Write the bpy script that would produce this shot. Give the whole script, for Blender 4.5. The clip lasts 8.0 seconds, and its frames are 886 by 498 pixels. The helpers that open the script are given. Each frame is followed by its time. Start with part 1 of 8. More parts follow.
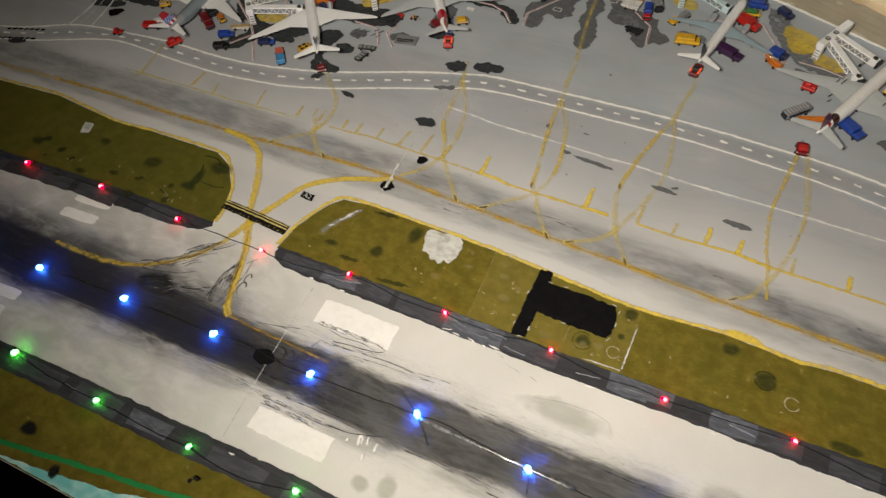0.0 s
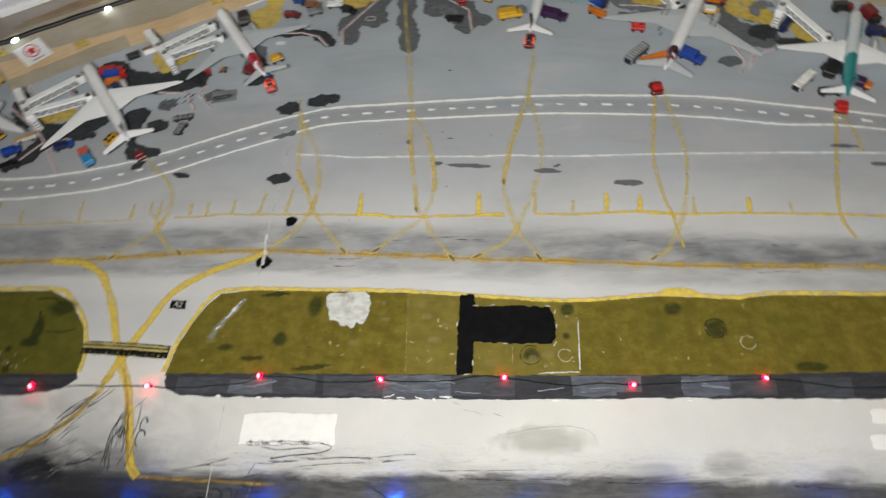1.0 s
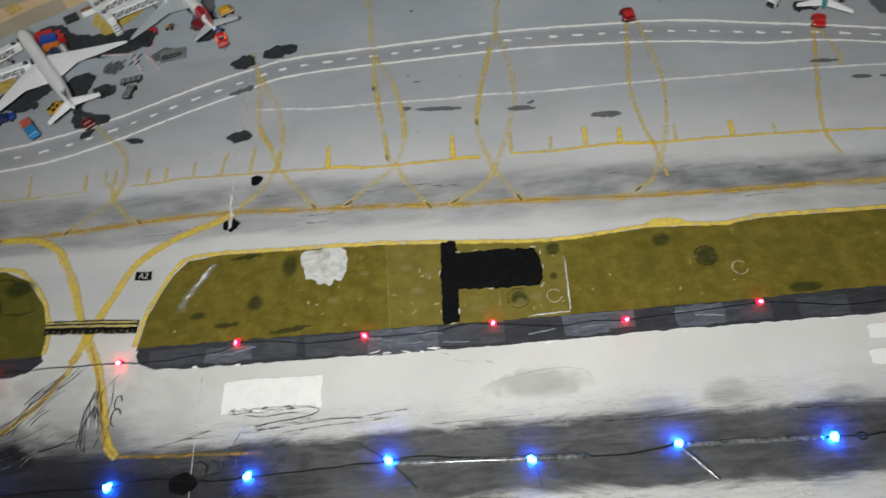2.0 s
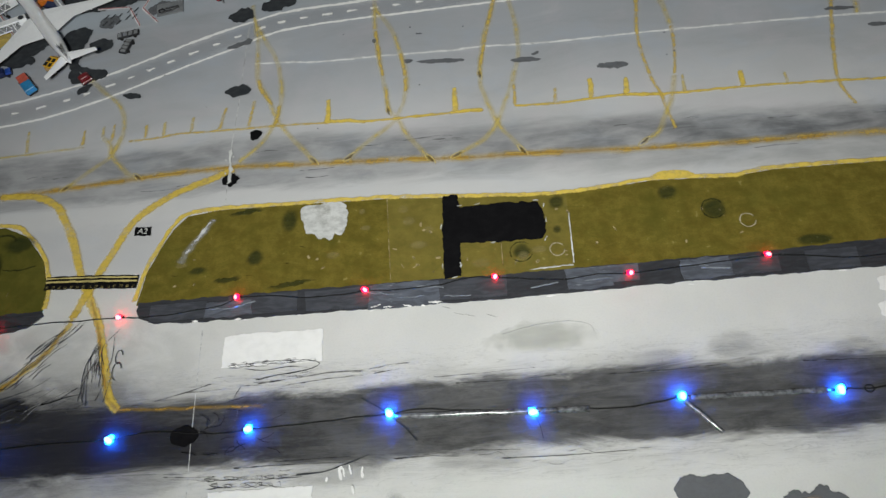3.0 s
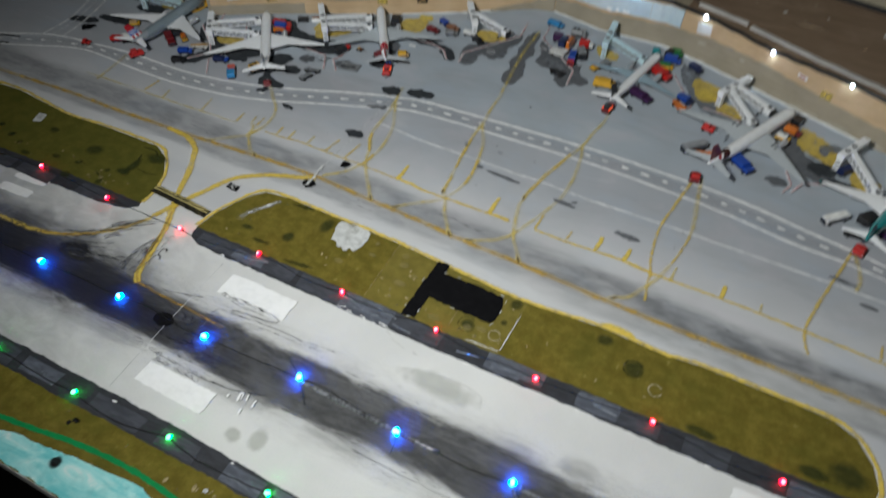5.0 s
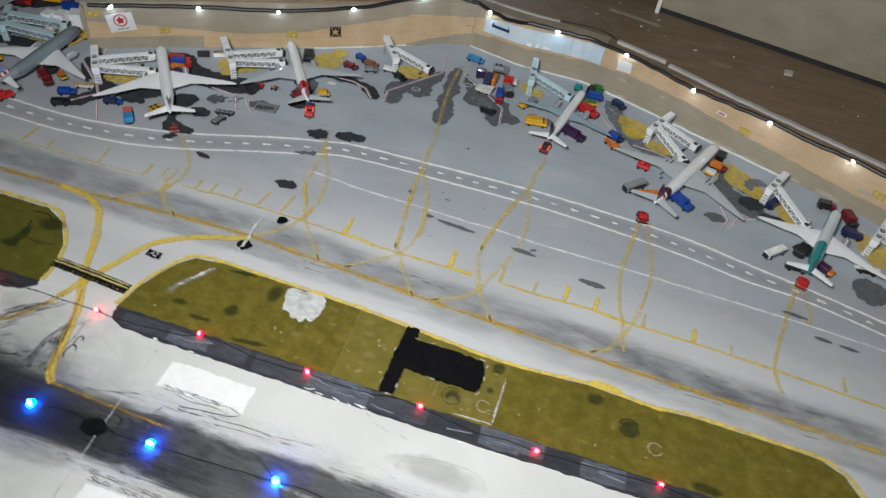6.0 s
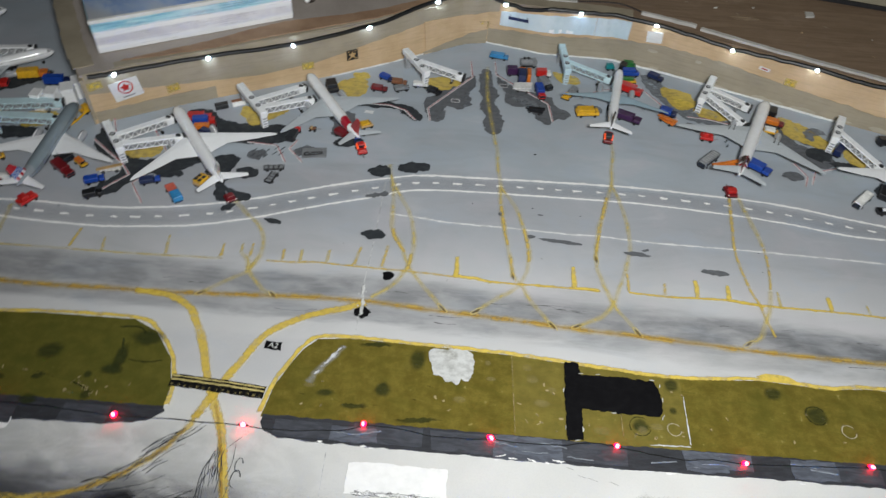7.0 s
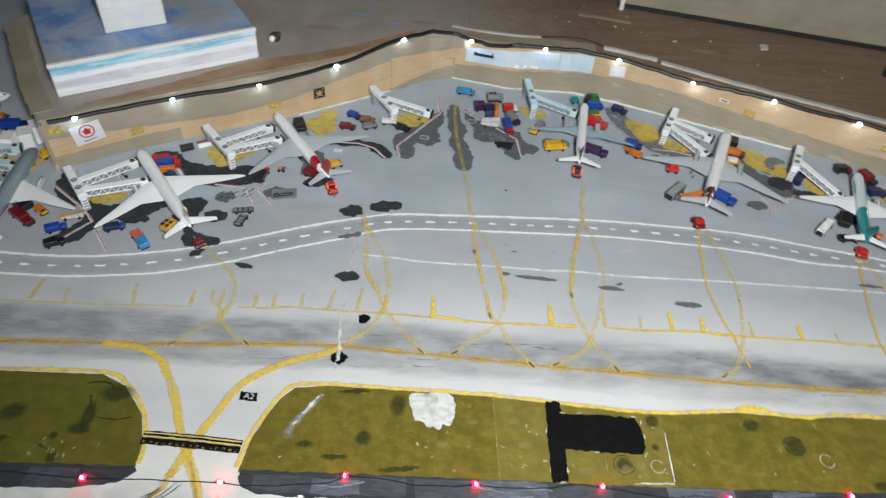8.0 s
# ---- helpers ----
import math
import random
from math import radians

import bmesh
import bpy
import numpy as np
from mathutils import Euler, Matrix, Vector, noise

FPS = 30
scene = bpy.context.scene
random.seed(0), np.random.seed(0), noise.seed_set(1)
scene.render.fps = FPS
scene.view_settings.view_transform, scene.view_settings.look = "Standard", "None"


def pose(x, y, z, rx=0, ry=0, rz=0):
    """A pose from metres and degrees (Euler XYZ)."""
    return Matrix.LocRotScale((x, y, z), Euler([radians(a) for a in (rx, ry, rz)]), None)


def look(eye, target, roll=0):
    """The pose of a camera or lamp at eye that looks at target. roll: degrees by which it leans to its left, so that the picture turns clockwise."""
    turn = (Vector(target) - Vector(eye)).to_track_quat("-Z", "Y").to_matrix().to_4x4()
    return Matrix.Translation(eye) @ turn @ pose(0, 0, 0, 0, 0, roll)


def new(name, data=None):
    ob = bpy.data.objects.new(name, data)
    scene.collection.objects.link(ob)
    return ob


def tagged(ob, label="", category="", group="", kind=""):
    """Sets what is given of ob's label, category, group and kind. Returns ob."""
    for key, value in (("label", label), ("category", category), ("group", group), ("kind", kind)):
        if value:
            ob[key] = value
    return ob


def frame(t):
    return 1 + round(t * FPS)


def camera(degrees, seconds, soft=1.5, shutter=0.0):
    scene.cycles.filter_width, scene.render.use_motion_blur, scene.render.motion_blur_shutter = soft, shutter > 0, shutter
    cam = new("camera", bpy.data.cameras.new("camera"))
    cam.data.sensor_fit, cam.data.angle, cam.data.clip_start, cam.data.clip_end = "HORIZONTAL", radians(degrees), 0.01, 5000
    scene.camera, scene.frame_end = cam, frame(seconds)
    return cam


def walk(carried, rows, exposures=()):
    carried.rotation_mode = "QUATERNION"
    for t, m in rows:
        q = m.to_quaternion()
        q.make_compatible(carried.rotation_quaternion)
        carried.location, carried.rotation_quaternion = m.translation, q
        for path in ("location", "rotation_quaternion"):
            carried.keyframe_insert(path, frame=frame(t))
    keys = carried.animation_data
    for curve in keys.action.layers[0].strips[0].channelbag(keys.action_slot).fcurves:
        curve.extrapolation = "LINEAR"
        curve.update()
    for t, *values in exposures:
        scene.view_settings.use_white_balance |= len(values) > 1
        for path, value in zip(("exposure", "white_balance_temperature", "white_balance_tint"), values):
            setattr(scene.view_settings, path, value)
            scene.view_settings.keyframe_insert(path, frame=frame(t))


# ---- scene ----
# ------------------------------------------------------------------ camera
cam = camera(65.54, 8.0, soft=1.4, shutter=0.3)
WALK = [
    (0, look((0.2510, -0.2714, 0.5410), (0.0849, 0.0313, 0.0503), -5.12)),
    (0.3, look((0.2265, -0.2670, 0.5414), (0.0723, 0.0403, 0.0497), -4.74)),
    (0.5, look((0.2271, -0.2548, 0.5307), (0.0944, 0.0645, 0.0403), -5.26)),
    (0.8, look((0.2172, -0.2314, 0.5181), (0.1192, 0.0971, 0.0256), -8.24)),
    (1, look((0.2002, -0.2177, 0.5156), (0.1474, 0.1126, 0.0175), -8.42)),
    (1.2, look((0.2031, -0.2028, 0.5042), (0.1695, 0.1214, 0.0004), -11.23)),
    (1.5, look((0.2020, -0.1976, 0.4964), (0.1981, 0.1131, -0.0169), -9.58)),
    (2, look((0.1942, -0.2155, 0.4860), (0.1620, 0.0881, -0.0305), -10.21)),
    (2.2, look((0.1893, -0.2141, 0.4836), (0.1438, 0.0785, -0.0383), -10.85)),
    (3.3, look((0.2129, -0.2292, 0.4704), (0.1708, 0.0503, -0.0588), -12.95)),
    (3.5, look((0.2363, -0.2341, 0.4713), (0.1730, 0.0429, -0.0572), -16.01)),
    (4, look((0.3137, -0.2503, 0.4856), (0.2273, 0.0165, -0.0448), -15.39)),
    (4.5, look((0.3698, -0.2861, 0.4832), (0.2243, -0.0261, -0.0377), -15.03)),
    (4.8, look((0.3708, -0.3088, 0.5031), (0.2001, 0.0107, 0.0248), -4.21)),
    (5, look((0.3709, -0.3257, 0.5098), (0.1863, 0.0369, 0.0688), 0.36)),
    (5.2, look((0.3760, -0.3409, 0.5067), (0.2004, 0.0587, 0.0951), 5.11)),
    (6.3, look((0.1662, -0.2913, 0.4948), (0.1164, 0.1253, 0.0658), 8.10)),
    (6.5, look((0.1141, -0.2882, 0.4982), (0.0626, 0.1253, 0.0665), 5.73)),
    (6.8, look((0.0654, -0.2743, 0.4866), (0.0483, 0.1347, 0.0480), 5.87)),
    (7, look((0.0554, -0.2660, 0.4957), (0.0506, 0.1444, 0.0580), 4.10)),
    (7.5, look((0.0590, -0.2603, 0.5001), (0.0964, 0.1569, 0.0705), 1.94)),
    (8, look((0.0431, -0.2519, 0.5032), (0.0687, 0.1741, 0.0815), 5.40)),
]
EXPOSURES = [(0.0, -0.55, 8150, 13), (0.8, -0.38, 7200, 11), (1.5, -0.57, 6800, 10), (2.2, -0.62, 6700, 9), (3.5, -0.86, 6600, 8), (4.0, -1.0, 6600, 8), (4.5, -0.88, 6600, 8), (4.8, -0.86, 6500, 8), (5.2, -0.52, 6400, 8), (6.5, -0.37, 6500, 10), (7.2, -0.31, 6500, 10), (7.6, -0.11, 6500, 10), (8.0, -0.02, 6500, 9)]
walk(cam, WALK, EXPOSURES)

# ------------------------------------------------------------------ light
world = bpy.data.worlds.new("dim_room")
world.use_nodes = True
world.node_tree.nodes["Background"].inputs[0].default_value = (0.75, 0.85, 1.0, 1)
world.node_tree.nodes["Background"].inputs[1].default_value = 0.009
scene.world = world

torch = new("torch_lamp", bpy.data.lights.new("torch_lamp", "SPOT"))
torch.data.energy = 42.0
torch.data.color = (0.98, 1.0, 0.985)
torch.data.shadow_soft_size = 0.05
torch.data.spot_size, torch.data.spot_blend = radians(149), 1.0
torch.matrix_world = look((0.145, -0.345, 0.62), (0.31, 0.78, 0.0))

# ------------------------------------------------------------------ materials
MATS = {}


class Nodes:
    """Short forms for a material's nodes."""

    def __init__(self, name):
        self.mat = bpy.data.materials.new(name)
        self.mat.use_nodes = True
        self.nt = self.mat.node_tree
        self.bsdf = self.nt.nodes["Principled BSDF"]
        self.coord = self.nt.nodes.new("ShaderNodeTexCoord").outputs["Object"]
        MATS[name] = self.mat

    def put(self, socket, value):
        if hasattr(value, "is_linked"):
            self.nt.links.new(value, socket)
        else:
            socket.default_value = value

    def scaled(self, sx, sy, sz, loc=(0, 0, 0)):
        n = self.nt.nodes.new("ShaderNodeMapping")
        n.inputs["Scale"].default_value = (sx, sy, sz)
        n.inputs["Location"].default_value = loc
        self.put(n.inputs["Vector"], self.coord)
        return n.outputs[0]

    def noise(self, scale, detail=4.0, rough=0.6, vec=None, dist=0.0):
        n = self.nt.nodes.new("ShaderNodeTexNoise")
        n.inputs["Scale"].default_value = scale
        n.inputs["Detail"].default_value = detail
        n.inputs["Roughness"].default_value = rough
        n.inputs["Distortion"].default_value = dist
        self.put(n.inputs["Vector"], vec if vec is not None else self.coord)
        return n.outputs["Fac"]

    def math(self, op, a, b=0.0, clamp=False):
        n = self.nt.nodes.new("ShaderNodeMath")
        n.operation, n.use_clamp = op, clamp
        self.put(n.inputs[0], a)
        self.put(n.inputs[1], b)
        return n.outputs[0]

    def ramp(self, v, lo, hi, a=0.0, b=1.0):
        n = self.nt.nodes.new("ShaderNodeMapRange")
        n.interpolation_type = "SMOOTHSTEP"
        for i, x in zip(("Value", "From Min", "From Max", "To Min", "To Max"), (v, lo, hi, a, b)):
            self.put(n.inputs[i], x)
        return n.outputs[0]

    def mix(self, fac, a, b):
        n = self.nt.nodes.new("ShaderNodeMix")
        n.data_type = "RGBA"
        for i, x in ((0, fac), (6, a), (7, b)):
            if not hasattr(x, "is_linked") and i:
                x = (*x, 1.0) if len(x) == 3 else x
            self.put(n.inputs[i], x)
        return n.outputs[2]

    def xyz(self):
        n = self.nt.nodes.new("ShaderNodeSeparateXYZ")
        self.put(n.inputs[0], self.coord)
        return n.outputs

    def band(self, v, centre, half, soft):
        """1 within half of centre, falling to 0 over soft."""
        d = self.math("ABSOLUTE", self.math("SUBTRACT", v, centre))
        return self.ramp(d, half, half + soft, 1.0, 0.0)

    def bump(self, height, strength, distance=0.001):
        n = self.nt.nodes.new("ShaderNodeBump")
        n.inputs["Strength"].default_value = strength
        n.inputs["Distance"].default_value = distance
        self.put(n.inputs["Height"], height)
        self.put(self.bsdf.inputs["Normal"], n.outputs[0])

    def done(self, colour, rough=0.6, metal=0.0, coat=0.0, spec=0.5):
        self.put(self.bsdf.inputs["Base Color"], colour if hasattr(colour, "is_linked") else (*colour, 1.0))
        self.put(self.bsdf.inputs["Roughness"], rough)
        self.bsdf.inputs["Metallic"].default_value = metal
        self.bsdf.inputs["Specular IOR Level"].default_value = spec
        self.bsdf.inputs["Coat Weight"].default_value = coat
        return self.mat


def plain(name, colour, rough=0.5, metal=0.0, var=0.15, scale=60.0, coat=0.0, bump=0.15):
    """A coloured surface with grain and faint blotches."""
    n = Nodes(name)
    grain = n.noise(scale * 8, 3.0)
    blot = n.noise(scale, 3.0)
    v = n.math("ADD", n.math("MULTIPLY", grain, 0.5), n.math("MULTIPLY", blot, 0.5))
    dark = tuple(c * (1 - 1.6 * var) for c in colour)
    lite = tuple(min(1.0, c * (1 + 1.6 * var)) for c in colour)
    n.bump(grain, bump, 0.0003)
    return n.done(n.mix(n.ramp(v, 0.3, 0.7), dark, lite), rough, metal, coat)


def paint(name, colour, thin=0.35, rough=0.7, under=None, tone=0.88, spec=0.15, cover=1.0, soft=(0.45, 1.15)):
    """Brushed paint, worn thin in places so that the ground shows through."""
    n = Nodes(name)
    streak = n.noise(1.0, 4.0, 0.65, n.scaled(120, 210, 120))
    blot = n.noise(160.0, 4.0)
    v = n.math("ADD", n.math("MULTIPLY", streak, 0.6), n.math("MULTIPLY", blot, 0.4))
    fade = n.noise(55.0, 4.0, 0.65)
    wear = n.math("ADD", n.math("MULTIPLY", n.ramp(v, 0.42, 0.66), thin), n.math("MULTIPLY", n.ramp(fade, 0.48, 0.68), thin * 0.75), True)
    wide = n.noise(34.0, 3.0)
    shade = n.mix(n.ramp(blot, 0.25, 0.75), tuple(c * tone for c in colour), colour)
    shade = n.mix(n.math("MULTIPLY", n.ramp(wide, 0.35, 0.7), 0.35), shade, tuple(c * (2 * tone - 1) for c in colour))
    n.bump(streak, 0.2, 0.0002)
    if under is None:
        # the brush leaves less paint towards the edge of a stroke
        rim = n.nt.nodes.new("ShaderNodeAttribute")
        rim.attribute_name = "edge"
        dry = n.math("ADD", rim.outputs["Fac"], n.math("MULTIPLY", n.math("SUBTRACT", n.noise(420.0, 4.0, 0.7), 0.5), 1.3))
        left_on = n.math("MULTIPLY", n.math("SUBTRACT", 1.0, wear), n.ramp(dry, soft[0], soft[1], 1.0, 0.0))
        n.put(n.bsdf.inputs["Alpha"], n.math("MULTIPLY", left_on, cover))
    else:
        shade = n.mix(wear, shade, under)
    return n.done(shade, rough, 0.0, 0.0, spec)


def spray(name, colour, amount, edge_from=0.15, speckle=0.5):
    """Paint sprayed along a line: strongest in the middle, thinning out to both sides."""
    n = Nodes(name)
    rim = n.nt.nodes.new("ShaderNodeAttribute")
    rim.attribute_name = "edge"
    drift = n.noise(60.0, 4.0, 0.65)
    grit = n.noise(520.0, 3.0, 0.7)
    d = n.math("ADD", rim.outputs["Fac"], n.math("MULTIPLY", n.math("SUBTRACT", grit, 0.5), speckle))
    a = n.math("MULTIPLY", n.ramp(d, edge_from, 1.0, amount, 0.0), n.ramp(drift, 0.36, 0.6, 1.0, 0.38))
    n.put(n.bsdf.inputs["Alpha"], a)
    return n.done(n.mix(n.ramp(drift, 0.35, 0.65), tuple(k * 0.9 for k in colour), colour), 0.7, 0.0, 0.0, 0.15)


def smudge(name, colour, amount, grain=0.5):
    """A soft rubbed stain: strongest in the middle of its shape, gone at its edge."""
    n = Nodes(name)
    gen = n.nt.nodes.new("ShaderNodeTexCoord").outputs["Generated"]
    sep = n.nt.nodes.new("ShaderNodeSeparateXYZ")
    n.put(sep.inputs[0], gen)
    u = n.math("MULTIPLY", n.math("SUBTRACT", sep.outputs[0], 0.5), 2.0)
    v = n.math("MULTIPLY", n.math("SUBTRACT", sep.outputs[1], 0.5), 2.0)
    d = n.math("SQRT", n.math("ADD", n.math("MULTIPLY", u, u), n.math("MULTIPLY", v, v)))
    warp = n.noise(70.0, 4.0)
    streak = n.noise(1.0, 4.0, 0.6, n.scaled(40, 200, 40))
    d = n.math("ADD", d, n.math("MULTIPLY", n.math("SUBTRACT", warp, 0.5), 0.7))
    a = n.math("MULTIPLY", n.ramp(d, 0.35, 0.85, amount, 0.0), n.ramp(streak, 0.25, 0.7, 1.0 - grain, 1.0))
    n.put(n.bsdf.inputs["Alpha"], a)
    return n.done(colour, 0.7, 0.0, 0.0, 0.15)


def glow(name, colour, strength):
    n = Nodes(name)
    n.put(n.bsdf.inputs["Emission Color"], (*colour, 1.0))
    n.bsdf.inputs["Emission Strength"].default_value = strength
    return n.done(tuple(min(1, c) for c in colour), 0.3)


def ground_material():
    """Painted board: pale runway with rubber marks, smudged taxiway, grey apron."""
    n = Nodes("painted_board")
    x, y, z = n.xyz()
    fine = n.noise(700.0, 3.0)
    mid = n.noise(38.0, 5.0)
    wide = n.noise(9.0, 4.0)
    streak = n.noise(1.0, 6.0, 0.72, n.scaled(26, 150, 26), 0.8)
    long = n.noise(1.0, 6.0, 0.65, n.scaled(12, 60, 12), 0.8)
    edge = n.math("ADD", y, n.math("MULTIPLY", n.math("SUBTRACT", mid, 0.5), 0.02))
    runway = (0.67, 0.67, 0.65)
    taxi = (0.55, 0.555, 0.57)
    apron = (0.392, 0.412, 0.447)
    gate = (0.405, 0.452, 0.500)
    c = n.mix(n.ramp(edge, 0.0, 0.05), runway, taxi)
    c = n.mix(n.ramp(edge, 0.13, 0.25), c, apron)
    c = n.mix(n.ramp(edge, 0.29, 0.33), c, gate)
    # smoky brushing over taxiway and apron
    smoke = n.noise(1.0, 5.0, 0.6, n.scaled(7, 22, 7), 0.8)
    c = n.mix(n.math("MULTIPLY", n.ramp(smoke, 0.45, 0.75), n.ramp(edge, 0.02, 0.1, 0.0, 0.3)), c, (0.24, 0.25, 0.265))
    c = n.mix(n.math("MULTIPLY", n.ramp(smoke, 0.42, 0.25), n.ramp(edge, 0.02, 0.1, 0.0, 0.3)), c, (0.62, 0.63, 0.64))
    # bluish and rosy tints left by the spray
    tint = n.noise(1.0, 4.0, 0.6, n.scaled(16, 24, 16), 0.6)
    c = n.mix(n.math("MULTIPLY", n.ramp(tint, 0.5, 0.68), n.ramp(edge, 0.03, 0.1, 0.04, 0.2)), c, (0.38, 0.46, 0.58))
    c = n.mix(n.math("MULTIPLY", n.ramp(tint, 0.5, 0.32), n.ramp(edge, 0.03, 0.1, 0.04, 0.16)), c, (0.58, 0.51, 0.55))
    # mottling of the brushed paint
    c = n.mix(n.math("MULTIPLY", n.ramp(wide, 0.35, 0.7), 0.16), c, (0.30, 0.30, 0.29))
    c = n.mix(n.math("MULTIPLY", n.ramp(fine, 0.4, 0.75), 0.08), c, (0.26, 0.26, 0.26))
    # rubber sprayed down the middle of the runway
    wob = n.math("ADD", y, n.math("MULTIPLY", n.math("SUBTRACT", long, 0.5), 0.026))
    core = n.band(wob, -0.1025, 0.0205, 0.009)
    halo = n.band(wob, -0.102, 0.022, 0.03)
    left = n.ramp(x, 0.16, -0.06, 0.90, 1.0)
    right = n.ramp(x, 0.36, 0.55, 0.0, 0.1)
    power = n.math("ADD", left, right, True)
    smear = n.math("MULTIPLY", n.math("MULTIPLY", core, power), n.ramp(streak, 0.2, 0.66, 0.88, 1.0))
    soft = n.math("MULTIPLY", halo, n.ramp(streak, 0.30, 0.72, 0.12, 0.42))
    soft = n.math("MULTIPLY", soft, power)
    deep = n.math("MULTIPLY", n.band(wob, -0.106, 0.006, 0.014), n.ramp(x, 0.08, -0.1, 0.25, 0.95))
    c = n.mix(soft, c, (0.075, 0.074, 0.078))
    puff = n.noise(1.0, 5.0, 0.6, n.scaled(30, 55, 30), 0.5)
    c = n.mix(smear, c, n.mix(n.ramp(puff, 0.35, 0.6), (0.016, 0.016, 0.018), (0.040, 0.040, 0.043)))
    c = n.mix(n.math("MULTIPLY", n.math("MULTIPLY", core, n.ramp(puff, 0.46, 0.72, 0.0, 0.6)), n.ramp(x, -0.08, 0.1)), c, (0.115, 0.117, 0.124))
    c = n.mix(deep, c, (0.016, 0.016, 0.019))
    black = n.math("MULTIPLY", n.band(wob, -0.0965, 0.026, 0.030), n.ramp(x, 0.0, -0.17, 0.0, 0.93))
    c = n.mix(n.math("MULTIPLY", black, n.ramp(puff, 0.25, 0.6, 0.45, 0.95)), c, (0.024, 0.024, 0.028))
    # fine scratches across the rubber
    hair = n.noise(1.0, 5.0, 0.7, n.scaled(16, 150, 16), 1.6)
    line = n.math("MULTIPLY", n.band(hair, 0.5, 0.004, 0.010), n.band(wob, -0.102, 0.03, 0.03))
    c = n.mix(n.math("MULTIPLY", line, 0.28), c, (0.02, 0.02, 0.022))
    pale = n.math("MULTIPLY", n.band(hair, 0.62, 0.004, 0.010), n.band(wob, -0.102, 0.02, 0.015))
    c = n.mix(n.math("MULTIPLY", pale, 0.22), c, (0.16, 0.16, 0.165))
    # grey smears over one runway half, with light fall-off painted in
    dimmed_half = n.math("MULTIPLY", n.ramp(x, 0.06, -0.16), n.ramp(y, 0.01, -0.03))
    c = n.mix(n.math("MULTIPLY", dimmed_half, n.math("MULTIPLY", n.math("SUBTRACT", 1.0, halo), n.ramp(puff, 0.3, 0.65, 0.1, 0.5))), c, (0.25, 0.255, 0.25))
    # soot sprayed along both sides of the taxiway line
    slope = n.math("ADD", wob, n.math("MULTIPLY", n.math("MAXIMUM", x, 0.0), 0.055))
    up = n.band(slope, 0.136, 0.007, 0.021)
    low = n.band(slope, 0.113, 0.004, 0.013)
    cloud = n.noise(1.0, 4.0, 0.55, n.scaled(26, 60, 26), 0.3)
    soot = n.math("MULTIPLY", n.math("MAXIMUM", n.math("MULTIPLY", up, 0.8), n.math("MULTIPLY", low, 0.6)), n.ramp(cloud, 0.28, 0.66, 0.5, 0.95))
    soot = n.math("MULTIPLY", soot, n.ramp(streak, 0.25, 0.65, 0.7, 1.0))
    soot = n.math("MULTIPLY", soot, n.ramp(x, 0.22, 0.42, 1.0, 1.3), True)
    c = n.mix(soot, c, (0.125, 0.13, 0.14))
    # pale dust below the taxiway line
    dust = n.math("MULTIPLY", n.band(wob, 0.088, 0.006, 0.012), 0.28)
    c = n.mix(dust, c, (0.66, 0.66, 0.65))
    n.bump(n.math("ADD", fine, n.math("MULTIPLY", streak, 0.6)), 0.25, 0.0003)
    return n.done(c, n.ramp(streak, 0.3, 0.7, 0.5, 0.72), 0.0, 0.0, 0.18)


def grass_material(name, tint, over=(0.055, 0.07, 0.012)):
    n = Nodes(name)
    fine = n.noise(900.0, 4.0, 0.7)
    mid = n.noise(75.0, 5.0, 0.65)
    wide = n.noise(16.0, 3.0)
    spot = n.noise(150.0, 2.0)
    brush = n.noise(1.0, 5.0, 0.65, n.scaled(55, 130, 55), 0.8)
    c = n.mix(n.ramp(mid, 0.3, 0.7), (0.118, 0.092, 0.013), (0.190, 0.150, 0.026))
    c = n.mix(n.math("MULTIPLY", n.ramp(brush, 0.45, 0.7), 0.5), c, (0.10, 0.092, 0.012))
    c = n.mix(n.math("MULTIPLY", n.ramp(brush, 0.42, 0.3), 0.35), c, (0.20, 0.165, 0.035))
    c = n.mix(n.math("MULTIPLY", n.ramp(fine, 0.42, 0.7), 0.4), c, (0.07, 0.068, 0.012))
    c = n.mix(n.math("MULTIPLY", n.ramp(wide, 0.5, 0.72), 0.55), c, (0.085, 0.085, 0.012))
    c = n.mix(n.math("MULTIPLY", n.ramp(spot, 0.70, 0.76), 0.5), c, (0.34, 0.29, 0.10))
    c = n.mix(tint, c, over)
    n.bump(fine, 0.5, 0.0006)
    return n.done(c, 0.9, 0.0, 0.0, 0.15)


def tape_material(name, colour, rough, painted_sheen=False):
    n = Nodes(name)
    cre = n.noise(1.0, 4.0, 0.6, n.scaled(60, 260, 60), 1.0)
    grain = n.noise(420.0, 3.0)
    n.bump(cre, 0.5, 0.0006)
    c = n.mix(n.ramp(cre, 0.35, 0.7), tuple(k * 0.75 for k in colour), tuple(k * 1.35 for k in colour))
    if painted_sheen:
        # streaks of sheen on the tape, painted as a paler colour
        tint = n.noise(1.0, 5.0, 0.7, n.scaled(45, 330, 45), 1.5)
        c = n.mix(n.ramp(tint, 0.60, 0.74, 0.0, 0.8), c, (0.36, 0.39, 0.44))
    return n.done(n.mix(n.math("MULTIPLY", grain, 0.12), c, (0.14, 0.14, 0.15)), rough, 0.0, 0.0, 0.3)


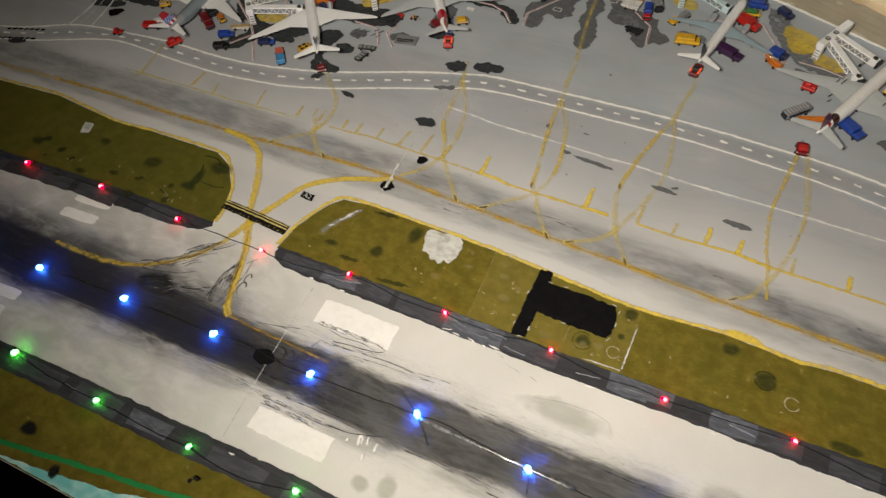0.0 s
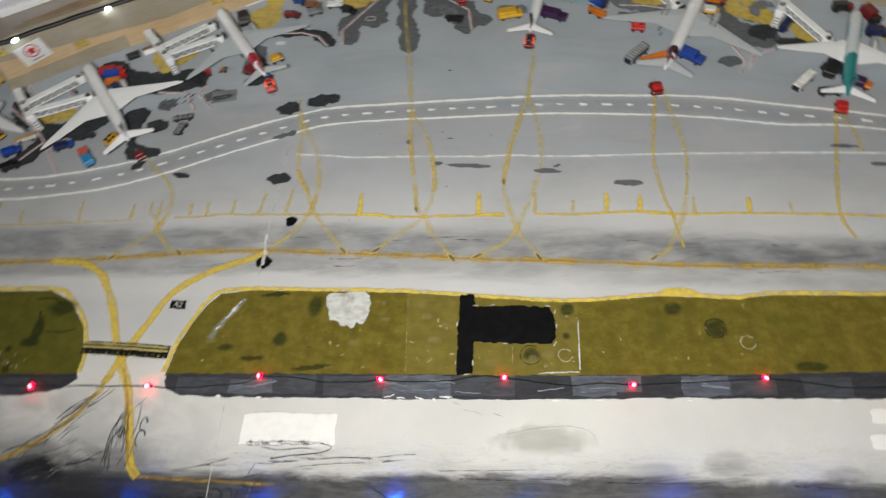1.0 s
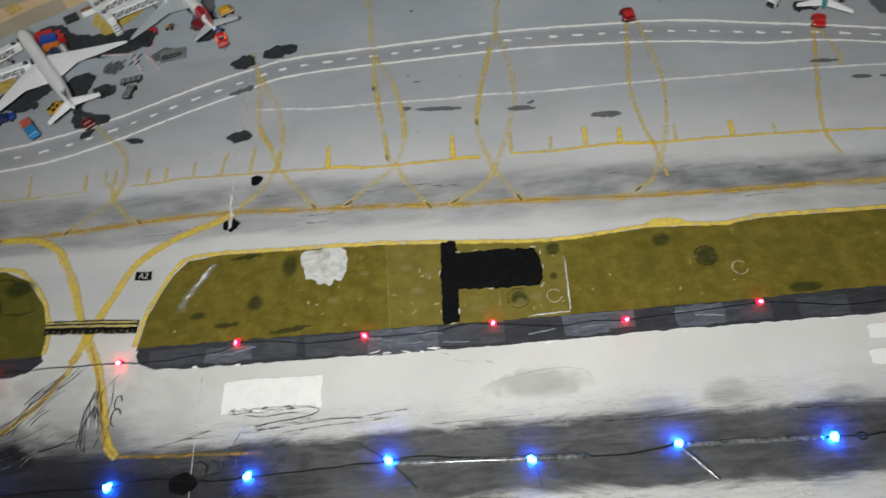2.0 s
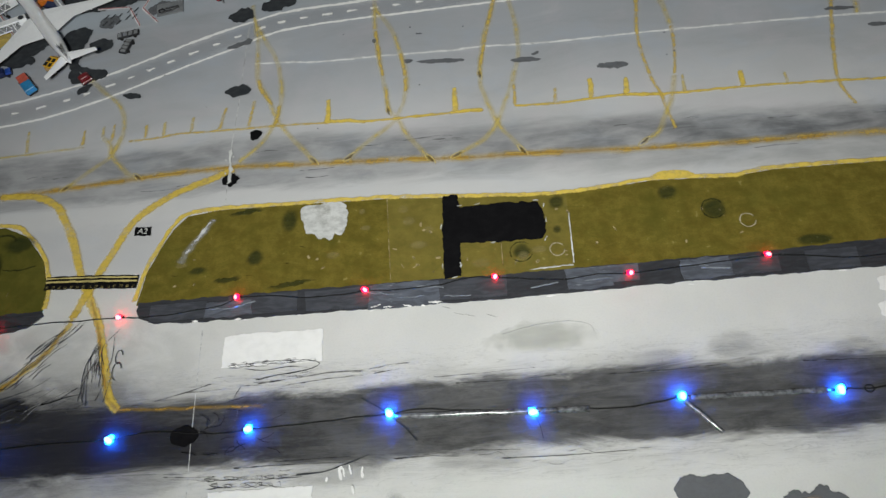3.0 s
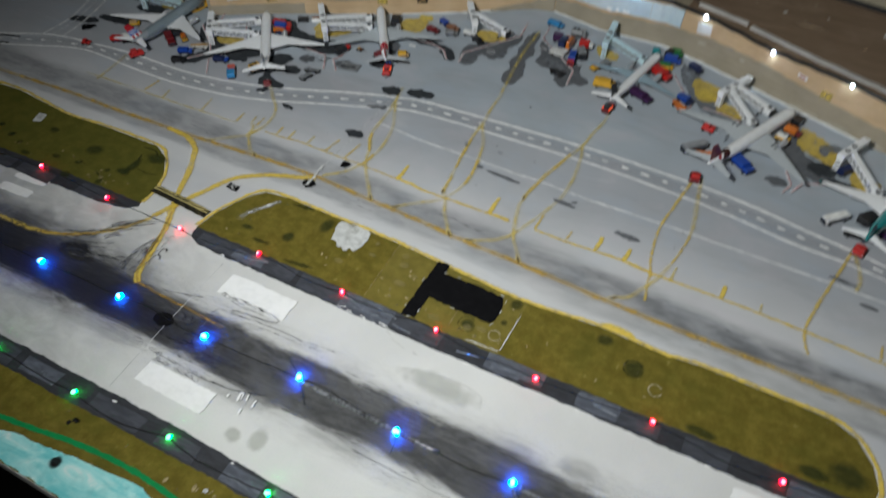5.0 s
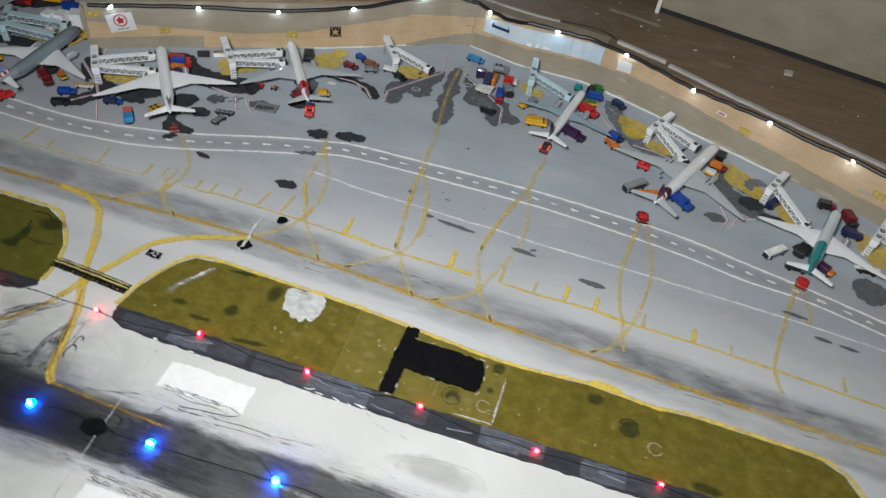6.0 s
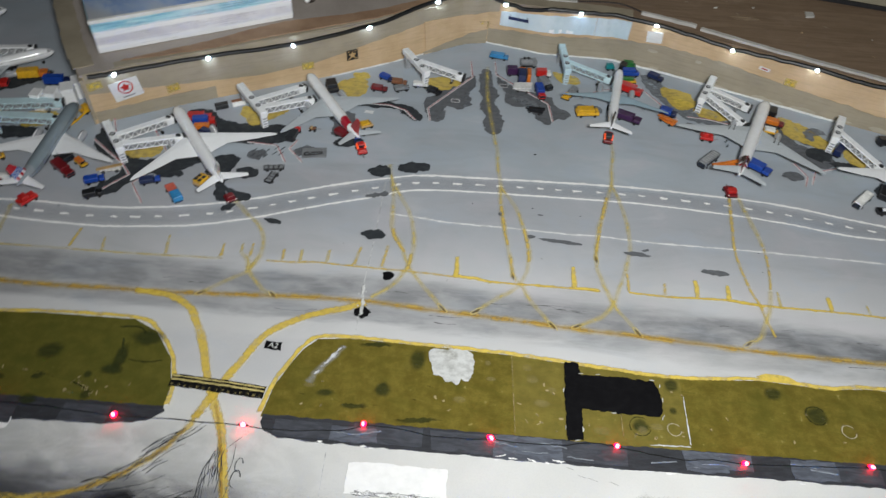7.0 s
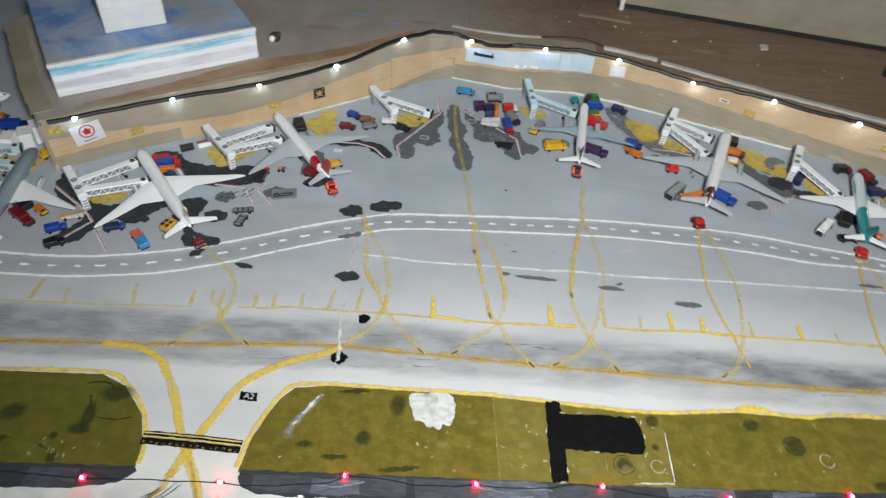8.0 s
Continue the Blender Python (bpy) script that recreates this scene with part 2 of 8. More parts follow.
def card_material(name, a, b, fibre=(30, 30, 400)):
    n = Nodes(name)
    f = n.noise(1.0, 4.0, 0.6, n.scaled(*fibre))
    m = n.noise(22.0, 4.0)
    s = n.noise(500.0, 2.0)
    c = n.mix(n.ramp(m, 0.3, 0.7), a, b)
    c = n.mix(n.math("MULTIPLY", n.ramp(f, 0.45, 0.7), 0.25), c, tuple(k * 0.6 for k in a))
    c = n.mix(n.math("MULTIPLY", n.ramp(s, 0.6, 0.75), 0.2), c, tuple(min(1, k * 1.4) for k in b))
    n.bump(n.math("ADD", f, s), 0.3, 0.0004)
    return n.done(c, 0.7)


def deck_material():
    """Brown deck boards under a grey wash that thins out along the building."""
    n = Nodes("washed_deck")
    x, y, z = n.xyz()
    grain = n.noise(1.0, 5.0, 0.65, n.scaled(10, 110, 60), 0.8)
    blot = n.noise(22.0, 4.0, 0.6, None, 0.5)
    fine = n.noise(420.0, 4.0, 0.7)
    wood = n.mix(n.ramp(grain, 0.3, 0.7), (0.175, 0.118, 0.076), (0.240, 0.168, 0.114))
    wood = n.mix(n.math("MULTIPLY", n.ramp(blot, 0.5, 0.72), 0.45), wood, (0.30, 0.225, 0.165))
    wash = n.mix(n.ramp(blot, 0.3, 0.7), (0.34, 0.30, 0.27), (0.41, 0.365, 0.33))
    along = n.math("ADD", x, n.math("MULTIPLY", n.math("SUBTRACT", blot, 0.5), 0.35))
    along = n.math("ADD", along, n.math("MULTIPLY", n.math("SUBTRACT", grain, 0.5), 0.12))
    c = n.mix(n.ramp(along, 0.0, 0.30, 1.0, 0.0), wood, wash)
    c = n.mix(n.math("MULTIPLY", n.ramp(fine, 0.5, 0.75), 0.2), c, (0.10, 0.075, 0.06))
    n.bump(n.math("ADD", grain, n.math("MULTIPLY", fine, 0.4)), 0.35, 0.0005)
    return n.done(c, n.ramp(blot, 0.3, 0.7, 0.45, 0.7), 0.0, 0.0, 0.3)


def sky_card_material():
    """Foam block brushed in blues and whites."""
    n = Nodes("brushed_sky_paint")
    x, y, z = n.xyz()
    a = n.noise(1.0, 5.0, 0.6, n.scaled(9, 9, 70), 0.8)
    b = n.noise(14.0, 4.0, 0.6, None, 0.6)
    line = n.noise(1.0, 4.0, 0.65, n.scaled(16, 16, 420), 0.4)
    level = n.math("ADD", z, n.math("MULTIPLY", n.math("SUBTRACT", a, 0.5), 0.010))
    side = n.mix(n.ramp(a, 0.35, 0.65), (0.90, 0.90, 0.89), (0.78, 0.80, 0.84))
    lilac = n.math("MULTIPLY", n.band(level, 0.0745, 0.0025, 0.004), n.ramp(b, 0.35, 0.6, 0.2, 0.85))
    side = n.mix(lilac, side, (0.55, 0.54, 0.60))
    blue = n.mix(n.ramp(line, 0.4, 0.62), (0.40, 0.70, 0.78), (0.16, 0.42, 0.56))
    side = n.mix(n.math("MULTIPLY", n.ramp(level, 0.0845, 0.0875), n.ramp(b, 0.3, 0.58, 0.25, 1.0)), side, blue)
    side = n.mix(n.math("MULTIPLY", n.band(line, 0.62, 0.012, 0.02), 0.35), side, (0.30, 0.31, 0.33))
    top = n.mix(n.ramp(b, 0.35, 0.65), (0.13, 0.25, 0.56), (0.40, 0.49, 0.62))
    top = n.mix(n.ramp(n.noise(7.0, 2.0), 0.5, 0.62, 0.0, 0.75), top, (0.40, 0.385, 0.36))
    n.bump(a, 0.4, 0.0008)
    return n.done(n.mix(n.ramp(z, 0.0985, 0.0993), side, top), 0.6)


def livery(name, body, tail, start, belly=None, stripe=None, patches=()):
    """Glossy fuselage paint that changes colour behind a slanted edge; x runs from tail to nose."""
    n = Nodes(name)
    x, y, z = n.xyz()
    slant = n.math("SUBTRACT", x, n.math("MULTIPLY", z, 0.8))
    g = n.noise(90.0, 3.0)
    c = n.mix(n.ramp(g, 0.3, 0.7), tuple(k * 0.92 for k in body), body)
    if belly:
        c = n.mix(n.ramp(z, 0.0095, 0.0085), c, belly)
    c = n.mix(n.ramp(slant, start + 0.001, start - 0.001), c, tail)
    if stripe:
        w = n.math("SINE", n.math("MULTIPLY", n.math("ADD", x, n.math("MULTIPLY", z, 0.5)), 420.0))
        c = n.mix(n.math("MULTIPLY", n.ramp(w, 0.35, 0.5), n.ramp(slant, start + 0.001, start - 0.001)), c, stripe)
    for x0, x1, colour in patches:
        c = n.mix(n.math("MULTIPLY", n.band(slant, (x0 + x1) / 2, abs(x1 - x0) / 2, 0.0008), n.ramp(z, 0.0125, 0.0135)), c, colour)
    # row of cabin windows
    win = n.math("MULTIPLY", n.band(z, 0.0155, 0.0003, 0.0003), n.ramp(n.math("SINE", n.math("MULTIPLY", x, 3600.0)), 0.0, 0.4))
    c = n.mix(n.math("MULTIPLY", win, 0.75), c, (0.04, 0.05, 0.06))
    return n.done(c, 0.15, 0.0, 0.9)


ground_material()
grass_material("olive_grass_card", 0.0)
grass_material("green_grass_card", 0.5)
grass_material("worn_grass_card", 0.2, (0.27, 0.23, 0.07))
card_material("tan_cardboard", (0.50, 0.35, 0.20), (0.60, 0.435, 0.265))
card_material("grey_beige_paint", (0.30, 0.26, 0.19), (0.36, 0.31, 0.23))
card_material("brown_wood", (0.15, 0.10, 0.068), (0.25, 0.172, 0.118), (8, 120, 60))
card_material("brown_card", (0.27, 0.165, 0.10), (0.40, 0.265, 0.17))
card_material("beige_panel", (0.26, 0.235, 0.17), (0.30, 0.27, 0.20), (20, 20, 60))
card_material("pale_scuff_paint", (0.36, 0.325, 0.25), (0.45, 0.40, 0.32))
card_material("torn_card", (0.42, 0.41, 0.39), (0.56, 0.55, 0.53))
card_material("white_card", (0.68, 0.68, 0.66), (0.78, 0.78, 0.76))
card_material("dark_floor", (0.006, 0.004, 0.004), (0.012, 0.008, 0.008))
sky_card_material()
deck_material()
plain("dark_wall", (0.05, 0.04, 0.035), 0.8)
paint("yellow_paint", (0.80, 0.58, 0.09), 0.4, cover=0.84)
paint("faded_yellow", (0.76, 0.60, 0.17), 0.45, cover=0.5)
paint("worn_yellow", (0.77, 0.56, 0.11), 0.55, cover=0.68, soft=(0.2, 1.05))
paint("bright_yellow", (0.82, 0.61, 0.11), 0.45, cover=0.92)
paint("amber_paint", (0.40, 0.25, 0.045), 0.85, cover=0.6)
paint("umber_paint", (0.16, 0.11, 0.035), 0.5, cover=0.85)
paint("white_paint", (0.87, 0.87, 0.86), 0.06, tone=0.97, soft=(0.75, 1.45))
paint("thin_white", (0.82, 0.83, 0.83), 0.3, soft=(0.7, 1.4))
paint("black_paint", (0.006, 0.006, 0.007), 0.05, 0.8, (0.05, 0.05, 0.05), 0.8, 0.06)
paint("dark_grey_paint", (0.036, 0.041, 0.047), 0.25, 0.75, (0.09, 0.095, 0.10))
paint("mid_grey_paint", (0.145, 0.152, 0.165), 0.3)
paint("road_grey", (0.33, 0.35, 0.375), 0.2, tone=0.96, cover=0.16)
paint("pink_paint", (0.50, 0.11, 0.13), 0.4)
paint("moss_paint", (0.045, 0.05, 0.012), 0.75, 0.85)
paint("straw_paint", (0.42, 0.34, 0.17), 0.85, 0.85)
paint("green_tape", (0.012, 0.26, 0.075), 0.1, 0.4, soft=(0.8, 1.5))
smudge("brown_stain", (0.30, 0.255, 0.22), 0.8, 0.3)
smudge("stain_grey", (0.30, 0.30, 0.28), 0.75)
smudge("faint_stain", (0.40, 0.41, 0.35), 0.36, 0.25)
smudge("soot_smudge", (0.10, 0.10, 0.105), 0.22, 0.5)
smudge("moss_smudge", (0.035, 0.045, 0.014), 0.68, 0.35)
smudge("blue_smear", (0.40, 0.50, 0.66), 0.7, 0.5)
smudge("tan_smear", (0.48, 0.36, 0.25), 0.6, 0.5)
smudge("straw_smudge", (0.40, 0.33, 0.14), 0.34, 0.7)
smudge("soot_dark", (0.012, 0.012, 0.012), 0.97, 0.1)
paint("chalk_white", (0.68, 0.69, 0.68), 0.34)
paint("seam_line", (0.68, 0.69, 0.69), 0.6, soft=(0.9, 1.6))
paint("stain_line", (0.34, 0.34, 0.34), 0.7, cover=0.7)
paint("pale_ochre", (0.80, 0.58, 0.11), 0.35, cover=0.8)
paint("rubber_mark", (0.06, 0.06, 0.062), 0.85)


spray("sprayed_yellow", (0.66, 0.46, 0.10), 0.8, 0.0)
spray("sprayed_pale_yellow", (0.78, 0.62, 0.17), 0.55, 0.0, 0.7)
spray("sprayed_amber", (0.48, 0.29, 0.055), 0.75, 0.0)
spray("sprayed_grey", (0.60, 0.62, 0.65), 0.55, 0.0)
paint("pale_grey_paint", (0.20, 0.215, 0.235), 0.6)
paint("cream_chalk", (0.58, 0.52, 0.34), 0.5, cover=0.8)
paint("cream_line", (0.66, 0.55, 0.22), 0.3)


def water_material():
    """Turquoise paint brushed over white."""
    n = Nodes("water_paint")
    x, y, z = n.xyz()
    a = n.noise(1.0, 5.0, 0.6, n.scaled(22, 60, 22), 1.2)
    b = n.noise(150.0, 3.0)
    c = n.mix(n.ramp(a, 0.32, 0.66), (0.16, 0.60, 0.62), (0.46, 0.82, 0.80))
    c = n.mix(n.math("MULTIPLY", n.ramp(a, 0.58, 0.72), 0.8), c, (0.85, 0.88, 0.85))
    c = n.mix(n.math("MULTIPLY", n.ramp(b, 0.45, 0.7), 0.15), c, (0.12, 0.35, 0.36))
    n.bump(a, 0.3, 0.0004)
    return n.done(c, 0.5, 0.0, 0.0, 0.3)


water_material()
tape_material("strip_paint", (0.027, 0.029, 0.035), 0.65)
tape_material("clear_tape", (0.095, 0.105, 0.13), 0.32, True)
plain("glossy_tape", (0.22, 0.24, 0.27), 0.12, 0.0, 0.2, 60.0, 0.6, 0.05)
tape_material("matt_tape", (0.052, 0.056, 0.068), 0.5)
plain("black_cable", (0.012, 0.012, 0.012), 0.35, 0.0, 0.2)
glow("red_bulb", (1.0, 0.001, 0.014), 34.0)
glow("blue_bulb", (0.0002, 0.11, 1.0), 560.0)
glow("green_bulb", (0.0, 1.0, 0.07), 75.0)
glow("red_tip", (1.0, 0.30, 0.36), 5.0)
glow("blue_tip", (0.22, 0.75, 1.0), 7.0)
glow("green_tip", (0.30, 1.0, 0.62), 3.2)
glow("white_bulb", (0.60, 0.82, 1.0), 130.0)
plain("dried_glue", (0.13, 0.135, 0.145), 0.2, 0.0, 0.5, 40.0, 0.8, 0.05)
plain("white_plastic", (0.86, 0.87, 0.88), 0.35, 0.0, 0.06)
plain("pale_blue_plastic", (0.55, 0.72, 0.77), 0.35, 0.0, 0.08)
plain("lattice_grey", (0.30, 0.31, 0.32), 0.5)
plain("dark_plastic", (0.02, 0.021, 0.024), 0.4)
plain("tuft_grey", (0.13, 0.15, 0.14), 0.8)
plain("rubber", (0.015, 0.015, 0.015), 0.7)
plain("glass_dark", (0.015, 0.02, 0.03), 0.1)
for _n, _c in (("red", (0.50, 0.018, 0.015)), ("dark_red", (0.16, 0.010, 0.014)), ("blue", (0.012, 0.06, 0.34)), ("navy", (0.012, 0.022, 0.08)),
               ("orange", (0.62, 0.17, 0.02)), ("yellow", (0.68, 0.38, 0.02)), ("green", (0.02, 0.16, 0.035)), ("purple", (0.045, 0.012, 0.06)),
               ("grey", (0.20, 0.21, 0.22)), ("brown", (0.24, 0.10, 0.05)), ("white", (0.70, 0.70, 0.68)), ("black", (0.012, 0.012, 0.014)),
               ("sky_blue", (0.03, 0.22, 0.46)), ("tan", (0.5, 0.33, 0.15)), ("salmon", (0.58, 0.12, 0.08)), ("silver", (0.35, 0.36, 0.37)), ("teal", (0.01, 0.22, 0.24))):
    plain(_n + "_enamel", _c, 0.38, 0.0, 0.16, 60.0, 0.15)
glow("tail_light_red", (1.0, 0.10, 0.02), 0.9)
plain("wing_white", (0.90, 0.91, 0.925), 0.28, 0.0, 0.02, 60.0, 0.3, 0.04)
plain("wing_blue_grey", (0.30, 0.40, 0.46), 0.16, 0.0, 0.04, 60.0, 0.3, 0.04)
plain("wing_grey", (0.50, 0.54, 0.57), 0.16, 0.0, 0.03, 60.0, 0.3, 0.04)
plain("engine_grey", (0.45, 0.46, 0.48), 0.25, 0.2, 0.08)
livery("white_livery", (0.92, 0.93, 0.94), (0.92, 0.93, 0.94), -9)
livery("white_dark_tail", (0.92, 0.93, 0.94), (0.09, 0.05, 0.06), -9)
livery("red_patched_livery", (0.92, 0.93, 0.94), (0.92, 0.93, 0.94), -9, patches=((-0.064, -0.049, (0.42, 0.012, 0.03)),))
livery("dark_patched_livery", (0.92, 0.93, 0.94), (0.86, 0.87, 0.88), -0.079, patches=((-0.076, -0.066, (0.05, 0.012, 0.016)), (-0.084, -0.080, (0.40, 0.02, 0.03))))
livery("white_red_tail", (0.86, 0.87, 0.87), (0.40, 0.02, 0.03), -0.052)
livery("silver_livery", (0.22, 0.27, 0.30), (0.28, 0.31, 0.33), -0.062)
livery("teal_tail_livery", (0.68, 0.75, 0.79), (0.01, 0.24, 0.25), -0.024)


def striped_fin_material():
    """Red and white stripes at the foot of the fin, blue above them and a red tip."""
    n = Nodes("striped_fin")
    x, y, z = n.xyz()
    w = n.math("SINE", n.math("MULTIPLY", n.math("ADD", x, n.math("MULTIPLY", z, 0.5)), 900.0))
    c = n.mix(n.ramp(w, -0.1, 0.1), (0.45, 0.02, 0.03), (0.80, 0.80, 0.80))
    mark = n.math("SINE", n.math("MULTIPLY", n.math("SUBTRACT", x, z), 1500.0))
    blue = n.mix(n.ramp(mark, 0.55, 0.75), (0.05, 0.12, 0.36), (0.70, 0.72, 0.75))
    c = n.mix(n.ramp(z, 0.0245, 0.0250), c, blue)
    c = n.mix(n.ramp(z, 0.0325, 0.0330), c, (0.45, 0.02, 0.03))
    return n.done(c, 0.2, 0.0, 0.4)


striped_fin_material()


def M(name):
    return MATS[name]


# ------------------------------------------------------------------ mesh helpers
def part(name, bm, material, parent=None, label="", smooth=False):
    me = bpy.data.meshes.new(name)
    bmesh.ops.recalc_face_normals(bm, faces=bm.faces)
    bm.to_mesh(me)
    bm.free()
    me.materials.append(M(material))
    if smooth:
        me.polygons.foreach_set("use_smooth", [True] * len(me.polygons))
    ob = new(name, me)
    if parent:
        ob.parent = parent
    return tagged(ob, label)


def flat(name, bm, material, parent=None, label=""):
    """Like part, for paint: all faces look up."""
    for f in bm.faces:
        f.normal_update()
        if f.normal.z < 0:
            f.normal_flip()
    me = bpy.data.meshes.new(name)
    bm.to_mesh(me)
    bm.free()
    me.materials.append(M(material))
    ob = new(name, me)
    if parent:
        ob.parent = parent
    return tagged(ob, label)


def curve_points(pts, step=0.0025, closed=False):
    """A smooth run of points through the given ones."""
    p = [Vector((a, b, 0)) for a, b in pts]
    out, k = [], len(p)
    for i in range(k if closed else k - 1):
        if closed:
            q = [p[(i + j) % k] for j in (-1, 0, 1, 2)]
        else:
            q = [p[max(0, i - 1)], p[i], p[i + 1], p[min(k - 1, i + 2)]]
        m = max(1, int((q[2] - q[1]).length / step))
        for s in range(m):
            t = s / m
            out.append(0.5 * (2 * q[1] + (q[2] - q[0]) * t + (2 * q[0] - 5 * q[1] + 4 * q[2] - q[3]) * t * t + (3 * q[1] - q[0] - 3 * q[2] + q[3]) * t ** 3))
    if not closed:
        out.append(p[-1])
    return out


def straight_points(pts, step=0.0025, closed=False):
    p = [Vector((a, b, 0)) for a, b in pts]
    out = []
    for i in range(len(p) if closed else len(p) - 1):
        a, b = p[i], p[(i + 1) % len(p)]
        m = max(1, int((b - a).length / step))
        out += [a.lerp(b, s / m) for s in range(m)]
    if not closed:
        out.append(p[-1])
    return out


def ribbon(bm, pts, width, z, wob=0.0004, freq=160.0, seed=0.0, smooth=True, taper=0.0):
    """A brushed stroke of the given width along pts."""
    run = (curve_points if smooth else straight_points)(pts)
    edge = bm.verts.layers.float.get("edge") or bm.verts.layers.float.new("edge")
    rows = []
    for i, p in enumerate(run):
        d = run[min(i + 1, len(run) - 1)] - run[max(i - 1, 0)]
        s = Vector((-d.y, d.x, 0)).normalized()
        f = i / max(1, len(run) - 1)
        w = width / 2 * (1 - taper * f)
        a = w + wob * noise.noise(Vector((p.x * freq, p.y * freq, seed)))
        b = w + wob * noise.noise(Vector((p.x * freq, p.y * freq, seed + 7.3)))
        row = [bm.verts.new((*q.xy, z)) for q in (p + s * a, p + s * (a - b) * 0.5, p - s * b)]
        row[0][edge] = row[2][edge] = 1.0
        if i in (0, len(run) - 1):
            row[1][edge] = 1.0
        rows.append(row)
    for r0, r1 in zip(rows, rows[1:]):
        bm.faces.new((r0[0], r1[0], r1[1], r0[1]))
        bm.faces.new((r0[1], r1[1], r1[2], r0[2]))
    return bm


def patch(bm, pts, z, wob=0.0008, freq=170.0, seed=0.0, smooth=True, thick=0.0, step=0.0012):
    """A filled shape with an uneven outline; thick gives it sides down to z - thick."""
    run = (curve_points if smooth else straight_points)(pts, step, True)
    ring = []
    for p in run:
        o = Vector((noise.noise(Vector((p.x * freq, p.y * freq, seed))), noise.noise(Vector((p.x * freq, p.y * freq, seed + 9.1))), 0)) * wob
        o += Vector((noise.noise(Vector((p.x * freq * 4, p.y * freq * 4, seed + 3))), noise.noise(Vector((p.x * freq * 4, p.y * freq * 4, seed + 12.1))), 0)) * wob * 0.4
        ring.append((p + o).xy)
    top = [bm.verts.new((*q, z)) for q in ring]
    bm.faces.new(top)
    if thick:
        low = [bm.verts.new((*q, z - thick)) for q in ring]
        for i in range(len(ring)):
            j = (i + 1) % len(ring)
            bm.faces.new((top[i], top[j], low[j], low[i]))
    return bm


def oval(x, y, rx, ry, turn=0.0, n=14):
    c, s = math.cos(radians(turn)), math.sin(radians(turn))
    out = []
    for i in range(n):
        a = 2 * math.pi * i / n
        u, v = rx * math.cos(a), ry * math.sin(a)
        out.append((x + u * c - v * s, y + u * s + v * c))
    return out


def box(bm, x0, y0, z0, x1, y1, z1, m=None, bevel=0.0):
    v = [bm.verts.new((x, y, z)) for z in (z0, z1) for x, y in ((x0, y0), (x1, y0), (x1, y1), (x0, y1))]
    fs = [bm.faces.new([v[i] for i in q]) for q in ((3, 2, 1, 0), (4, 5, 6, 7), (0, 1, 5, 4), (1, 2, 6, 5), (2, 3, 7, 6), (3, 0, 4, 7))]
    if bevel:
        es = list({e for f in fs for e in f.edges})
        r = bmesh.ops.bevel(bm, geom=es, offset=bevel, segments=1, affect="EDGES")
        v = list({w for f in r["faces"] for w in f.verts} | {w for w in v if w.is_valid})
    if m is not None:
        bmesh.ops.transform(bm, matrix=m, verts=v)
    return bm


def tube(bm, pts, radius, sides=8):
    """A round bar through 3D points."""
    p = [Vector(q) for q in pts]
    rings = []
    for i, q in enumerate(p):
        d = (p[min(i + 1, len(p) - 1)] - p[max(i - 1, 0)]).normalized()
        u = d.cross(Vector((0, 0, 1)))
        u = u.normalized() if u.length > 1e-6 else Vector((1, 0, 0))
        w = d.cross(u)
        rings.append([bm.verts.new(q + radius * (math.cos(2 * math.pi * k / sides) * u + math.sin(2 * math.pi * k / sides) * w)) for k in range(sides)])
    for a, b in zip(rings, rings[1:]):
        for k in range(sides):
            bm.faces.new((a[k], a[(k + 1) % sides], b[(k + 1) % sides], b[k]))
    bm.faces.new(rings[0][::-1])
    bm.faces.new(rings[-1])
    return bm


def disc(bm, x, y, z0, z1, r, sides=12, r1=None):
    r1 = r if r1 is None else r1
    a = [bm.verts.new((x + r * math.cos(2 * math.pi * k / sides), y + r * math.sin(2 * math.pi * k / sides), z0)) for k in range(sides)]
    b = [bm.verts.new((x + r1 * math.cos(2 * math.pi * k / sides), y + r1 * math.sin(2 * math.pi * k / sides), z1)) for k in range(sides)]
    for k in range(sides):
        bm.faces.new((a[k], a[(k + 1) % sides], b[(k + 1) % sides], b[k]))
    bm.faces.new(a[::-1])
    bm.faces.new(b)
    return bm


def B():
    return bmesh.new()

# ------------------------------------------------------------------ the board and its paint
ZP = 0.0004  # height of one coat of paint
COATS = [0]


def coat(layer):
    """The height of the next stroke: later strokes lie on earlier ones."""
    COATS[0] += 1
    return ZP * layer + COATS[0] * 1e-6


bm = B()
box(bm, -1.1, -0.268, -0.018, 1.3, 0.95, 0.0)
ground = tagged(part("ground", bm, "painted_board"), "large model board painted as grey runway and apron", "ground", kind="structure")

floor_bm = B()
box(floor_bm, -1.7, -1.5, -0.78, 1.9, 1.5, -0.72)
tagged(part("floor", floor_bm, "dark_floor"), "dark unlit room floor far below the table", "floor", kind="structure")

# table under the board
table = tagged(new("table"), "dark wooden table carrying the model board", "table")
bm = B()
box(bm, -1.05, -0.25, -0.05, 1.25, 0.93, -0.0182)
part("table_top", bm, "brown_wood", table)
for lx in (-0.98, 1.16):
    for ly in (-0.2, 0.86):
        bm = B()
        box(bm, lx - 0.03, ly - 0.03, -0.72, lx + 0.03, ly + 0.03, -0.05)
        part("leg", bm, "brown_wood", table)


def stroke(name, pts, width, mat, layer, wob=0.0005, freq=160.0, smooth=True, taper=0.0, seed=None, label=""):
    sd = seed if seed is not None else pts[0][0] * 91.0
    return flat(name, ribbon(B(), pts, width, coat(layer), wob, freq, sd, smooth, taper), mat, ground, label)


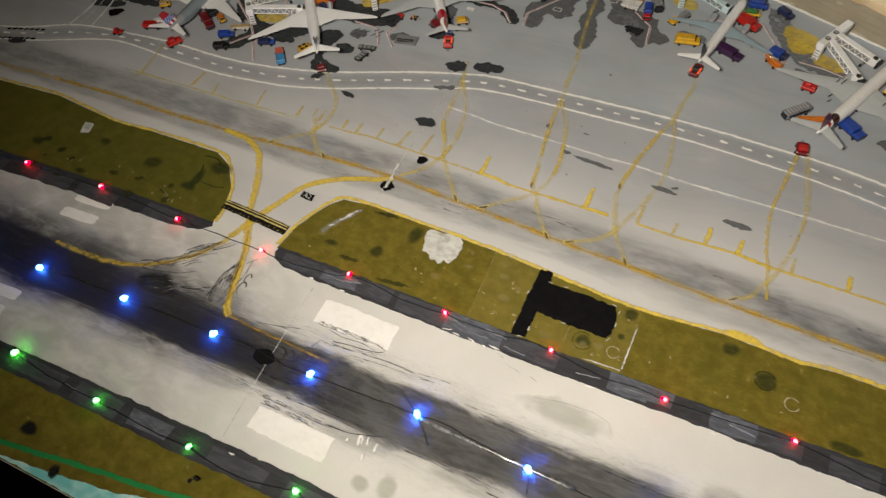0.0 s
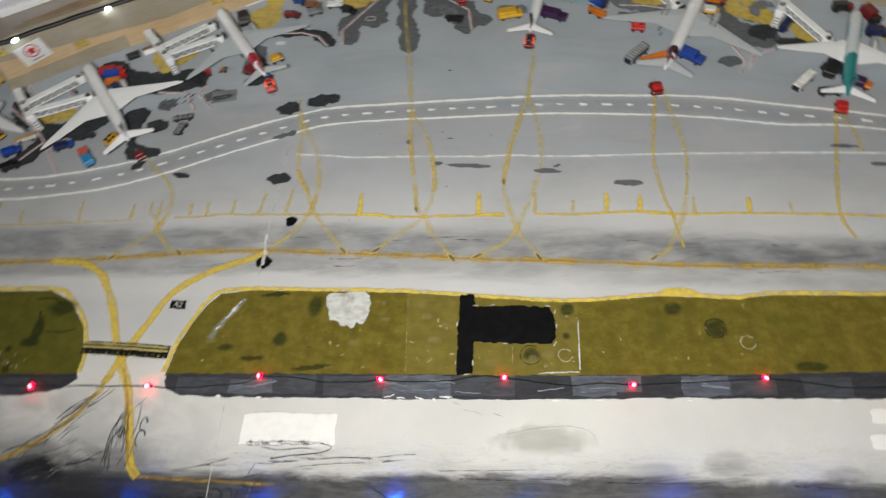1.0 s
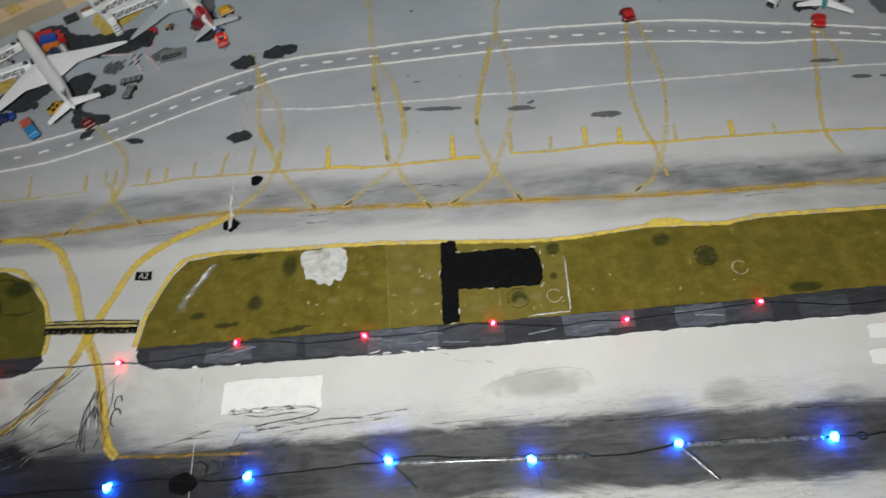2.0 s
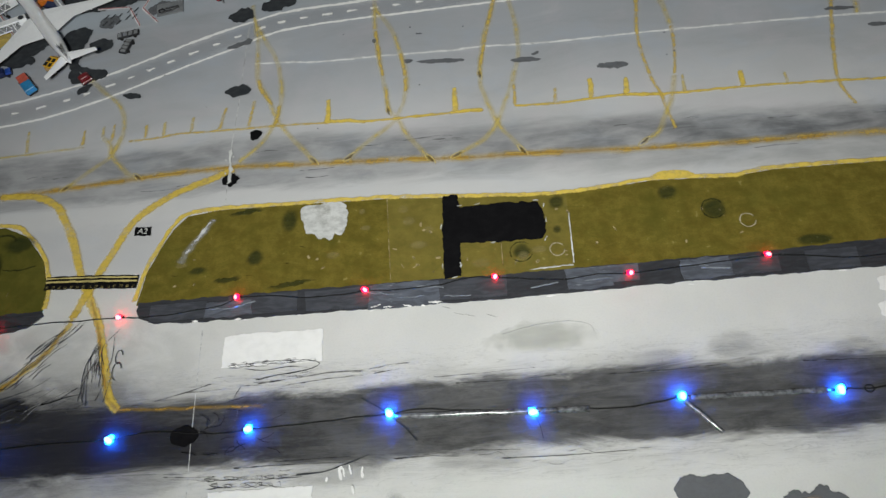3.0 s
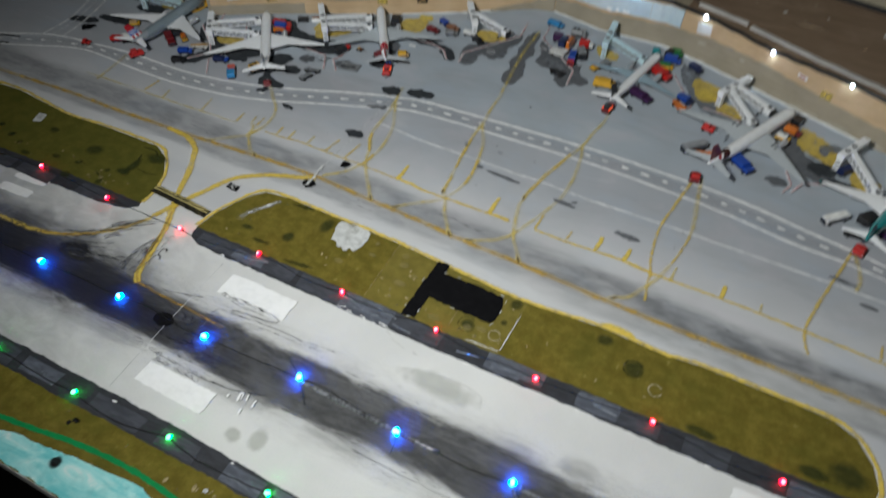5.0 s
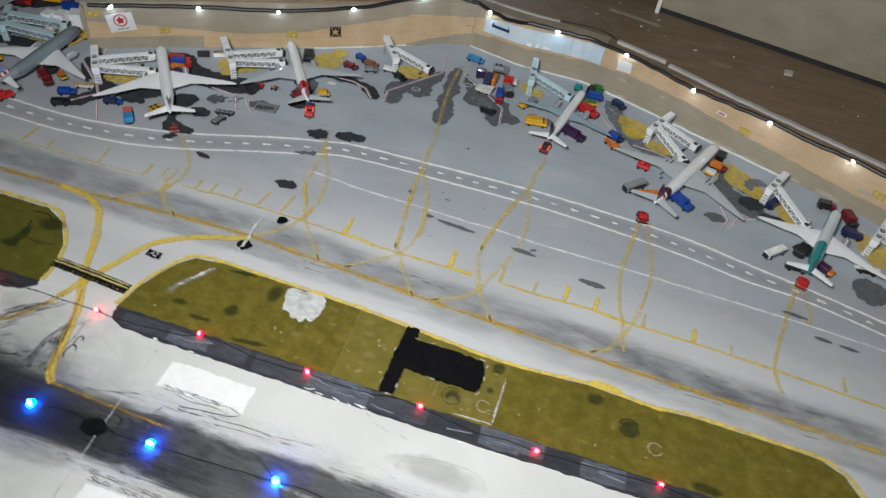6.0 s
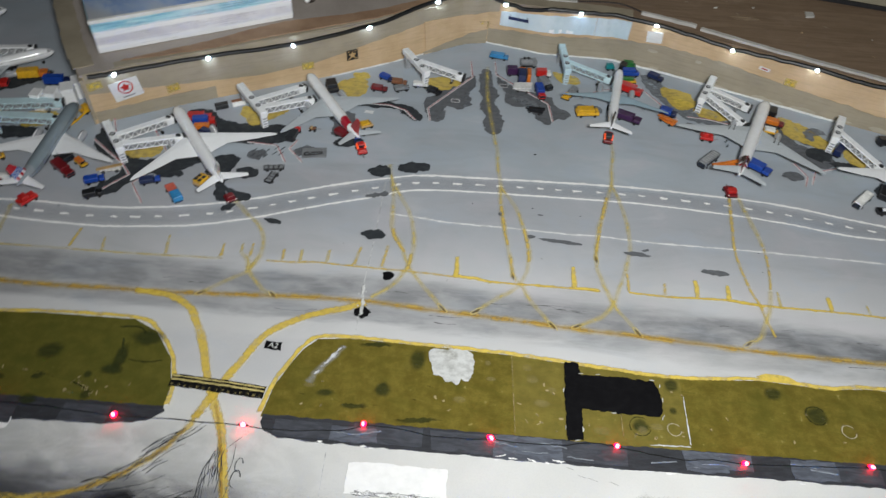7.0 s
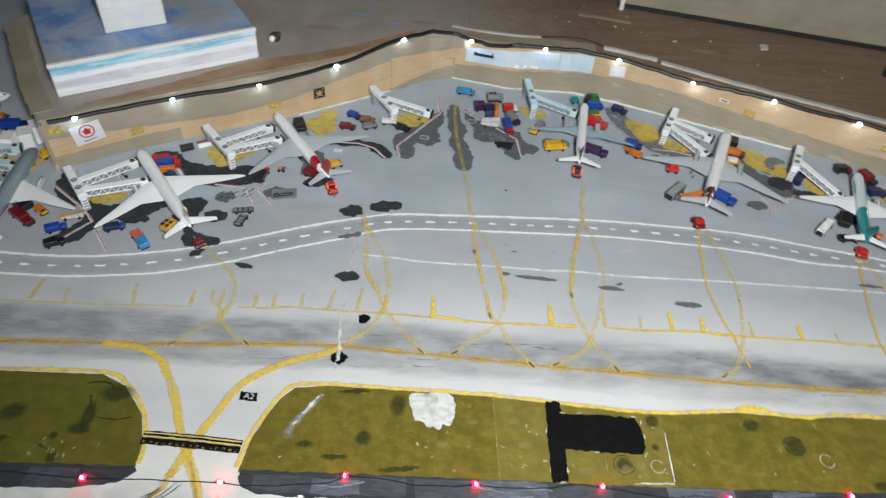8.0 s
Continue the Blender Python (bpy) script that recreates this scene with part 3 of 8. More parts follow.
def spot(name, pts, mat, layer, wob=0.0012, freq=170.0, smooth=True, label=""):
    return flat(name, patch(B(), pts, coat(layer), wob, freq, pts[0][0] * 57.0, smooth), mat, ground, label)


# seam between the two sheets of board
stroke("board_seam", [(-0.018, 0.29), (-0.019, 0.2), (-0.021, 0.14), (-0.02, 0.086)], 0.0007, "seam_line", 1, 0.0002)
stroke("board_seam", [(-0.026, -0.018), (-0.025, -0.07), (-0.024, -0.108), (-0.021, -0.178)], 0.0007, "seam_line", 1, 0.0002)
stroke("white_scrape", [(-0.0205, 0.144), (-0.0192, 0.128), (-0.0180, 0.118), (-0.0185, 0.107)], 0.0032, "chalk_white", 6, 0.0022, 330)
for fx, fy in ((-0.0225, 0.118), (-0.0165, 0.121), (-0.0172, 0.135), (-0.0235, 0.132)):
    spot("white_fleck", oval(fx, fy, 0.0007, 0.0011, 20, 7), "chalk_white", 6, 0.0005)

# grey service road with its white edges and dashes
ROAD_UP = [(-0.80, 0.13), (-0.61, 0.166), (-0.519, 0.203), (-0.44, 0.214), (-0.377, 0.219), (-0.307, 0.218), (-0.255, 0.222), (-0.204, 0.232), (-0.163, 0.243), (-0.110, 0.263),
           (-0.061, 0.282), (-0.009, 0.298), (0.021, 0.305), (0.082, 0.308), (0.207, 0.312), (0.27, 0.312), (0.333, 0.3085), (0.369, 0.307), (0.423, 0.3005), (0.479, 0.2885), (0.554, 0.273), (0.70, 0.236), (0.9, 0.18)]
ROAD_LOW = [(-0.80, 0.11), (-0.591, 0.146), (-0.472, 0.190), (-0.426, 0.197), (-0.36, 0.193), (-0.292, 0.192), (-0.231, 0.198), (-0.191, 0.205), (-0.141, 0.221), (-0.089, 0.242),
            (-0.057, 0.254), (-0.029, 0.264), (-0.001, 0.276), (0.028, 0.282), (0.082, 0.285), (0.204, 0.287), (0.259, 0.287), (0.327, 0.2825), (0.36, 0.280), (0.414, 0.273), (0.47, 0.263), (0.546, 0.2555), (0.69, 0.219), (0.9, 0.163)]
up, low = curve_points(ROAD_UP, 0.004), curve_points(ROAD_LOW, 0.004)
mid_line = [tuple(((p + min(low, key=lambda q: (q - p).length)) / 2).xy) for p in up[::8]]
stroke("road_surface", mid_line, 0.0225, "road_grey", 1, 0.0012)
stroke("road_edge_line", ROAD_UP, 0.0031, "white_paint", 3, 0.0011, 210)
stroke("road_edge_line", ROAD_LOW, 0.0026, "white_paint", 3, 0.0010, 210)
run = curve_points(mid_line, 0.001)
k, here = 4, random.Random(4)
while k < len(run) - 12:
    n_ = here.choice((7, 8, 10))
    a_, b_ = run[k], run[k + n_]
    stroke("road_dash", [(a_.x, a_.y), (b_.x, b_.y)], here.uniform(0.0028, 0.0042), "white_paint", 3, 0.0014, 400, taper=0.4)
    k += n_ + here.choice((12, 14, 16))
# chain-like black crossing marks and the branch road
for dy in (0.0, 0.019):
    for i in range(7):
        cx = -0.60 + i * 0.0075
        cy = 0.166 + dy - 0.021 + i * 0.0024
        spot("crossing_mark", oval(cx, cy, 0.0036, 0.0019, 25 + 20 * (i % 2)), "black_paint", 4, 0.0006)
for pts in ([(-0.531, 0.196), (-0.531, 0.25), (-0.56, 0.33), (-0.60, 0.41)], [(-0.500, 0.208), (-0.508, 0.258), (-0.532, 0.33), (-0.57, 0.41)]):
    stroke("branch_road_line", pts, 0.0026, "thin_white", 3, 0.0009)
stroke("branch_road_line", [(-0.517, 0.2), (-0.521, 0.255), (-0.546, 0.33)], 0.001, "thin_white", 3, 0.0004)

# thin white line across the apron
stroke("apron_line", [(-0.008, 0.241), (0.022, 0.239), (0.057, 0.235), (0.115, 0.234), (0.173, 0.232), (0.207, 0.2325), (0.259, 0.2295), (0.345, 0.229), (0.402, 0.228), (0.531, 0.224), (0.7, 0.212), (0.9, 0.19)], 0.0023, "thin_white", 3, 0.0009)

# yellow taxiway centre line and the clearance line with its ticks
TAXI = [(-0.9, 0.09), (-0.7, 0.1), (-0.55, 0.107), (-0.465, 0.112), (-0.38, 0.115), (-0.309, 0.115), (-0.215, 0.117), (-0.167, 0.119), (-0.094, 0.123), (-0.04, 0.125), (-0.009, 0.125),
        (0.031, 0.122), (0.082, 0.119), (0.132, 0.116), (0.183, 0.112), (0.234, 0.110), (0.284, 0.107), (0.335, 0.104), (0.386, 0.102), (0.472, 0.1), (0.6, 0.096), (0.9, 0.085)]
stroke("taxi_centre_line", TAXI, 0.0105, "sprayed_yellow", 3, 0.0016, 90)
stroke("taxi_line_core", [(x, y - 0.0006) for x, y in TAXI[3:-2]], 0.0034, "sprayed_amber", 4, 0.0016, 60)
stroke("clearance_line", [(-0.403, 0.158), (-0.339, 0.159), (-0.258, 0.1595), (-0.204, 0.161), (-0.158, 0.1625)], 0.0040, "sprayed_pale_yellow", 3, 0.0008)
stroke("clearance_line", [(-0.118, 0.164), (-0.091, 0.165), (-0.07, 0.167), (-0.015, 0.1655), (0.017, 0.165), (0.065, 0.163)], 0.0036, "worn_yellow", 3, 0.0009)
stroke("clearance_line", [(0.062, 0.1635), (0.08, 0.1632), (0.099, 0.159)], 0.0046, "bright_yellow", 3, 0.0010)
stroke("clearance_line", [(0.096, 0.160), (0.126, 0.160), (0.169, 0.160), (0.201, 0.1595)], 0.0032, "yellow_paint", 3, 0.0010)
stroke("clearance_line", [(0.172, 0.1602), (0.19, 0.161), (0.202, 0.160)], 0.0042, "bright_yellow", 3, 0.0010)
stroke("clearance_line", [(0.228, 0.161), (0.265, 0.159), (0.297, 0.1605), (0.324, 0.1605), (0.355, 0.1575), (0.409, 0.157), (0.466, 0.155), (0.56, 0.149), (0.7, 0.14)], 0.0031, "yellow_paint", 3, 0.0010)
stroke("clearance_line", [(0.322, 0.161), (0.34, 0.1595), (0.356, 0.157)], 0.0042, "bright_yellow", 3, 0.0010)
# ticks: foot, head offset and weight
def tick(tx, ty, dx, dy, tw):
    mat = ("faded_yellow", "worn_yellow", "bright_yellow")[tw]
    stroke("clearance_tick", [(tx, ty), (tx + 0.5 * dx, ty + 0.5 * dy), (tx + dx, ty + dy)], (0.0044, 0.0054, 0.0064)[tw], mat, 3, 0.0009, 90, taper=0.3)


tick(-0.306, 0.162, 0.002, 0.026, 1)
tick(-0.274, 0.16, -0.003, 0.019, 0)
tick(-0.213, 0.162, -0.004, 0.026, 0)
tick(-0.161, 0.164, -0.001, 0.019, 1)
tick(-0.143, 0.171, -0.001, 0.014, 0)
tick(-0.134, 0.166, 0.0, 0.02, 1)
tick(-0.102, 0.166, -0.001, 0.016, 1)
tick(-0.085, 0.166, -0.001, 0.017, 0)
tick(-0.06, 0.167, 0.0, 0.018, 0)
tick(-0.034, 0.167, 0.004, 0.025, 1)
tick(-0.007, 0.167, 0.003, 0.03, 1)
tick(0.0645, 0.163, 0.0, 0.026, 2)
tick(0.1775, 0.161, 0.0, 0.027, 2)
tick(0.229, 0.162, 0.001, 0.024, 1)
tick(0.263, 0.159, 0.002, 0.018, 1)
tick(0.2945, 0.161, 0.001, 0.022, 2)
tick(0.324, 0.161, 0.002, 0.019, 2)
tick(0.372, 0.157, 0.001, 0.02, 0)
tick(0.42, 0.157, 0.001, 0.018, 2)
tick(0.456, 0.155, 0.0, 0.014, 0)
tick(0.56, 0.15, 0.0, 0.02, 1)
tick(0.62, 0.147, 0.0, 0.018, 0)

# stand lead-in lines
def lead(mat, pts):
    if mat == "worn_yellow":
        stroke("lead_in_line", pts, 0.0056, "worn_yellow", 4, 0.0010, 60, taper=0.25)
    else:
        stroke("lead_in_line", pts, 0.0078, "sprayed_pale_yellow", 4, 0.0012, 60)


lead("faded_yellow", [(-0.169, 0.243), (-0.15, 0.224), (-0.135, 0.209), (-0.127, 0.194), (-0.124, 0.179), (-0.125, 0.164), (-0.13, 0.151), (-0.116, 0.133), (-0.1, 0.122)])
lead("faded_yellow", [(-0.124, 0.172), (-0.131, 0.149), (-0.146, 0.137), (-0.165, 0.119)])
lead("faded_yellow", [(-0.143, 0.171), (-0.134, 0.162), (-0.131, 0.149)])
lead("faded_yellow", [(-0.385, 0.213), (-0.38, 0.175), (-0.378, 0.151)])
lead("faded_yellow", [(-0.017, 0.319), (-0.007, 0.271), (-0.004, 0.232), (0.0, 0.213), (0.01, 0.194), (0.018, 0.173), (0.026, 0.159), (0.041, 0.14), (0.055, 0.121)])
lead("worn_yellow", [(-0.002, 0.22), (0.002, 0.207), (0.013, 0.188)])
lead("faded_yellow", [(-0.009, 0.289), (0.001, 0.267), (0.013, 0.243), (0.019, 0.219), (0.021, 0.199), (0.019, 0.176), (0.015, 0.163), (0.004, 0.144), (-0.013, 0.129)])
lead("worn_yellow", [(0.02, 0.188), (0.019, 0.176), (0.017, 0.165)])
lead("faded_yellow", [(0.0875, 0.532), (0.0885, 0.47), (0.095, 0.41), (0.101, 0.364), (0.103, 0.336), (0.106, 0.298), (0.107, 0.271), (0.11, 0.237), (0.113, 0.213), (0.117, 0.187), (0.12, 0.169), (0.128, 0.156), (0.138, 0.136), (0.155, 0.112)])
lead("worn_yellow", [(0.107, 0.266), (0.11, 0.237), (0.114, 0.209)])
lead("worn_yellow", [(0.117, 0.194), (0.119, 0.167)])
lead("faded_yellow", [(0.106, 0.298), (0.115, 0.279), (0.124, 0.26), (0.13, 0.235), (0.135, 0.208), (0.134, 0.185), (0.127, 0.163), (0.117, 0.15), (0.099, 0.136), (0.085, 0.123)])
lead("worn_yellow", [(0.13, 0.235), (0.134, 0.209), (0.134, 0.188)])
lead("faded_yellow", [(0.234, 0.392), (0.236, 0.372), (0.231, 0.341), (0.227, 0.312), (0.217, 0.275), (0.206, 0.236), (0.201, 0.196), (0.203, 0.178), (0.21, 0.154), (0.215, 0.139), (0.223, 0.126), (0.232, 0.112)])
lead("worn_yellow", [(0.221, 0.293), (0.212, 0.255), (0.205, 0.223), (0.201, 0.198)])
lead("faded_yellow", [(0.228, 0.314), (0.235, 0.281), (0.238, 0.247), (0.237, 0.219), (0.23, 0.192), (0.222, 0.169), (0.212, 0.143), (0.199, 0.128), (0.177, 0.115)])
lead("worn_yellow", [(0.356, 0.309), (0.349, 0.264), (0.344, 0.223), (0.345, 0.193), (0.348, 0.172), (0.352, 0.155), (0.354, 0.138), (0.357, 0.12)])
lead("faded_yellow", [(0.364, 0.319), (0.369, 0.284), (0.372, 0.258), (0.375, 0.234)])
lead("worn_yellow", [(0.375, 0.234), (0.373, 0.211), (0.367, 0.177)])
lead("faded_yellow", [(0.367, 0.177), (0.359, 0.152), (0.35, 0.132), (0.343, 0.119), (0.329, 0.11)])
lead("worn_yellow", [(0.527, 0.285), (0.514, 0.236), (0.504, 0.197), (0.496, 0.154), (0.502, 0.127)])
lead("faded_yellow", [(0.527, 0.278), (0.535, 0.245), (0.533, 0.224)])
for ex, ey, turn in ((0.154, 0.113, -55), (0.085, 0.123, 35), (0.231, 0.113, -60), (0.177, 0.115, 25), (0.054, 0.123, -50), (-0.165, 0.1195, 35), (-0.101, 0.123, -45), (0.330, 0.1105, 35), (0.119, 0.1675, -80), (0.201, 0.199, -85)):
    spot("lead_in_end", oval(ex, ey, 0.0042, 0.0010, turn), "umber_paint", 5, 0.0006)
    stroke("lead_in_rim", oval(ex, ey, 0.0068, 0.0020, turn)[:12], 0.0008, "cream_line", 5, 0.0003)

# taxiway exit: two crossing yellow curves, the rubbed turn-off and the hold bar
stroke("exit_line", [(-0.225, 0.116), (-0.19, 0.1125), (-0.169, 0.100), (-0.158, 0.084), (-0.144, 0.057), (-0.130, 0.024), (-0.117, 0.001), (-0.108, -0.018), (-0.1, -0.042), (-0.091, -0.070), (-0.081, -0.082)], 0.0082, "yellow_paint", 4, 0.0014, 70)
stroke("exit_line_glaze", [(-0.121, 0.010), (-0.110, -0.016), (-0.1015, -0.042), (-0.0925, -0.070), (-0.083, -0.081)], 0.0042, "sprayed_amber", 4, 0.0016, 60)
stroke("exit_line", [(-0.015, 0.122), (-0.052, 0.1075), (-0.079, 0.0945), (-0.097, 0.079), (-0.108, 0.056), (-0.118, 0.033), (-0.127, 0.010), (-0.133, -0.006)], 0.0082, "yellow_paint", 4, 0.0014, 70)
TURN = [(-0.131, 0.002), (-0.136, -0.014), (-0.150, -0.035), (-0.173, -0.0555), (-0.200, -0.070), (-0.225, -0.0765), (-0.26, -0.079), (-0.295, -0.078)]
stroke("exit_line", TURN, 0.0070, "worn_yellow", 4, 0.0022, 110)
stroke("exit_line_glaze", TURN[1:6], 0.0045, "sprayed_amber", 4, 0.0016, 60)
stroke("exit_line", [(-0.084, -0.0815), (-0.04, -0.0835), (0.0, -0.085), (0.027, -0.086)], 0.0042, "sprayed_amber", 4, 0.0012)
here = random.Random(8)
side = curve_points(TURN, 0.004)
for i in range(34):
    p = side[here.randrange(3, 20)] + Vector((here.gauss(0, 0.0045), here.gauss(0, 0.0030), 0))
    d = Vector((0.75, 0.66, 0)) * here.uniform(0.006, 0.016)
    stroke("brush_scratch", [(p.x - d.x, p.y - d.y), (p.x + here.gauss(0, 0.0012), p.y + here.gauss(0, 0.0012)), (p.x + d.x, p.y + d.y)], here.uniform(0.0004, 0.0008), "dark_grey_paint", 5, 0.0003, taper=0.5)
for i in range(16):
    sx, sy = here.uniform(-0.20, -0.13), here.uniform(-0.086, -0.064)
    stroke("brush_scratch", [(sx, sy), (sx + 0.012, sy + here.uniform(0.001, 0.006)), (sx + 0.026, sy + here.uniform(0.004, 0.012))], here.uniform(0.0005, 0.0012), here.choice(("dark_grey_paint", "black_paint", "stain_line")), 5, 0.0004, taper=0.7)
spot("soot_patch", oval(-0.165, -0.078, 0.034, 0.014, 12), "soot_dark", 2, 0.003)
for i in range(18):
    sx = -0.102 + here.uniform(-0.013, 0.012)
    sy = here.uniform(-0.078, -0.045)
    stroke("brush_scratch", [(sx, sy), (sx + here.uniform(-0.004, 0.004), sy + 0.014), (sx + here.uniform(-0.01, 0.008), sy + 0.028)], 0.0006, "dark_grey_paint", 5, 0.0003, taper=0.7)
for lx, ly, lr in ((-0.088, -0.041, 0.0055), (-0.088, -0.052, 0.007)):
    stroke("brush_scratch", [(lx + lr * 0.5 * math.cos(a), ly + lr * math.sin(a)) for a in [0.3 + k * 0.5 for k in range(10)]], 0.0006, "dark_grey_paint", 5, 0.0003)
hold = [(-0.162, 0.0265), (-0.123, 0.0245), (-0.084, 0.0215)]
stroke("hold_bar", hold, 0.0118, "black_paint", 6, 0.0007)
for off, w in ((0.0040, 0.0016), (0.0008, 0.0021)):
    stroke("hold_bar_line", [(x, y + off) for x, y in hold], w, "cream_line", 7, 0.0005)
for i in range(15):
    f = (i + 0.5) / 15
    x_ = -0.162 + 0.078 * f
    y_ = 0.0265 - 0.005 * f - 0.0036
    stroke("hold_bar_dash", [(x_ - 0.0014, y_), (x_ + 0.0012, y_ - 0.0001)], 0.0026, "cream_line", 7, 0.0004)

plate = spot("taxi_sign_plate", [(-0.0945, 0.0728), (-0.0805, 0.0714), (-0.0808, 0.0632), (-0.095, 0.0645)], "black_paint", 4, 0.0013, smooth=False)
txt = bpy.data.curves.new("taxi_sign_text", "FONT")
txt.body, txt.size, txt.align_x = "A2", 0.0074, "CENTER"
txt.materials.append(M("chalk_white"))
sign_text = new("taxi_sign_text", txt)
sign_text.parent = ground
sign_text.matrix_basis = pose(-0.0876, 0.0655, ZP * 6.5, 0, 0, -7)

# runway paint
spot("threshold_block", [(-0.0065, -0.0315), (0.004, -0.0298), (0.068, -0.0308), (0.0685, -0.0555), (0.03, -0.0560), (-0.0075, -0.0560)], "white_paint", 3, 0.0012, smooth=False)
spot("threshold_block", [(-0.0065, -0.1430), (0.0655, -0.1425), (0.065, -0.1645), (-0.0075, -0.1635)], "white_paint", 3, 0.0012, smooth=False)
for pts in ([(0.468, -0.030), (0.514, -0.029)], [(0.463, -0.049), (0.518, -0.0475)], [(0.452, -0.1615), (0.506, -0.161)], [(0.456, -0.178), (0.511, -0.177)],
            [(-0.315, -0.0235), (-0.272, -0.0215)], [(-0.317, -0.0445), (-0.274, -0.0425)], [(-0.33, -0.1445), (-0.283, -0.143)], [(-0.33, -0.164), (-0.285, -0.162)]):
    (x0, y0), (x1, y1) = pts
    spot("runway_bar", [(x0, y0), (x0 + 0.0015, y0 - 0.0052), ((x0 + x1) / 2, (y0 + y1) / 2 - 0.0058), (x1 - 0.0015, y1 - 0.0052), (x1 + 0.0004, y1), (x1 - 0.0012, y1 + 0.0052), ((x0 + x1) / 2, (y0 + y1) / 2 + 0.0054), (x0 + 0.0018, y0 + 0.005)], "white_paint", 3, 0.0009, 120)
here = random.Random(11)


def scribble(x0, x1, y0, y1, r, turns, width=0.0006, mat="rubber_mark"):
    """Hasty pencil-like loops and zigzags from (x0, y0) to (x1, y1)."""
    rnd = random.Random(turns * 7 + int(1e4 * abs(y0)))
    run, x = [], x0
    while x < x1:
        f = (x - x0) / (x1 - x0)
        y = y0 + (y1 - y0) * f
        w, h = r * rnd.uniform(0.6, 3.0), r * rnd.uniform(0.1, 0.5)
        run += [(x, y - h), (x + w, y - h * rnd.uniform(0.2, 1.0)), (x + w * rnd.uniform(0.6, 1.1), y + h), (x + w * rnd.uniform(-0.1, 0.4), y + h * rnd.uniform(0.3, 1.0))]
        x += (x1 - x0) / turns * rnd.uniform(0.5, 1.6)
    stroke("dark_scribble", run, width, mat, 5, 0.0003)


scribble(-0.002, 0.060, -0.0555, -0.0545, 0.003, 13)
scribble(0.0, 0.045, -0.0535, -0.0530, 0.0024, 8, 0.0005)
scribble(-0.012, 0.050, -0.1345, -0.1365, 0.004, 9)
scribble(-0.008, 0.040, -0.1395, -0.1405, 0.0035, 7)
stroke("dark_scribble", [(0.058, -0.0545), (0.067, -0.0575), (0.062, -0.0610), (0.05, -0.063), (0.035, -0.0645), (0.02, -0.067)], 0.0007, "dark_grey_paint", 5, 0.0003)
stroke("dark_scribble", [(0.01, -0.0575), (0.025, -0.0600), (0.045, -0.0585), (0.060, -0.0605)], 0.0006, "rubber_mark", 5, 0.0003)
stroke("dark_scribble", [(0.021, -0.070), (0.05, -0.0675), (0.075, -0.0655), (0.10, -0.0655), (0.118, -0.063), (0.133, -0.0625)], 0.0011, "rubber_mark", 5, 0.0005, taper=0.4)
stroke("dark_scribble", [(0.04, -0.073), (0.07, -0.0700), (0.10, -0.0690), (0.125, -0.0665)], 0.0008, "rubber_mark", 5, 0.0005, taper=0.5)
stroke("dark_scribble", [(-0.055, -0.0775), (-0.03, -0.072), (-0.013, -0.067)], 0.0009, "rubber_mark", 5, 0.0005, taper=0.4)
stroke("dark_scribble", [(0.054, -0.1355), (0.072, -0.1345), (0.084, -0.1315), (0.104, -0.1250)], 0.0009, "dark_grey_paint", 5, 0.0004, taper=0.4)
stroke("dark_scribble", [(-0.141, -0.071), (-0.148, -0.078), (-0.157, -0.087)], 0.0012, "stain_line", 5, 0.0004, taper=0.6)
for i in range(16):
    sx, sy = here.uniform(-0.04, 0.09), here.choice((-0.066, -0.072, -0.131, -0.136)) + here.gauss(0, 0.002)
    ln = here.uniform(0.012, 0.04)
    stroke("brush_scratch", [(sx, sy), (sx + ln / 2, sy + here.uniform(-0.0015, 0.0015)), (sx + ln, sy + here.uniform(-0.0025, 0.0025))], here.uniform(0.0003, 0.0006), "rubber_mark", 5, 0.0003, taper=0.8)
for i in range(22):
    sx, sy = here.uniform(-0.32, 0.54), here.choice((-0.078, -0.126)) + here.gauss(0, 0.003)
    ln = here.uniform(0.03, 0.09)
    stroke("rubber_streak", [(sx, sy), (sx + ln / 2, sy + here.uniform(-0.001, 0.001)), (sx + ln, sy + here.uniform(-0.002, 0.002))], here.uniform(0.0004, 0.0014), "rubber_mark", 2, 0.0003, taper=0.8)
spot("black_dot", oval(-0.029, -0.1035, 0.0105, 0.0075), "black_paint", 3, 0.0012)
spot("grey_blob", [(0.3005, -0.158), (0.305, -0.153), (0.312, -0.1508), (0.32, -0.1522), (0.328, -0.1518), (0.335, -0.1515), (0.343, -0.157), (0.3465, -0.164), (0.341, -0.169), (0.332, -0.1705), (0.325, -0.172), (0.316, -0.171), (0.309, -0.169), (0.303, -0.165)], "mid_grey_paint", 3, 0.0016)
spot("grey_blob", [(0.364, -0.173), (0.366, -0.167), (0.372, -0.1635), (0.379, -0.1655), (0.386, -0.1630), (0.391, -0.1612), (0.397, -0.1660), (0.4035, -0.1695), (0.400, -0.1725), (0.390, -0.1735), (0.381, -0.1775), (0.373, -0.179), (0.366, -0.177)], "mid_grey_paint", 3, 0.0026, 260)
spot("grey_blob_light", oval(0.381, -0.1715, 0.0125, 0.0045, 8), "brown_stain", 4, 0.0022)
spot("grey_blob_light", oval(0.391, -0.1735, 0.009, 0.0025, 8), "stain_grey", 4, 0.0022)
spot("brown_smear", oval(0.545, -0.098, 0.022, 0.009, 12), "brown_stain", 4, 0.003)
stroke("brown_smear_line", [(0.521, -0.095), (0.54, -0.0965), (0.56, -0.0955), (0.58, -0.1)], 0.0022, "amber_paint", 5, 0.0014)
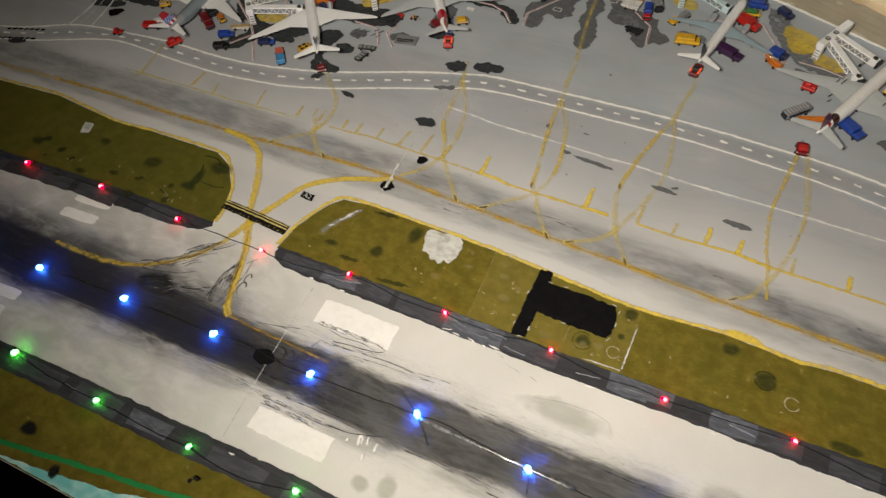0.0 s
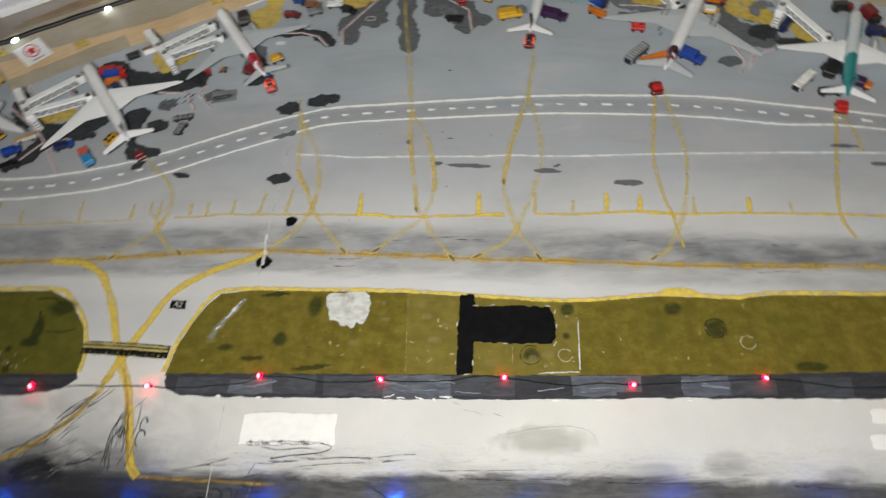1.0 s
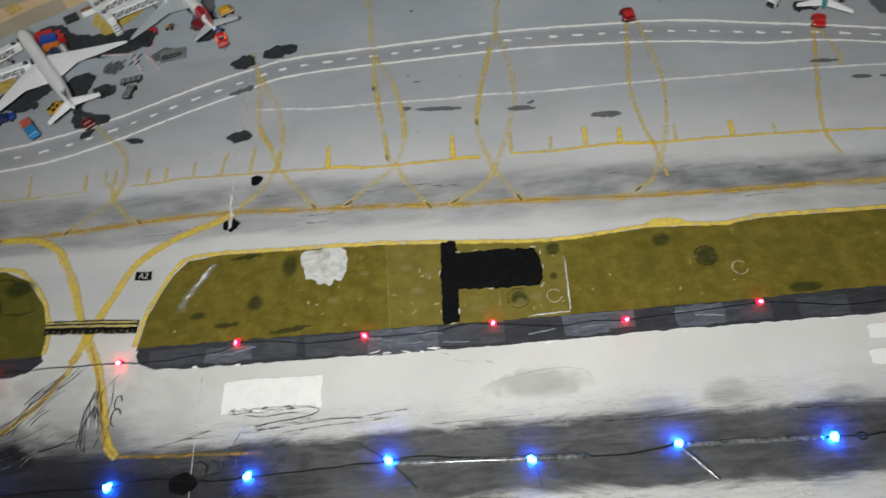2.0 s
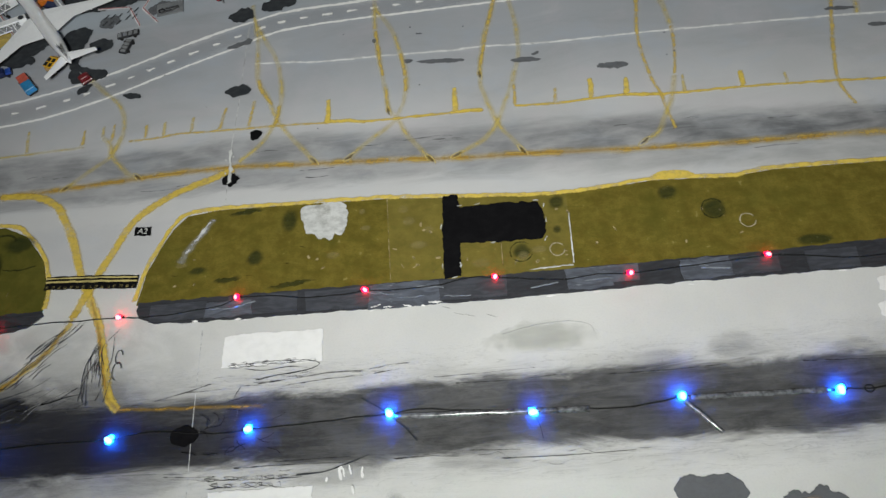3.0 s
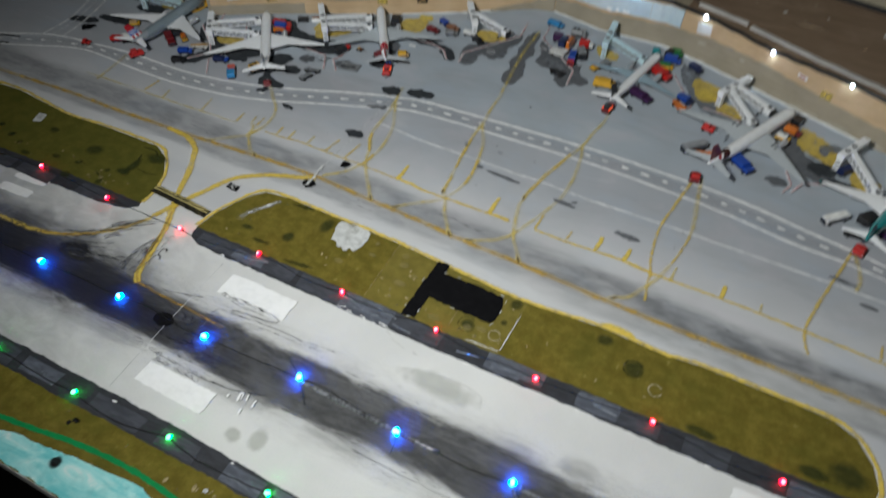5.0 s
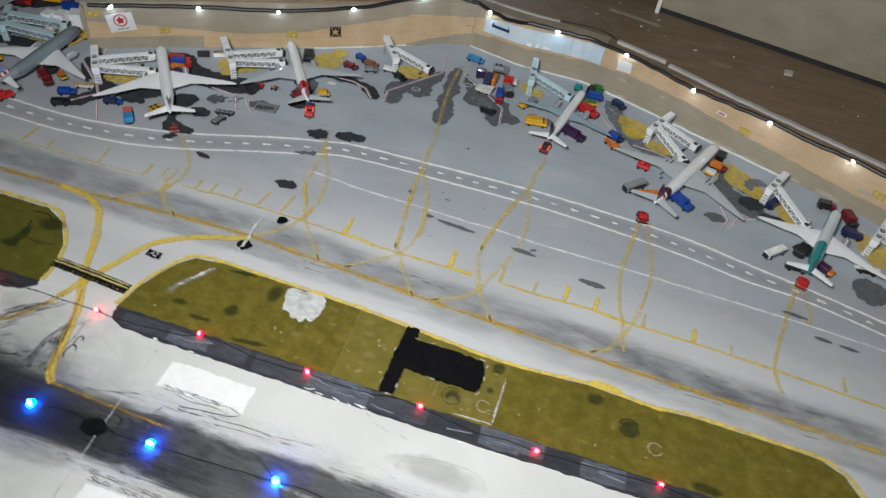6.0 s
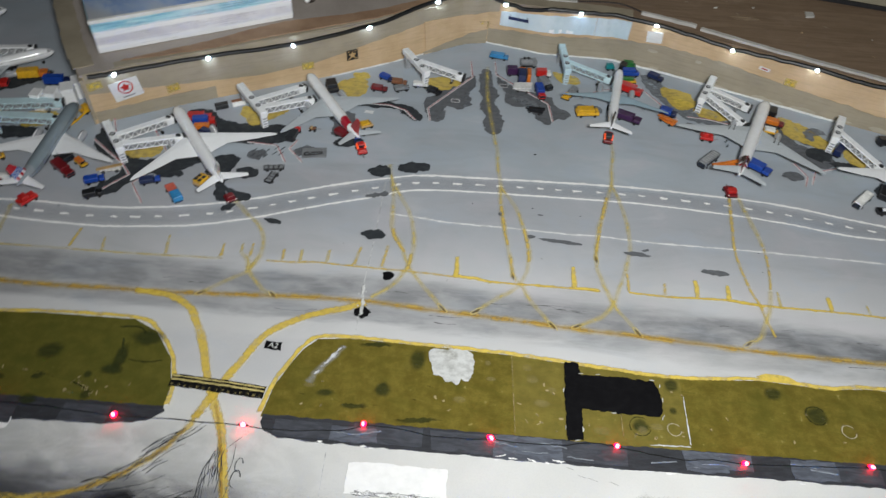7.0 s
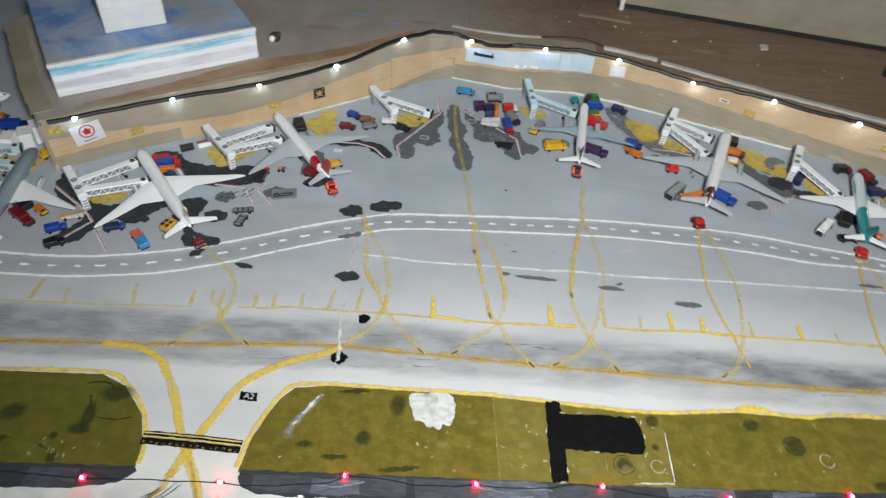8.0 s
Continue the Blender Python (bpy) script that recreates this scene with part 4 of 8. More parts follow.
spot("runway_stain", [(0.175, -0.052), (0.194, -0.046), (0.219, -0.037), (0.251, -0.034), (0.275, -0.042), (0.276, -0.053), (0.241, -0.062), (0.204, -0.065), (0.182, -0.062)], "faint_stain", 2, 0.002)
stroke("stain_edge", [(0.200, -0.046), (0.225, -0.041), (0.25, -0.040), (0.264, -0.044), (0.266, -0.05)], 0.0012, "sprayed_grey", 3, 0.0008)
spot("runway_stain", oval(0.10, -0.166, 0.011, 0.009, 20), "faint_stain", 2, 0.002)
spot("runway_stain", oval(0.122, -0.160, 0.011, 0.014, 20), "faint_stain", 2, 0.002)
for sx, sy, rx, ry in ((0.36, -0.066, 0.024, 0.014), (0.31, -0.073, 0.03, 0.010), (0.505, -0.078, 0.018, 0.014), (0.44, -0.074, 0.03, 0.008), (-0.18, -0.085, 0.06, 0.03), (-0.24, -0.065, 0.05, 0.025), (-0.1, -0.07, 0.05, 0.02), (0.18, -0.132, 0.05, 0.01), (0.08, -0.135, 0.05, 0.012), (-0.06, -0.135, 0.05, 0.012)):
    spot("soot_patch", oval(sx, sy, rx, ry, 3), "soot_smudge", 2, 0.002)
for i in range(9):
    fx, fy = here.uniform(0.075, 0.1), here.uniform(-0.15, -0.128)
    spot("white_fleck", oval(fx, fy, here.uniform(0.0006, 0.0012), here.uniform(0.0012, 0.004), here.uniform(-15, 15), 8), "white_paint", 5, 0.0004)
for px, py, tx, ty in ((0.217, -0.104, 0.222, -0.122), (0.317, -0.1, 0.338, -0.124), (0.117, -0.098, 0.137, -0.118), (0.117, -0.098, 0.098, -0.086)):
    stroke("dark_tick_mark", [(px, py), ((px + tx) / 2 + 0.001, (py + ty) / 2), (tx, ty)], 0.0012, "dark_grey_paint", 5, 0.0004, taper=0.6)

# touched-up spots on taxiway and apron
def touch_up(pts, mat):
    small = min(max(c) - min(c) for c in zip(*pts))
    spot("touch_up_spot", pts, mat, 5, min(0.003, 0.24 * small), 220)


touch_up(oval(-0.026, 0.306, 0.0125, 0.0095, 15), 'dark_grey_paint')
touch_up(oval(0.01, 0.316, 0.0165, 0.0085, 12), 'dark_grey_paint')
touch_up(oval(-0.02, 0.209, 0.0115, 0.0065, 5), 'dark_grey_paint')
touch_up(oval(0.001, 0.156, 0.0058, 0.0048, 20), 'black_paint')
touch_up(oval(-0.017, 0.111, 0.0088, 0.0062, 8), 'black_paint')
touch_up(oval(-0.123, 0.2165, 0.0095, 0.003, -12), 'dark_grey_paint')
touch_up(oval(0.167, 0.2195, 0.022, 0.0026, -5), 'mid_grey_paint')
touch_up(oval(0.1375, 0.2235, 0.0042, 0.0026, 0), 'mid_grey_paint')
touch_up(oval(0.243, 0.2105, 0.0135, 0.0028, -6), 'mid_grey_paint')
touch_up(oval(0.252, 0.217, 0.004, 0.0016, 30), 'mid_grey_paint')
touch_up(oval(0.317, 0.194, 0.0135, 0.0038, -3), 'mid_grey_paint')
touch_up(oval(-0.024, 0.267, 0.0125, 0.0036, 22), 'mid_grey_paint')
touch_up(oval(-0.172, 0.232, 0.0085, 0.0042, 35), 'dark_grey_paint')
touch_up(oval(0.106, 0.253, 0.0022, 0.003, 0), 'mid_grey_paint')
touch_up(oval(0.148, 0.256, 0.003, 0.001, 0), 'mid_grey_paint')
touch_up(oval(-0.571, 0.148, 0.012, 0.005, 15), 'dark_grey_paint')
touch_up(oval(0.52, 0.232, 0.013, 0.0022, -4), 'mid_grey_paint')
touch_up(oval(0.545, 0.209, 0.009, 0.0022, -4), 'mid_grey_paint')
touch_up(oval(0.57, 0.207, 0.009, 0.0022, -4), 'mid_grey_paint')
touch_up(oval(0.145, 0.355, 0.0016, 0.001, 0), 'black_paint')
here = random.Random(17)
for i in range(20):
    sx = here.uniform(-0.3, 0.55)
    sy = 0.124 - 0.03 * max(0, sx) + here.choice((0.010, 0.014, -0.016)) + here.gauss(0, 0.003)
    ln = here.uniform(0.012, 0.035)
    stroke("soot_streak", [(sx, sy), (sx + ln / 2, sy + here.uniform(-0.001, 0.002)), (sx + ln, sy)], here.uniform(0.0004, 0.0012), "rubber_mark", 2, 0.0004, taper=0.8)
for i in range(14):
    spot("paint_fleck", oval(here.uniform(-0.35, 0.6), here.uniform(0.14, 0.42), here.uniform(0.0004, 0.0011), here.uniform(0.0003, 0.0008), here.uniform(0, 90), 7), "dark_grey_paint", 6, 0.0003)

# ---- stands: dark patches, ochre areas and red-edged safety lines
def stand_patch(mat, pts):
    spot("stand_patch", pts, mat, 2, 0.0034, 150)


stand_patch("mid_grey_paint", [(0.071, 0.509), (0.073, 0.486), (0.066, 0.469), (0.068, 0.443), (0.054, 0.432), (0.039, 0.437), (0.038, 0.412), (0.024, 0.404), (0.016, 0.416), (0.011, 0.436), (0.012, 0.449), (0.026, 0.463), (0.041, 0.480), (0.057, 0.497)])
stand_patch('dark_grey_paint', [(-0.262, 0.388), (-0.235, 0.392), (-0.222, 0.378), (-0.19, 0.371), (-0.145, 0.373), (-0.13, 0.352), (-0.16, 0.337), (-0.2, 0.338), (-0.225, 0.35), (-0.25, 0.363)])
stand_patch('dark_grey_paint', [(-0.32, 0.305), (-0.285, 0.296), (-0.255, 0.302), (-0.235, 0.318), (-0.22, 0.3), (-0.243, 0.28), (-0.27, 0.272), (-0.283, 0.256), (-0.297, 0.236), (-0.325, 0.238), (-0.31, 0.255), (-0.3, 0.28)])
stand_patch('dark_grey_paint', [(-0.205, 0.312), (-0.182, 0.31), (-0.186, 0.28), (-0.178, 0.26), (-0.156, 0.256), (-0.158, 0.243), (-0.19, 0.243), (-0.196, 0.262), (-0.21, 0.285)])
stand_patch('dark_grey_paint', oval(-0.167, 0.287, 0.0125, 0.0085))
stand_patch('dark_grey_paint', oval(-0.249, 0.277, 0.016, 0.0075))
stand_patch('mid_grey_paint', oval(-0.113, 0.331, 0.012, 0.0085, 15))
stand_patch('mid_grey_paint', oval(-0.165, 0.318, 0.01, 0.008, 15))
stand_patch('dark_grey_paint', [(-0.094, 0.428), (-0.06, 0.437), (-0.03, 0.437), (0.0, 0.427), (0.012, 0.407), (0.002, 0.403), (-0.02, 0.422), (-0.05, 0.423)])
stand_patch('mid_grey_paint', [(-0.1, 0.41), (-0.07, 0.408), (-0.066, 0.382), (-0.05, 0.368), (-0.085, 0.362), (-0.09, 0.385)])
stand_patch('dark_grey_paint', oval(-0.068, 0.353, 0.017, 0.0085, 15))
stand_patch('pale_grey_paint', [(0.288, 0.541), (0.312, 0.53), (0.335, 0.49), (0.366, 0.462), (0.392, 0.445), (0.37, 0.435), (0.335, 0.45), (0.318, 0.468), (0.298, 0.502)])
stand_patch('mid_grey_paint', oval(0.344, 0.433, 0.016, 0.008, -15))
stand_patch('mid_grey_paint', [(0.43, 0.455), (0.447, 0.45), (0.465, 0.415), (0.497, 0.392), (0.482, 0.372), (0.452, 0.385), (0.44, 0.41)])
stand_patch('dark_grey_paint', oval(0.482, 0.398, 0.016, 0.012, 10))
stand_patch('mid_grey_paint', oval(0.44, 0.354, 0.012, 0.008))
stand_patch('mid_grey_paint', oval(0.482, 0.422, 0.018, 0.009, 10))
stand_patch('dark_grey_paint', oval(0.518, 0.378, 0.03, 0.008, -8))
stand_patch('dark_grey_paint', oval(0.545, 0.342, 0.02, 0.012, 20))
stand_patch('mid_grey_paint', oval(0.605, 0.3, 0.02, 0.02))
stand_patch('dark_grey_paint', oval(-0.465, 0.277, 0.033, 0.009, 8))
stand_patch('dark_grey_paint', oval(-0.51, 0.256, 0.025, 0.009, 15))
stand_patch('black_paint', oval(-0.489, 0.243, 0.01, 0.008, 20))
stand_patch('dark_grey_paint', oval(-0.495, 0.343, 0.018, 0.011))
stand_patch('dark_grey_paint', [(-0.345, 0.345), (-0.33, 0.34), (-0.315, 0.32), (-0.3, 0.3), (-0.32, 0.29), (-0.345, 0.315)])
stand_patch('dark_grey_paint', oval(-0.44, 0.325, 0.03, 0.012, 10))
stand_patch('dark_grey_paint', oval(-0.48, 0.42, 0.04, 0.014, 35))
stand_patch("mid_grey_paint", [(0.081, 0.521), (0.093, 0.523), (0.095, 0.492), (0.103, 0.470), (0.099, 0.454), (0.105, 0.433), (0.109, 0.408), (0.104, 0.391), (0.093, 0.387), (0.085, 0.403), (0.087, 0.423), (0.080, 0.438), (0.082, 0.459), (0.078, 0.486)])
stand_patch("mid_grey_paint", [(0.100, 0.516), (0.107, 0.504), (0.124, 0.487), (0.143, 0.482), (0.168, 0.472), (0.173, 0.456), (0.189, 0.443), (0.187, 0.432), (0.172, 0.424), (0.164, 0.415), (0.150, 0.424), (0.146, 0.434), (0.138, 0.449), (0.122, 0.447), (0.110, 0.460), (0.110, 0.476), (0.101, 0.493)])
stand_patch("pale_grey_paint", [(0.118, 0.470), (0.136, 0.468), (0.154, 0.456), (0.148, 0.446), (0.128, 0.455)])
stand_patch("pale_grey_paint", [(0.196, 0.46), (0.225, 0.462), (0.232, 0.448), (0.205, 0.446)])
def ochre_area(*pts):
    spot("ochre_area", pts, "pale_ochre", 3, 0.003, 140)


ochre_area((-0.305, 0.309), (-0.285, 0.318), (-0.268, 0.322), (-0.272, 0.302), (-0.296, 0.296))
ochre_area((-0.203, 0.398), (-0.192, 0.376), (-0.178, 0.371), (-0.15, 0.398), (-0.155, 0.409), (-0.176, 0.388), (-0.196, 0.405))
ochre_area((-0.098, 0.47), (-0.08, 0.482), (-0.065, 0.478), (-0.062, 0.45), (-0.078, 0.438), (-0.095, 0.445))
ochre_area((0.004, 0.476), (0.015, 0.495), (0.038, 0.499), (0.054, 0.488), (0.038, 0.472), (0.015, 0.468))
ochre_area((0.174, 0.53), (0.2, 0.525), (0.209, 0.512), (0.196, 0.504), (0.178, 0.513))
ochre_area((0.312, 0.512), (0.345, 0.506), (0.352, 0.478), (0.325, 0.47))
ochre_area((0.352, 0.475), (0.387, 0.465), (0.38, 0.449), (0.35, 0.458))
ochre_area((0.454, 0.468), (0.488, 0.445), (0.505, 0.405), (0.475, 0.415), (0.45, 0.435))
ochre_area((0.517, 0.412), (0.545, 0.395), (0.535, 0.375), (0.512, 0.388))
ochre_area((0.605, 0.4), (0.635, 0.375), (0.62, 0.34), (0.6, 0.37))
ochre_area((-0.44, 0.36), (-0.41, 0.365), (-0.4, 0.345), (-0.435, 0.335))
spot("bright_yellow_area", [(-0.083, 0.492), (-0.066, 0.494), (-0.062, 0.483), (-0.078, 0.48)], "bright_yellow", 4, 0.0015)
spot("bright_yellow_area", [(0.326, 0.489), (0.345, 0.487), (0.346, 0.474), (0.328, 0.474)], "bright_yellow", 4, 0.0015)
spot("stand_grey", [(0.474, 0.430), (0.480, 0.446), (0.495, 0.449), (0.502, 0.438), (0.488, 0.434), (0.482, 0.422)], "pale_grey_paint", 4, 0.002)
def safety_line(*pts):
    stroke("safety_line", pts, 0.0030, "thin_white", 5, 0.0004, smooth=False)
    stroke("safety_line_red", [(x + 0.0003, y + 0.0003) for x, y in pts], 0.0012, "pink_paint", 6, 0.0003, smooth=False)


safety_line((0.065, 0.541), (0.0685, 0.503), (0.017, 0.428), (0.021, 0.403))
safety_line((0.097, 0.545), (0.099, 0.512), (0.164, 0.456), (0.168, 0.42))
safety_line((-0.295, 0.356), (-0.262, 0.31), (-0.272, 0.268), (-0.28, 0.255), (-0.259, 0.226))
safety_line((-0.347, 0.321), (-0.302, 0.285), (-0.288, 0.268), (-0.31, 0.238))
safety_line((-0.18, 0.337), (-0.146, 0.335), (-0.13, 0.306))
safety_line((-0.125, 0.348), (-0.131, 0.331), (-0.112, 0.309))
safety_line((-0.09, 0.428), (-0.03, 0.428), (-0.01, 0.42), (0.004, 0.402))
safety_line((0.285, 0.508), (0.305, 0.475), (0.322, 0.446), (0.309, 0.432))
safety_line((0.335, 0.452), (0.36, 0.45), (0.395, 0.44))
safety_line((0.447, 0.335), (0.4545, 0.353), (0.445, 0.376))
safety_line((0.456, 0.34), (0.466, 0.362), (0.498, 0.374))
safety_line((0.203, 0.476), (0.235, 0.496), (0.25, 0.5))
safety_line((-0.345, 0.372), (-0.33, 0.34), (-0.318, 0.31))
here = random.Random(23)
for cx, cy, nx, ny in ((-0.17, 0.312, 3, 2), (-0.147, 0.318, 2, 2), (0.437, 0.447, 2, 1), (0.372, 0.396, 1, 2), (0.414, 0.404, 1, 2)):
    for i in range(nx):
        for j in range(ny):
            stroke("equipment_box_line", [(cx + i * 0.007, cy + j * 0.009), (cx + i * 0.007 + 0.004, cy + j * 0.009 + 0.006)], 0.0012, "dark_grey_paint", 6, 0.0004, smooth=False)

# ------------------------------------------------------------------ grass cards


def grass(outline, label, z=0.0010, mat="olive_grass_card"):
    # the cards run on a little under the dark strips
    outline = [(x, y - 0.002 if -0.03 < y < 0.009 else y + 0.002 if -0.215 < y < -0.2 else y) for x, y in outline]
    me = patch(B(), outline, z, 0.0004, 260.0, outline[0][0], False, z, 0.003)
    return part("grass_card", me, mat, ground, label)


grass([(-0.0825, 0.0035), (-0.081, 0.010), (-0.078, 0.030), (-0.070, 0.050), (-0.062, 0.067), (-0.051, 0.079), (-0.024, 0.0825), (0.042, 0.081), (0.117, 0.0785), (0.1195, 0.003), (0.05, 0.0035)], "olive green painted grass card")
grass([(0.1166, 0.0785), (0.187, 0.0725), (0.2608, 0.068), (0.2593, 0.0025), (0.2, 0.002), (0.1192, 0.003)], "paler olive grass card with worn straw flecks", 0.00115, "worn_grass_card")
grass([(0.2608, 0.068), (0.331, 0.073), (0.39, 0.0695), (0.42, 0.073), (0.507, 0.0715), (0.530, 0.070), (0.548, 0.062), (0.562, 0.042), (0.567, 0.022), (0.563, 0.008), (0.458, 0.005), (0.374, 0.003), (0.2592, 0.0025)], "olive green painted grass card")
grass([(-0.9, 0.078), (-0.7, 0.08), (-0.53, 0.084), (-0.447, 0.0895), (-0.352, 0.080), (-0.295, 0.0835), (-0.213, 0.0845), (-0.191, 0.074), (-0.170, 0.049), (-0.161, 0.022), (-0.1605, 0.003), (-0.3, 0.002), (-0.42, -0.003), (-0.9, -0.02)], "darker green painted grass card", 0.0010, "green_grass_card")
grass([(-0.9, -0.205), (-0.5, -0.207), (-0.24, -0.2055), (-0.147, -0.2045), (-0.05, -0.2045), (0.03, -0.203), (0.105, -0.2015), (0.2, -0.2035), (0.319, -0.2065), (0.5, -0.208), (0.9, -0.209), (0.9, -0.2675), (-0.9, -0.2675)], "olive green painted grass along the board's front edge")

RIM = [(-0.0845, 0.004), (-0.083, 0.012), (-0.0795, 0.031), (-0.0715, 0.0515), (-0.0632, 0.0690), (-0.0515, 0.0810), (-0.024, 0.0842), (0.042, 0.0825), (0.117, 0.0800), (0.187, 0.0740), (0.26, 0.0695), (0.331, 0.0747), (0.39, 0.0712), (0.42, 0.0747), (0.507, 0.0732), (0.531, 0.0718), (0.5495, 0.0635), (0.564, 0.043), (0.569, 0.022), (0.566, 0.006)]
stroke("taxi_edge_line", [(x, y - 0.0005) for x, y in RIM], 0.0046, "bright_yellow", 3.5, 0.0011, 130)
stroke("taxi_edge_line", [(-0.9, 0.08), (-0.7, 0.082), (-0.53, 0.086), (-0.447, 0.0912), (-0.352, 0.0815), (-0.295, 0.0850), (-0.213, 0.0860), (-0.1895, 0.0752), (-0.1682, 0.0495), (-0.1590, 0.022), (-0.1585, 0.004)], 0.0044, "bright_yellow", 3.5, 0.0011, 130)
spot("yellow_bump", [(0.328, 0.0757), (0.336, 0.0795), (0.352, 0.0795), (0.362, 0.0745), (0.345, 0.0735)], "bright_yellow", 4, 0.0008)

ZG = 0.00115


def on_grass(name, pts, mat, layer=1, wob=0.0012, freq=200.0, smooth=True):
    return flat(name, patch(B(), pts, ZG + coat(layer), wob, freq, pts[0][0] * 31.0, smooth), mat, ground)


on_grass("black_shape", [(0.1625, 0.0755), (0.1745, 0.0755), (0.1755, 0.0635), (0.205, 0.0645), (0.2365, 0.0625), (0.2415, 0.0525), (0.2415, 0.036), (0.2385, 0.0285), (0.205, 0.029), (0.1748, 0.031), (0.1735, 0.0022), (0.1605, 0.0018), (0.161, 0.03)], "black_paint", 2, 0.0013, 220, False)
on_grass("white_blob", [(0.0455, 0.071), (0.0480, 0.0775), (0.060, 0.0785), (0.0725, 0.0790), (0.0815, 0.0775), (0.0850, 0.068), (0.0840, 0.055), (0.0790, 0.0475), (0.0745, 0.0490), (0.0715, 0.0435), (0.0670, 0.0465), (0.0630, 0.0455), (0.0575, 0.0505), (0.0515, 0.0520), (0.0490, 0.060)], "chalk_white", 2, 0.0012, 330)
for x_, y_, rx, ry in ((0.011, 0.034, 0.0085, 0.0078), (0.037, 0.066, 0.008, 0.0115), (0.337, 0.0595, 0.0082, 0.0075), (0.369, 0.0425, 0.011, 0.010), (-0.035, 0.026, 0.009, 0.0035), (-0.01, 0.0165, 0.014, 0.002), (0.04, 0.008, 0.025, 0.0015),
                       (0.435, 0.009, 0.016, 0.004), (0.252, 0.061, 0.007, 0.006), (0.221, 0.019, 0.007, 0.0065), (0.25, 0.036, 0.004, 0.004), (0.545, 0.024, 0.018, 0.013), (0.52, 0.014, 0.016, 0.006), (-0.195, 0.066, 0.016, 0.008), (-0.21, 0.045, 0.005, 0.016), (-0.27, 0.045, 0.012, 0.009), (-0.34, 0.05, 0.008, 0.006), (0.0, 0.0775, 0.02, 0.002)):
    on_grass("moss_spot", oval(x_, y_, rx * 1.25, ry * 1.25, 10), "moss_smudge", 1, 0.002, 220)
for x_, y_, r_ in ((0.392, 0.0295, 0.0058), (0.248, 0.0185, 0.0055), (0.369, 0.042, 0.0085), (0.2205, 0.0190, 0.0085)):
    pts = [(x_ + r_ * math.cos(a), y_ + r_ * math.sin(a)) for a in [0.5 + i * 0.36 for i in range(17)]]
    flat("ring_mark", ribbon(B(), pts, 0.0011, ZG + coat(2), 0.0005, 300), "cream_chalk" if r_ < 0.0065 else "moss_paint", ground)
for x_, y_, rx, ry in ((0.222, 0.0150, 0.006, 0.0055), (0.135, 0.055, 0.008, 0.006), (0.142, 0.033, 0.010, 0.005), (0.131, 0.066, 0.006, 0.005), (0.15, 0.046, 0.006, 0.004), (0.19, 0.012, 0.010, 0.005), (0.235, 0.02, 0.008, 0.004), (0.097, 0.068, 0.004, 0.004), (0.1, 0.052, 0.006, 0.003), (-0.05, 0.033, 0.008, 0.003), (0.075, 0.03, 0.008, 0.004)):
    on_grass("straw_spot", oval(x_, y_, rx, ry), "straw_smudge", 1, 0.002)
here = random.Random(31)
for i in range(44):
    lo, hi = ((0.123, 0.255) if i % 2 else (-0.06, 0.55))
    on_grass("straw_fleck", oval(here.uniform(lo, hi), here.uniform(0.008, 0.068), here.uniform(0.0006, 0.0026), here.uniform(0.0004, 0.0012), here.uniform(0, 180), 8), "straw_paint", 1, 0.0006, 400)
for i in range(30):
    on_grass("straw_fleck", oval(here.choice((here.uniform(-0.1, 0.36), here.gauss(0.123, 0.014), here.gauss(0.123, 0.014))), here.uniform(-0.238, -0.208), here.uniform(0.0006, 0.0018), here.uniform(0.0012, 0.0042), here.uniform(-25, 10), 8), "straw_paint", 1, 0.0006, 400)
for fx, fy, r_ in ((0.135, -0.2135, 0.0035), (0.113, -0.2125, 0.0026), (0.118, -0.2335, 0.0042), (0.155, -0.214, 0.002)):
    on_grass("white_fleck", oval(fx, fy, r_ * 0.8, r_ * 0.6, 30, 9), "seam_line", 2, 0.0014, 400)
flat("grey_scrape", ribbon(B(), [(-0.027, 0.074), (-0.034, 0.062), (-0.041, 0.053), (-0.052, 0.034)], 0.0075, ZG + coat(2), 0.0030, 150), "sprayed_grey", ground)
flat("white_scrape", ribbon(B(), [(-0.0300, 0.0715), (-0.0345, 0.0625), (-0.0395, 0.0555), (-0.0415, 0.053)], 0.0034, ZG + coat(2), 0.0022, 300), "chalk_white", ground)
flat("white_scrape", ribbon(B(), [(-0.0435, 0.0475), (-0.0465, 0.0445), (-0.0475, 0.0425)], 0.0036, ZG + coat(2), 0.0022, 300), "chalk_white", ground)
flat("white_edge_line", ribbon(B(), [(0.2603, 0.05), (0.2596, 0.025), (0.2588, 0.006)], 0.0008, ZG + coat(2), 0.0006, 300), "thin_white", ground)
flat("grass_seam", ribbon(B(), [(0.1172, 0.078), (0.118, 0.05), (0.1196, 0.004)], 0.0006, ZG + coat(1), 0.0004, 300), "straw_paint", ground)
flat("white_edge_line", ribbon(B(), [(0.206, 0.0285), (0.206, 0.008)], 0.0007, ZG + coat(2), 0.0004, 300), "straw_paint", ground)
for x_, y_, r_ in ((0.266, -0.226, 0.0095), (-0.02, -0.214, 0.004), (-0.024, -0.2185, 0.003), (-0.176, -0.239, 0.008), (-0.129, -0.257, 0.006), (-0.005, -0.249, 0.006)):
    on_grass("burnt_spot", oval(x_, y_, r_ * 1.25, r_, 15), "soot_dark", 2, 0.0045, 330)
on_grass("white_tag", [(-0.377, 0.050), (-0.383, 0.066), (-0.3705, 0.0665), (-0.3675, 0.0535)], "chalk_white", 2, 0.0008, 200, False)
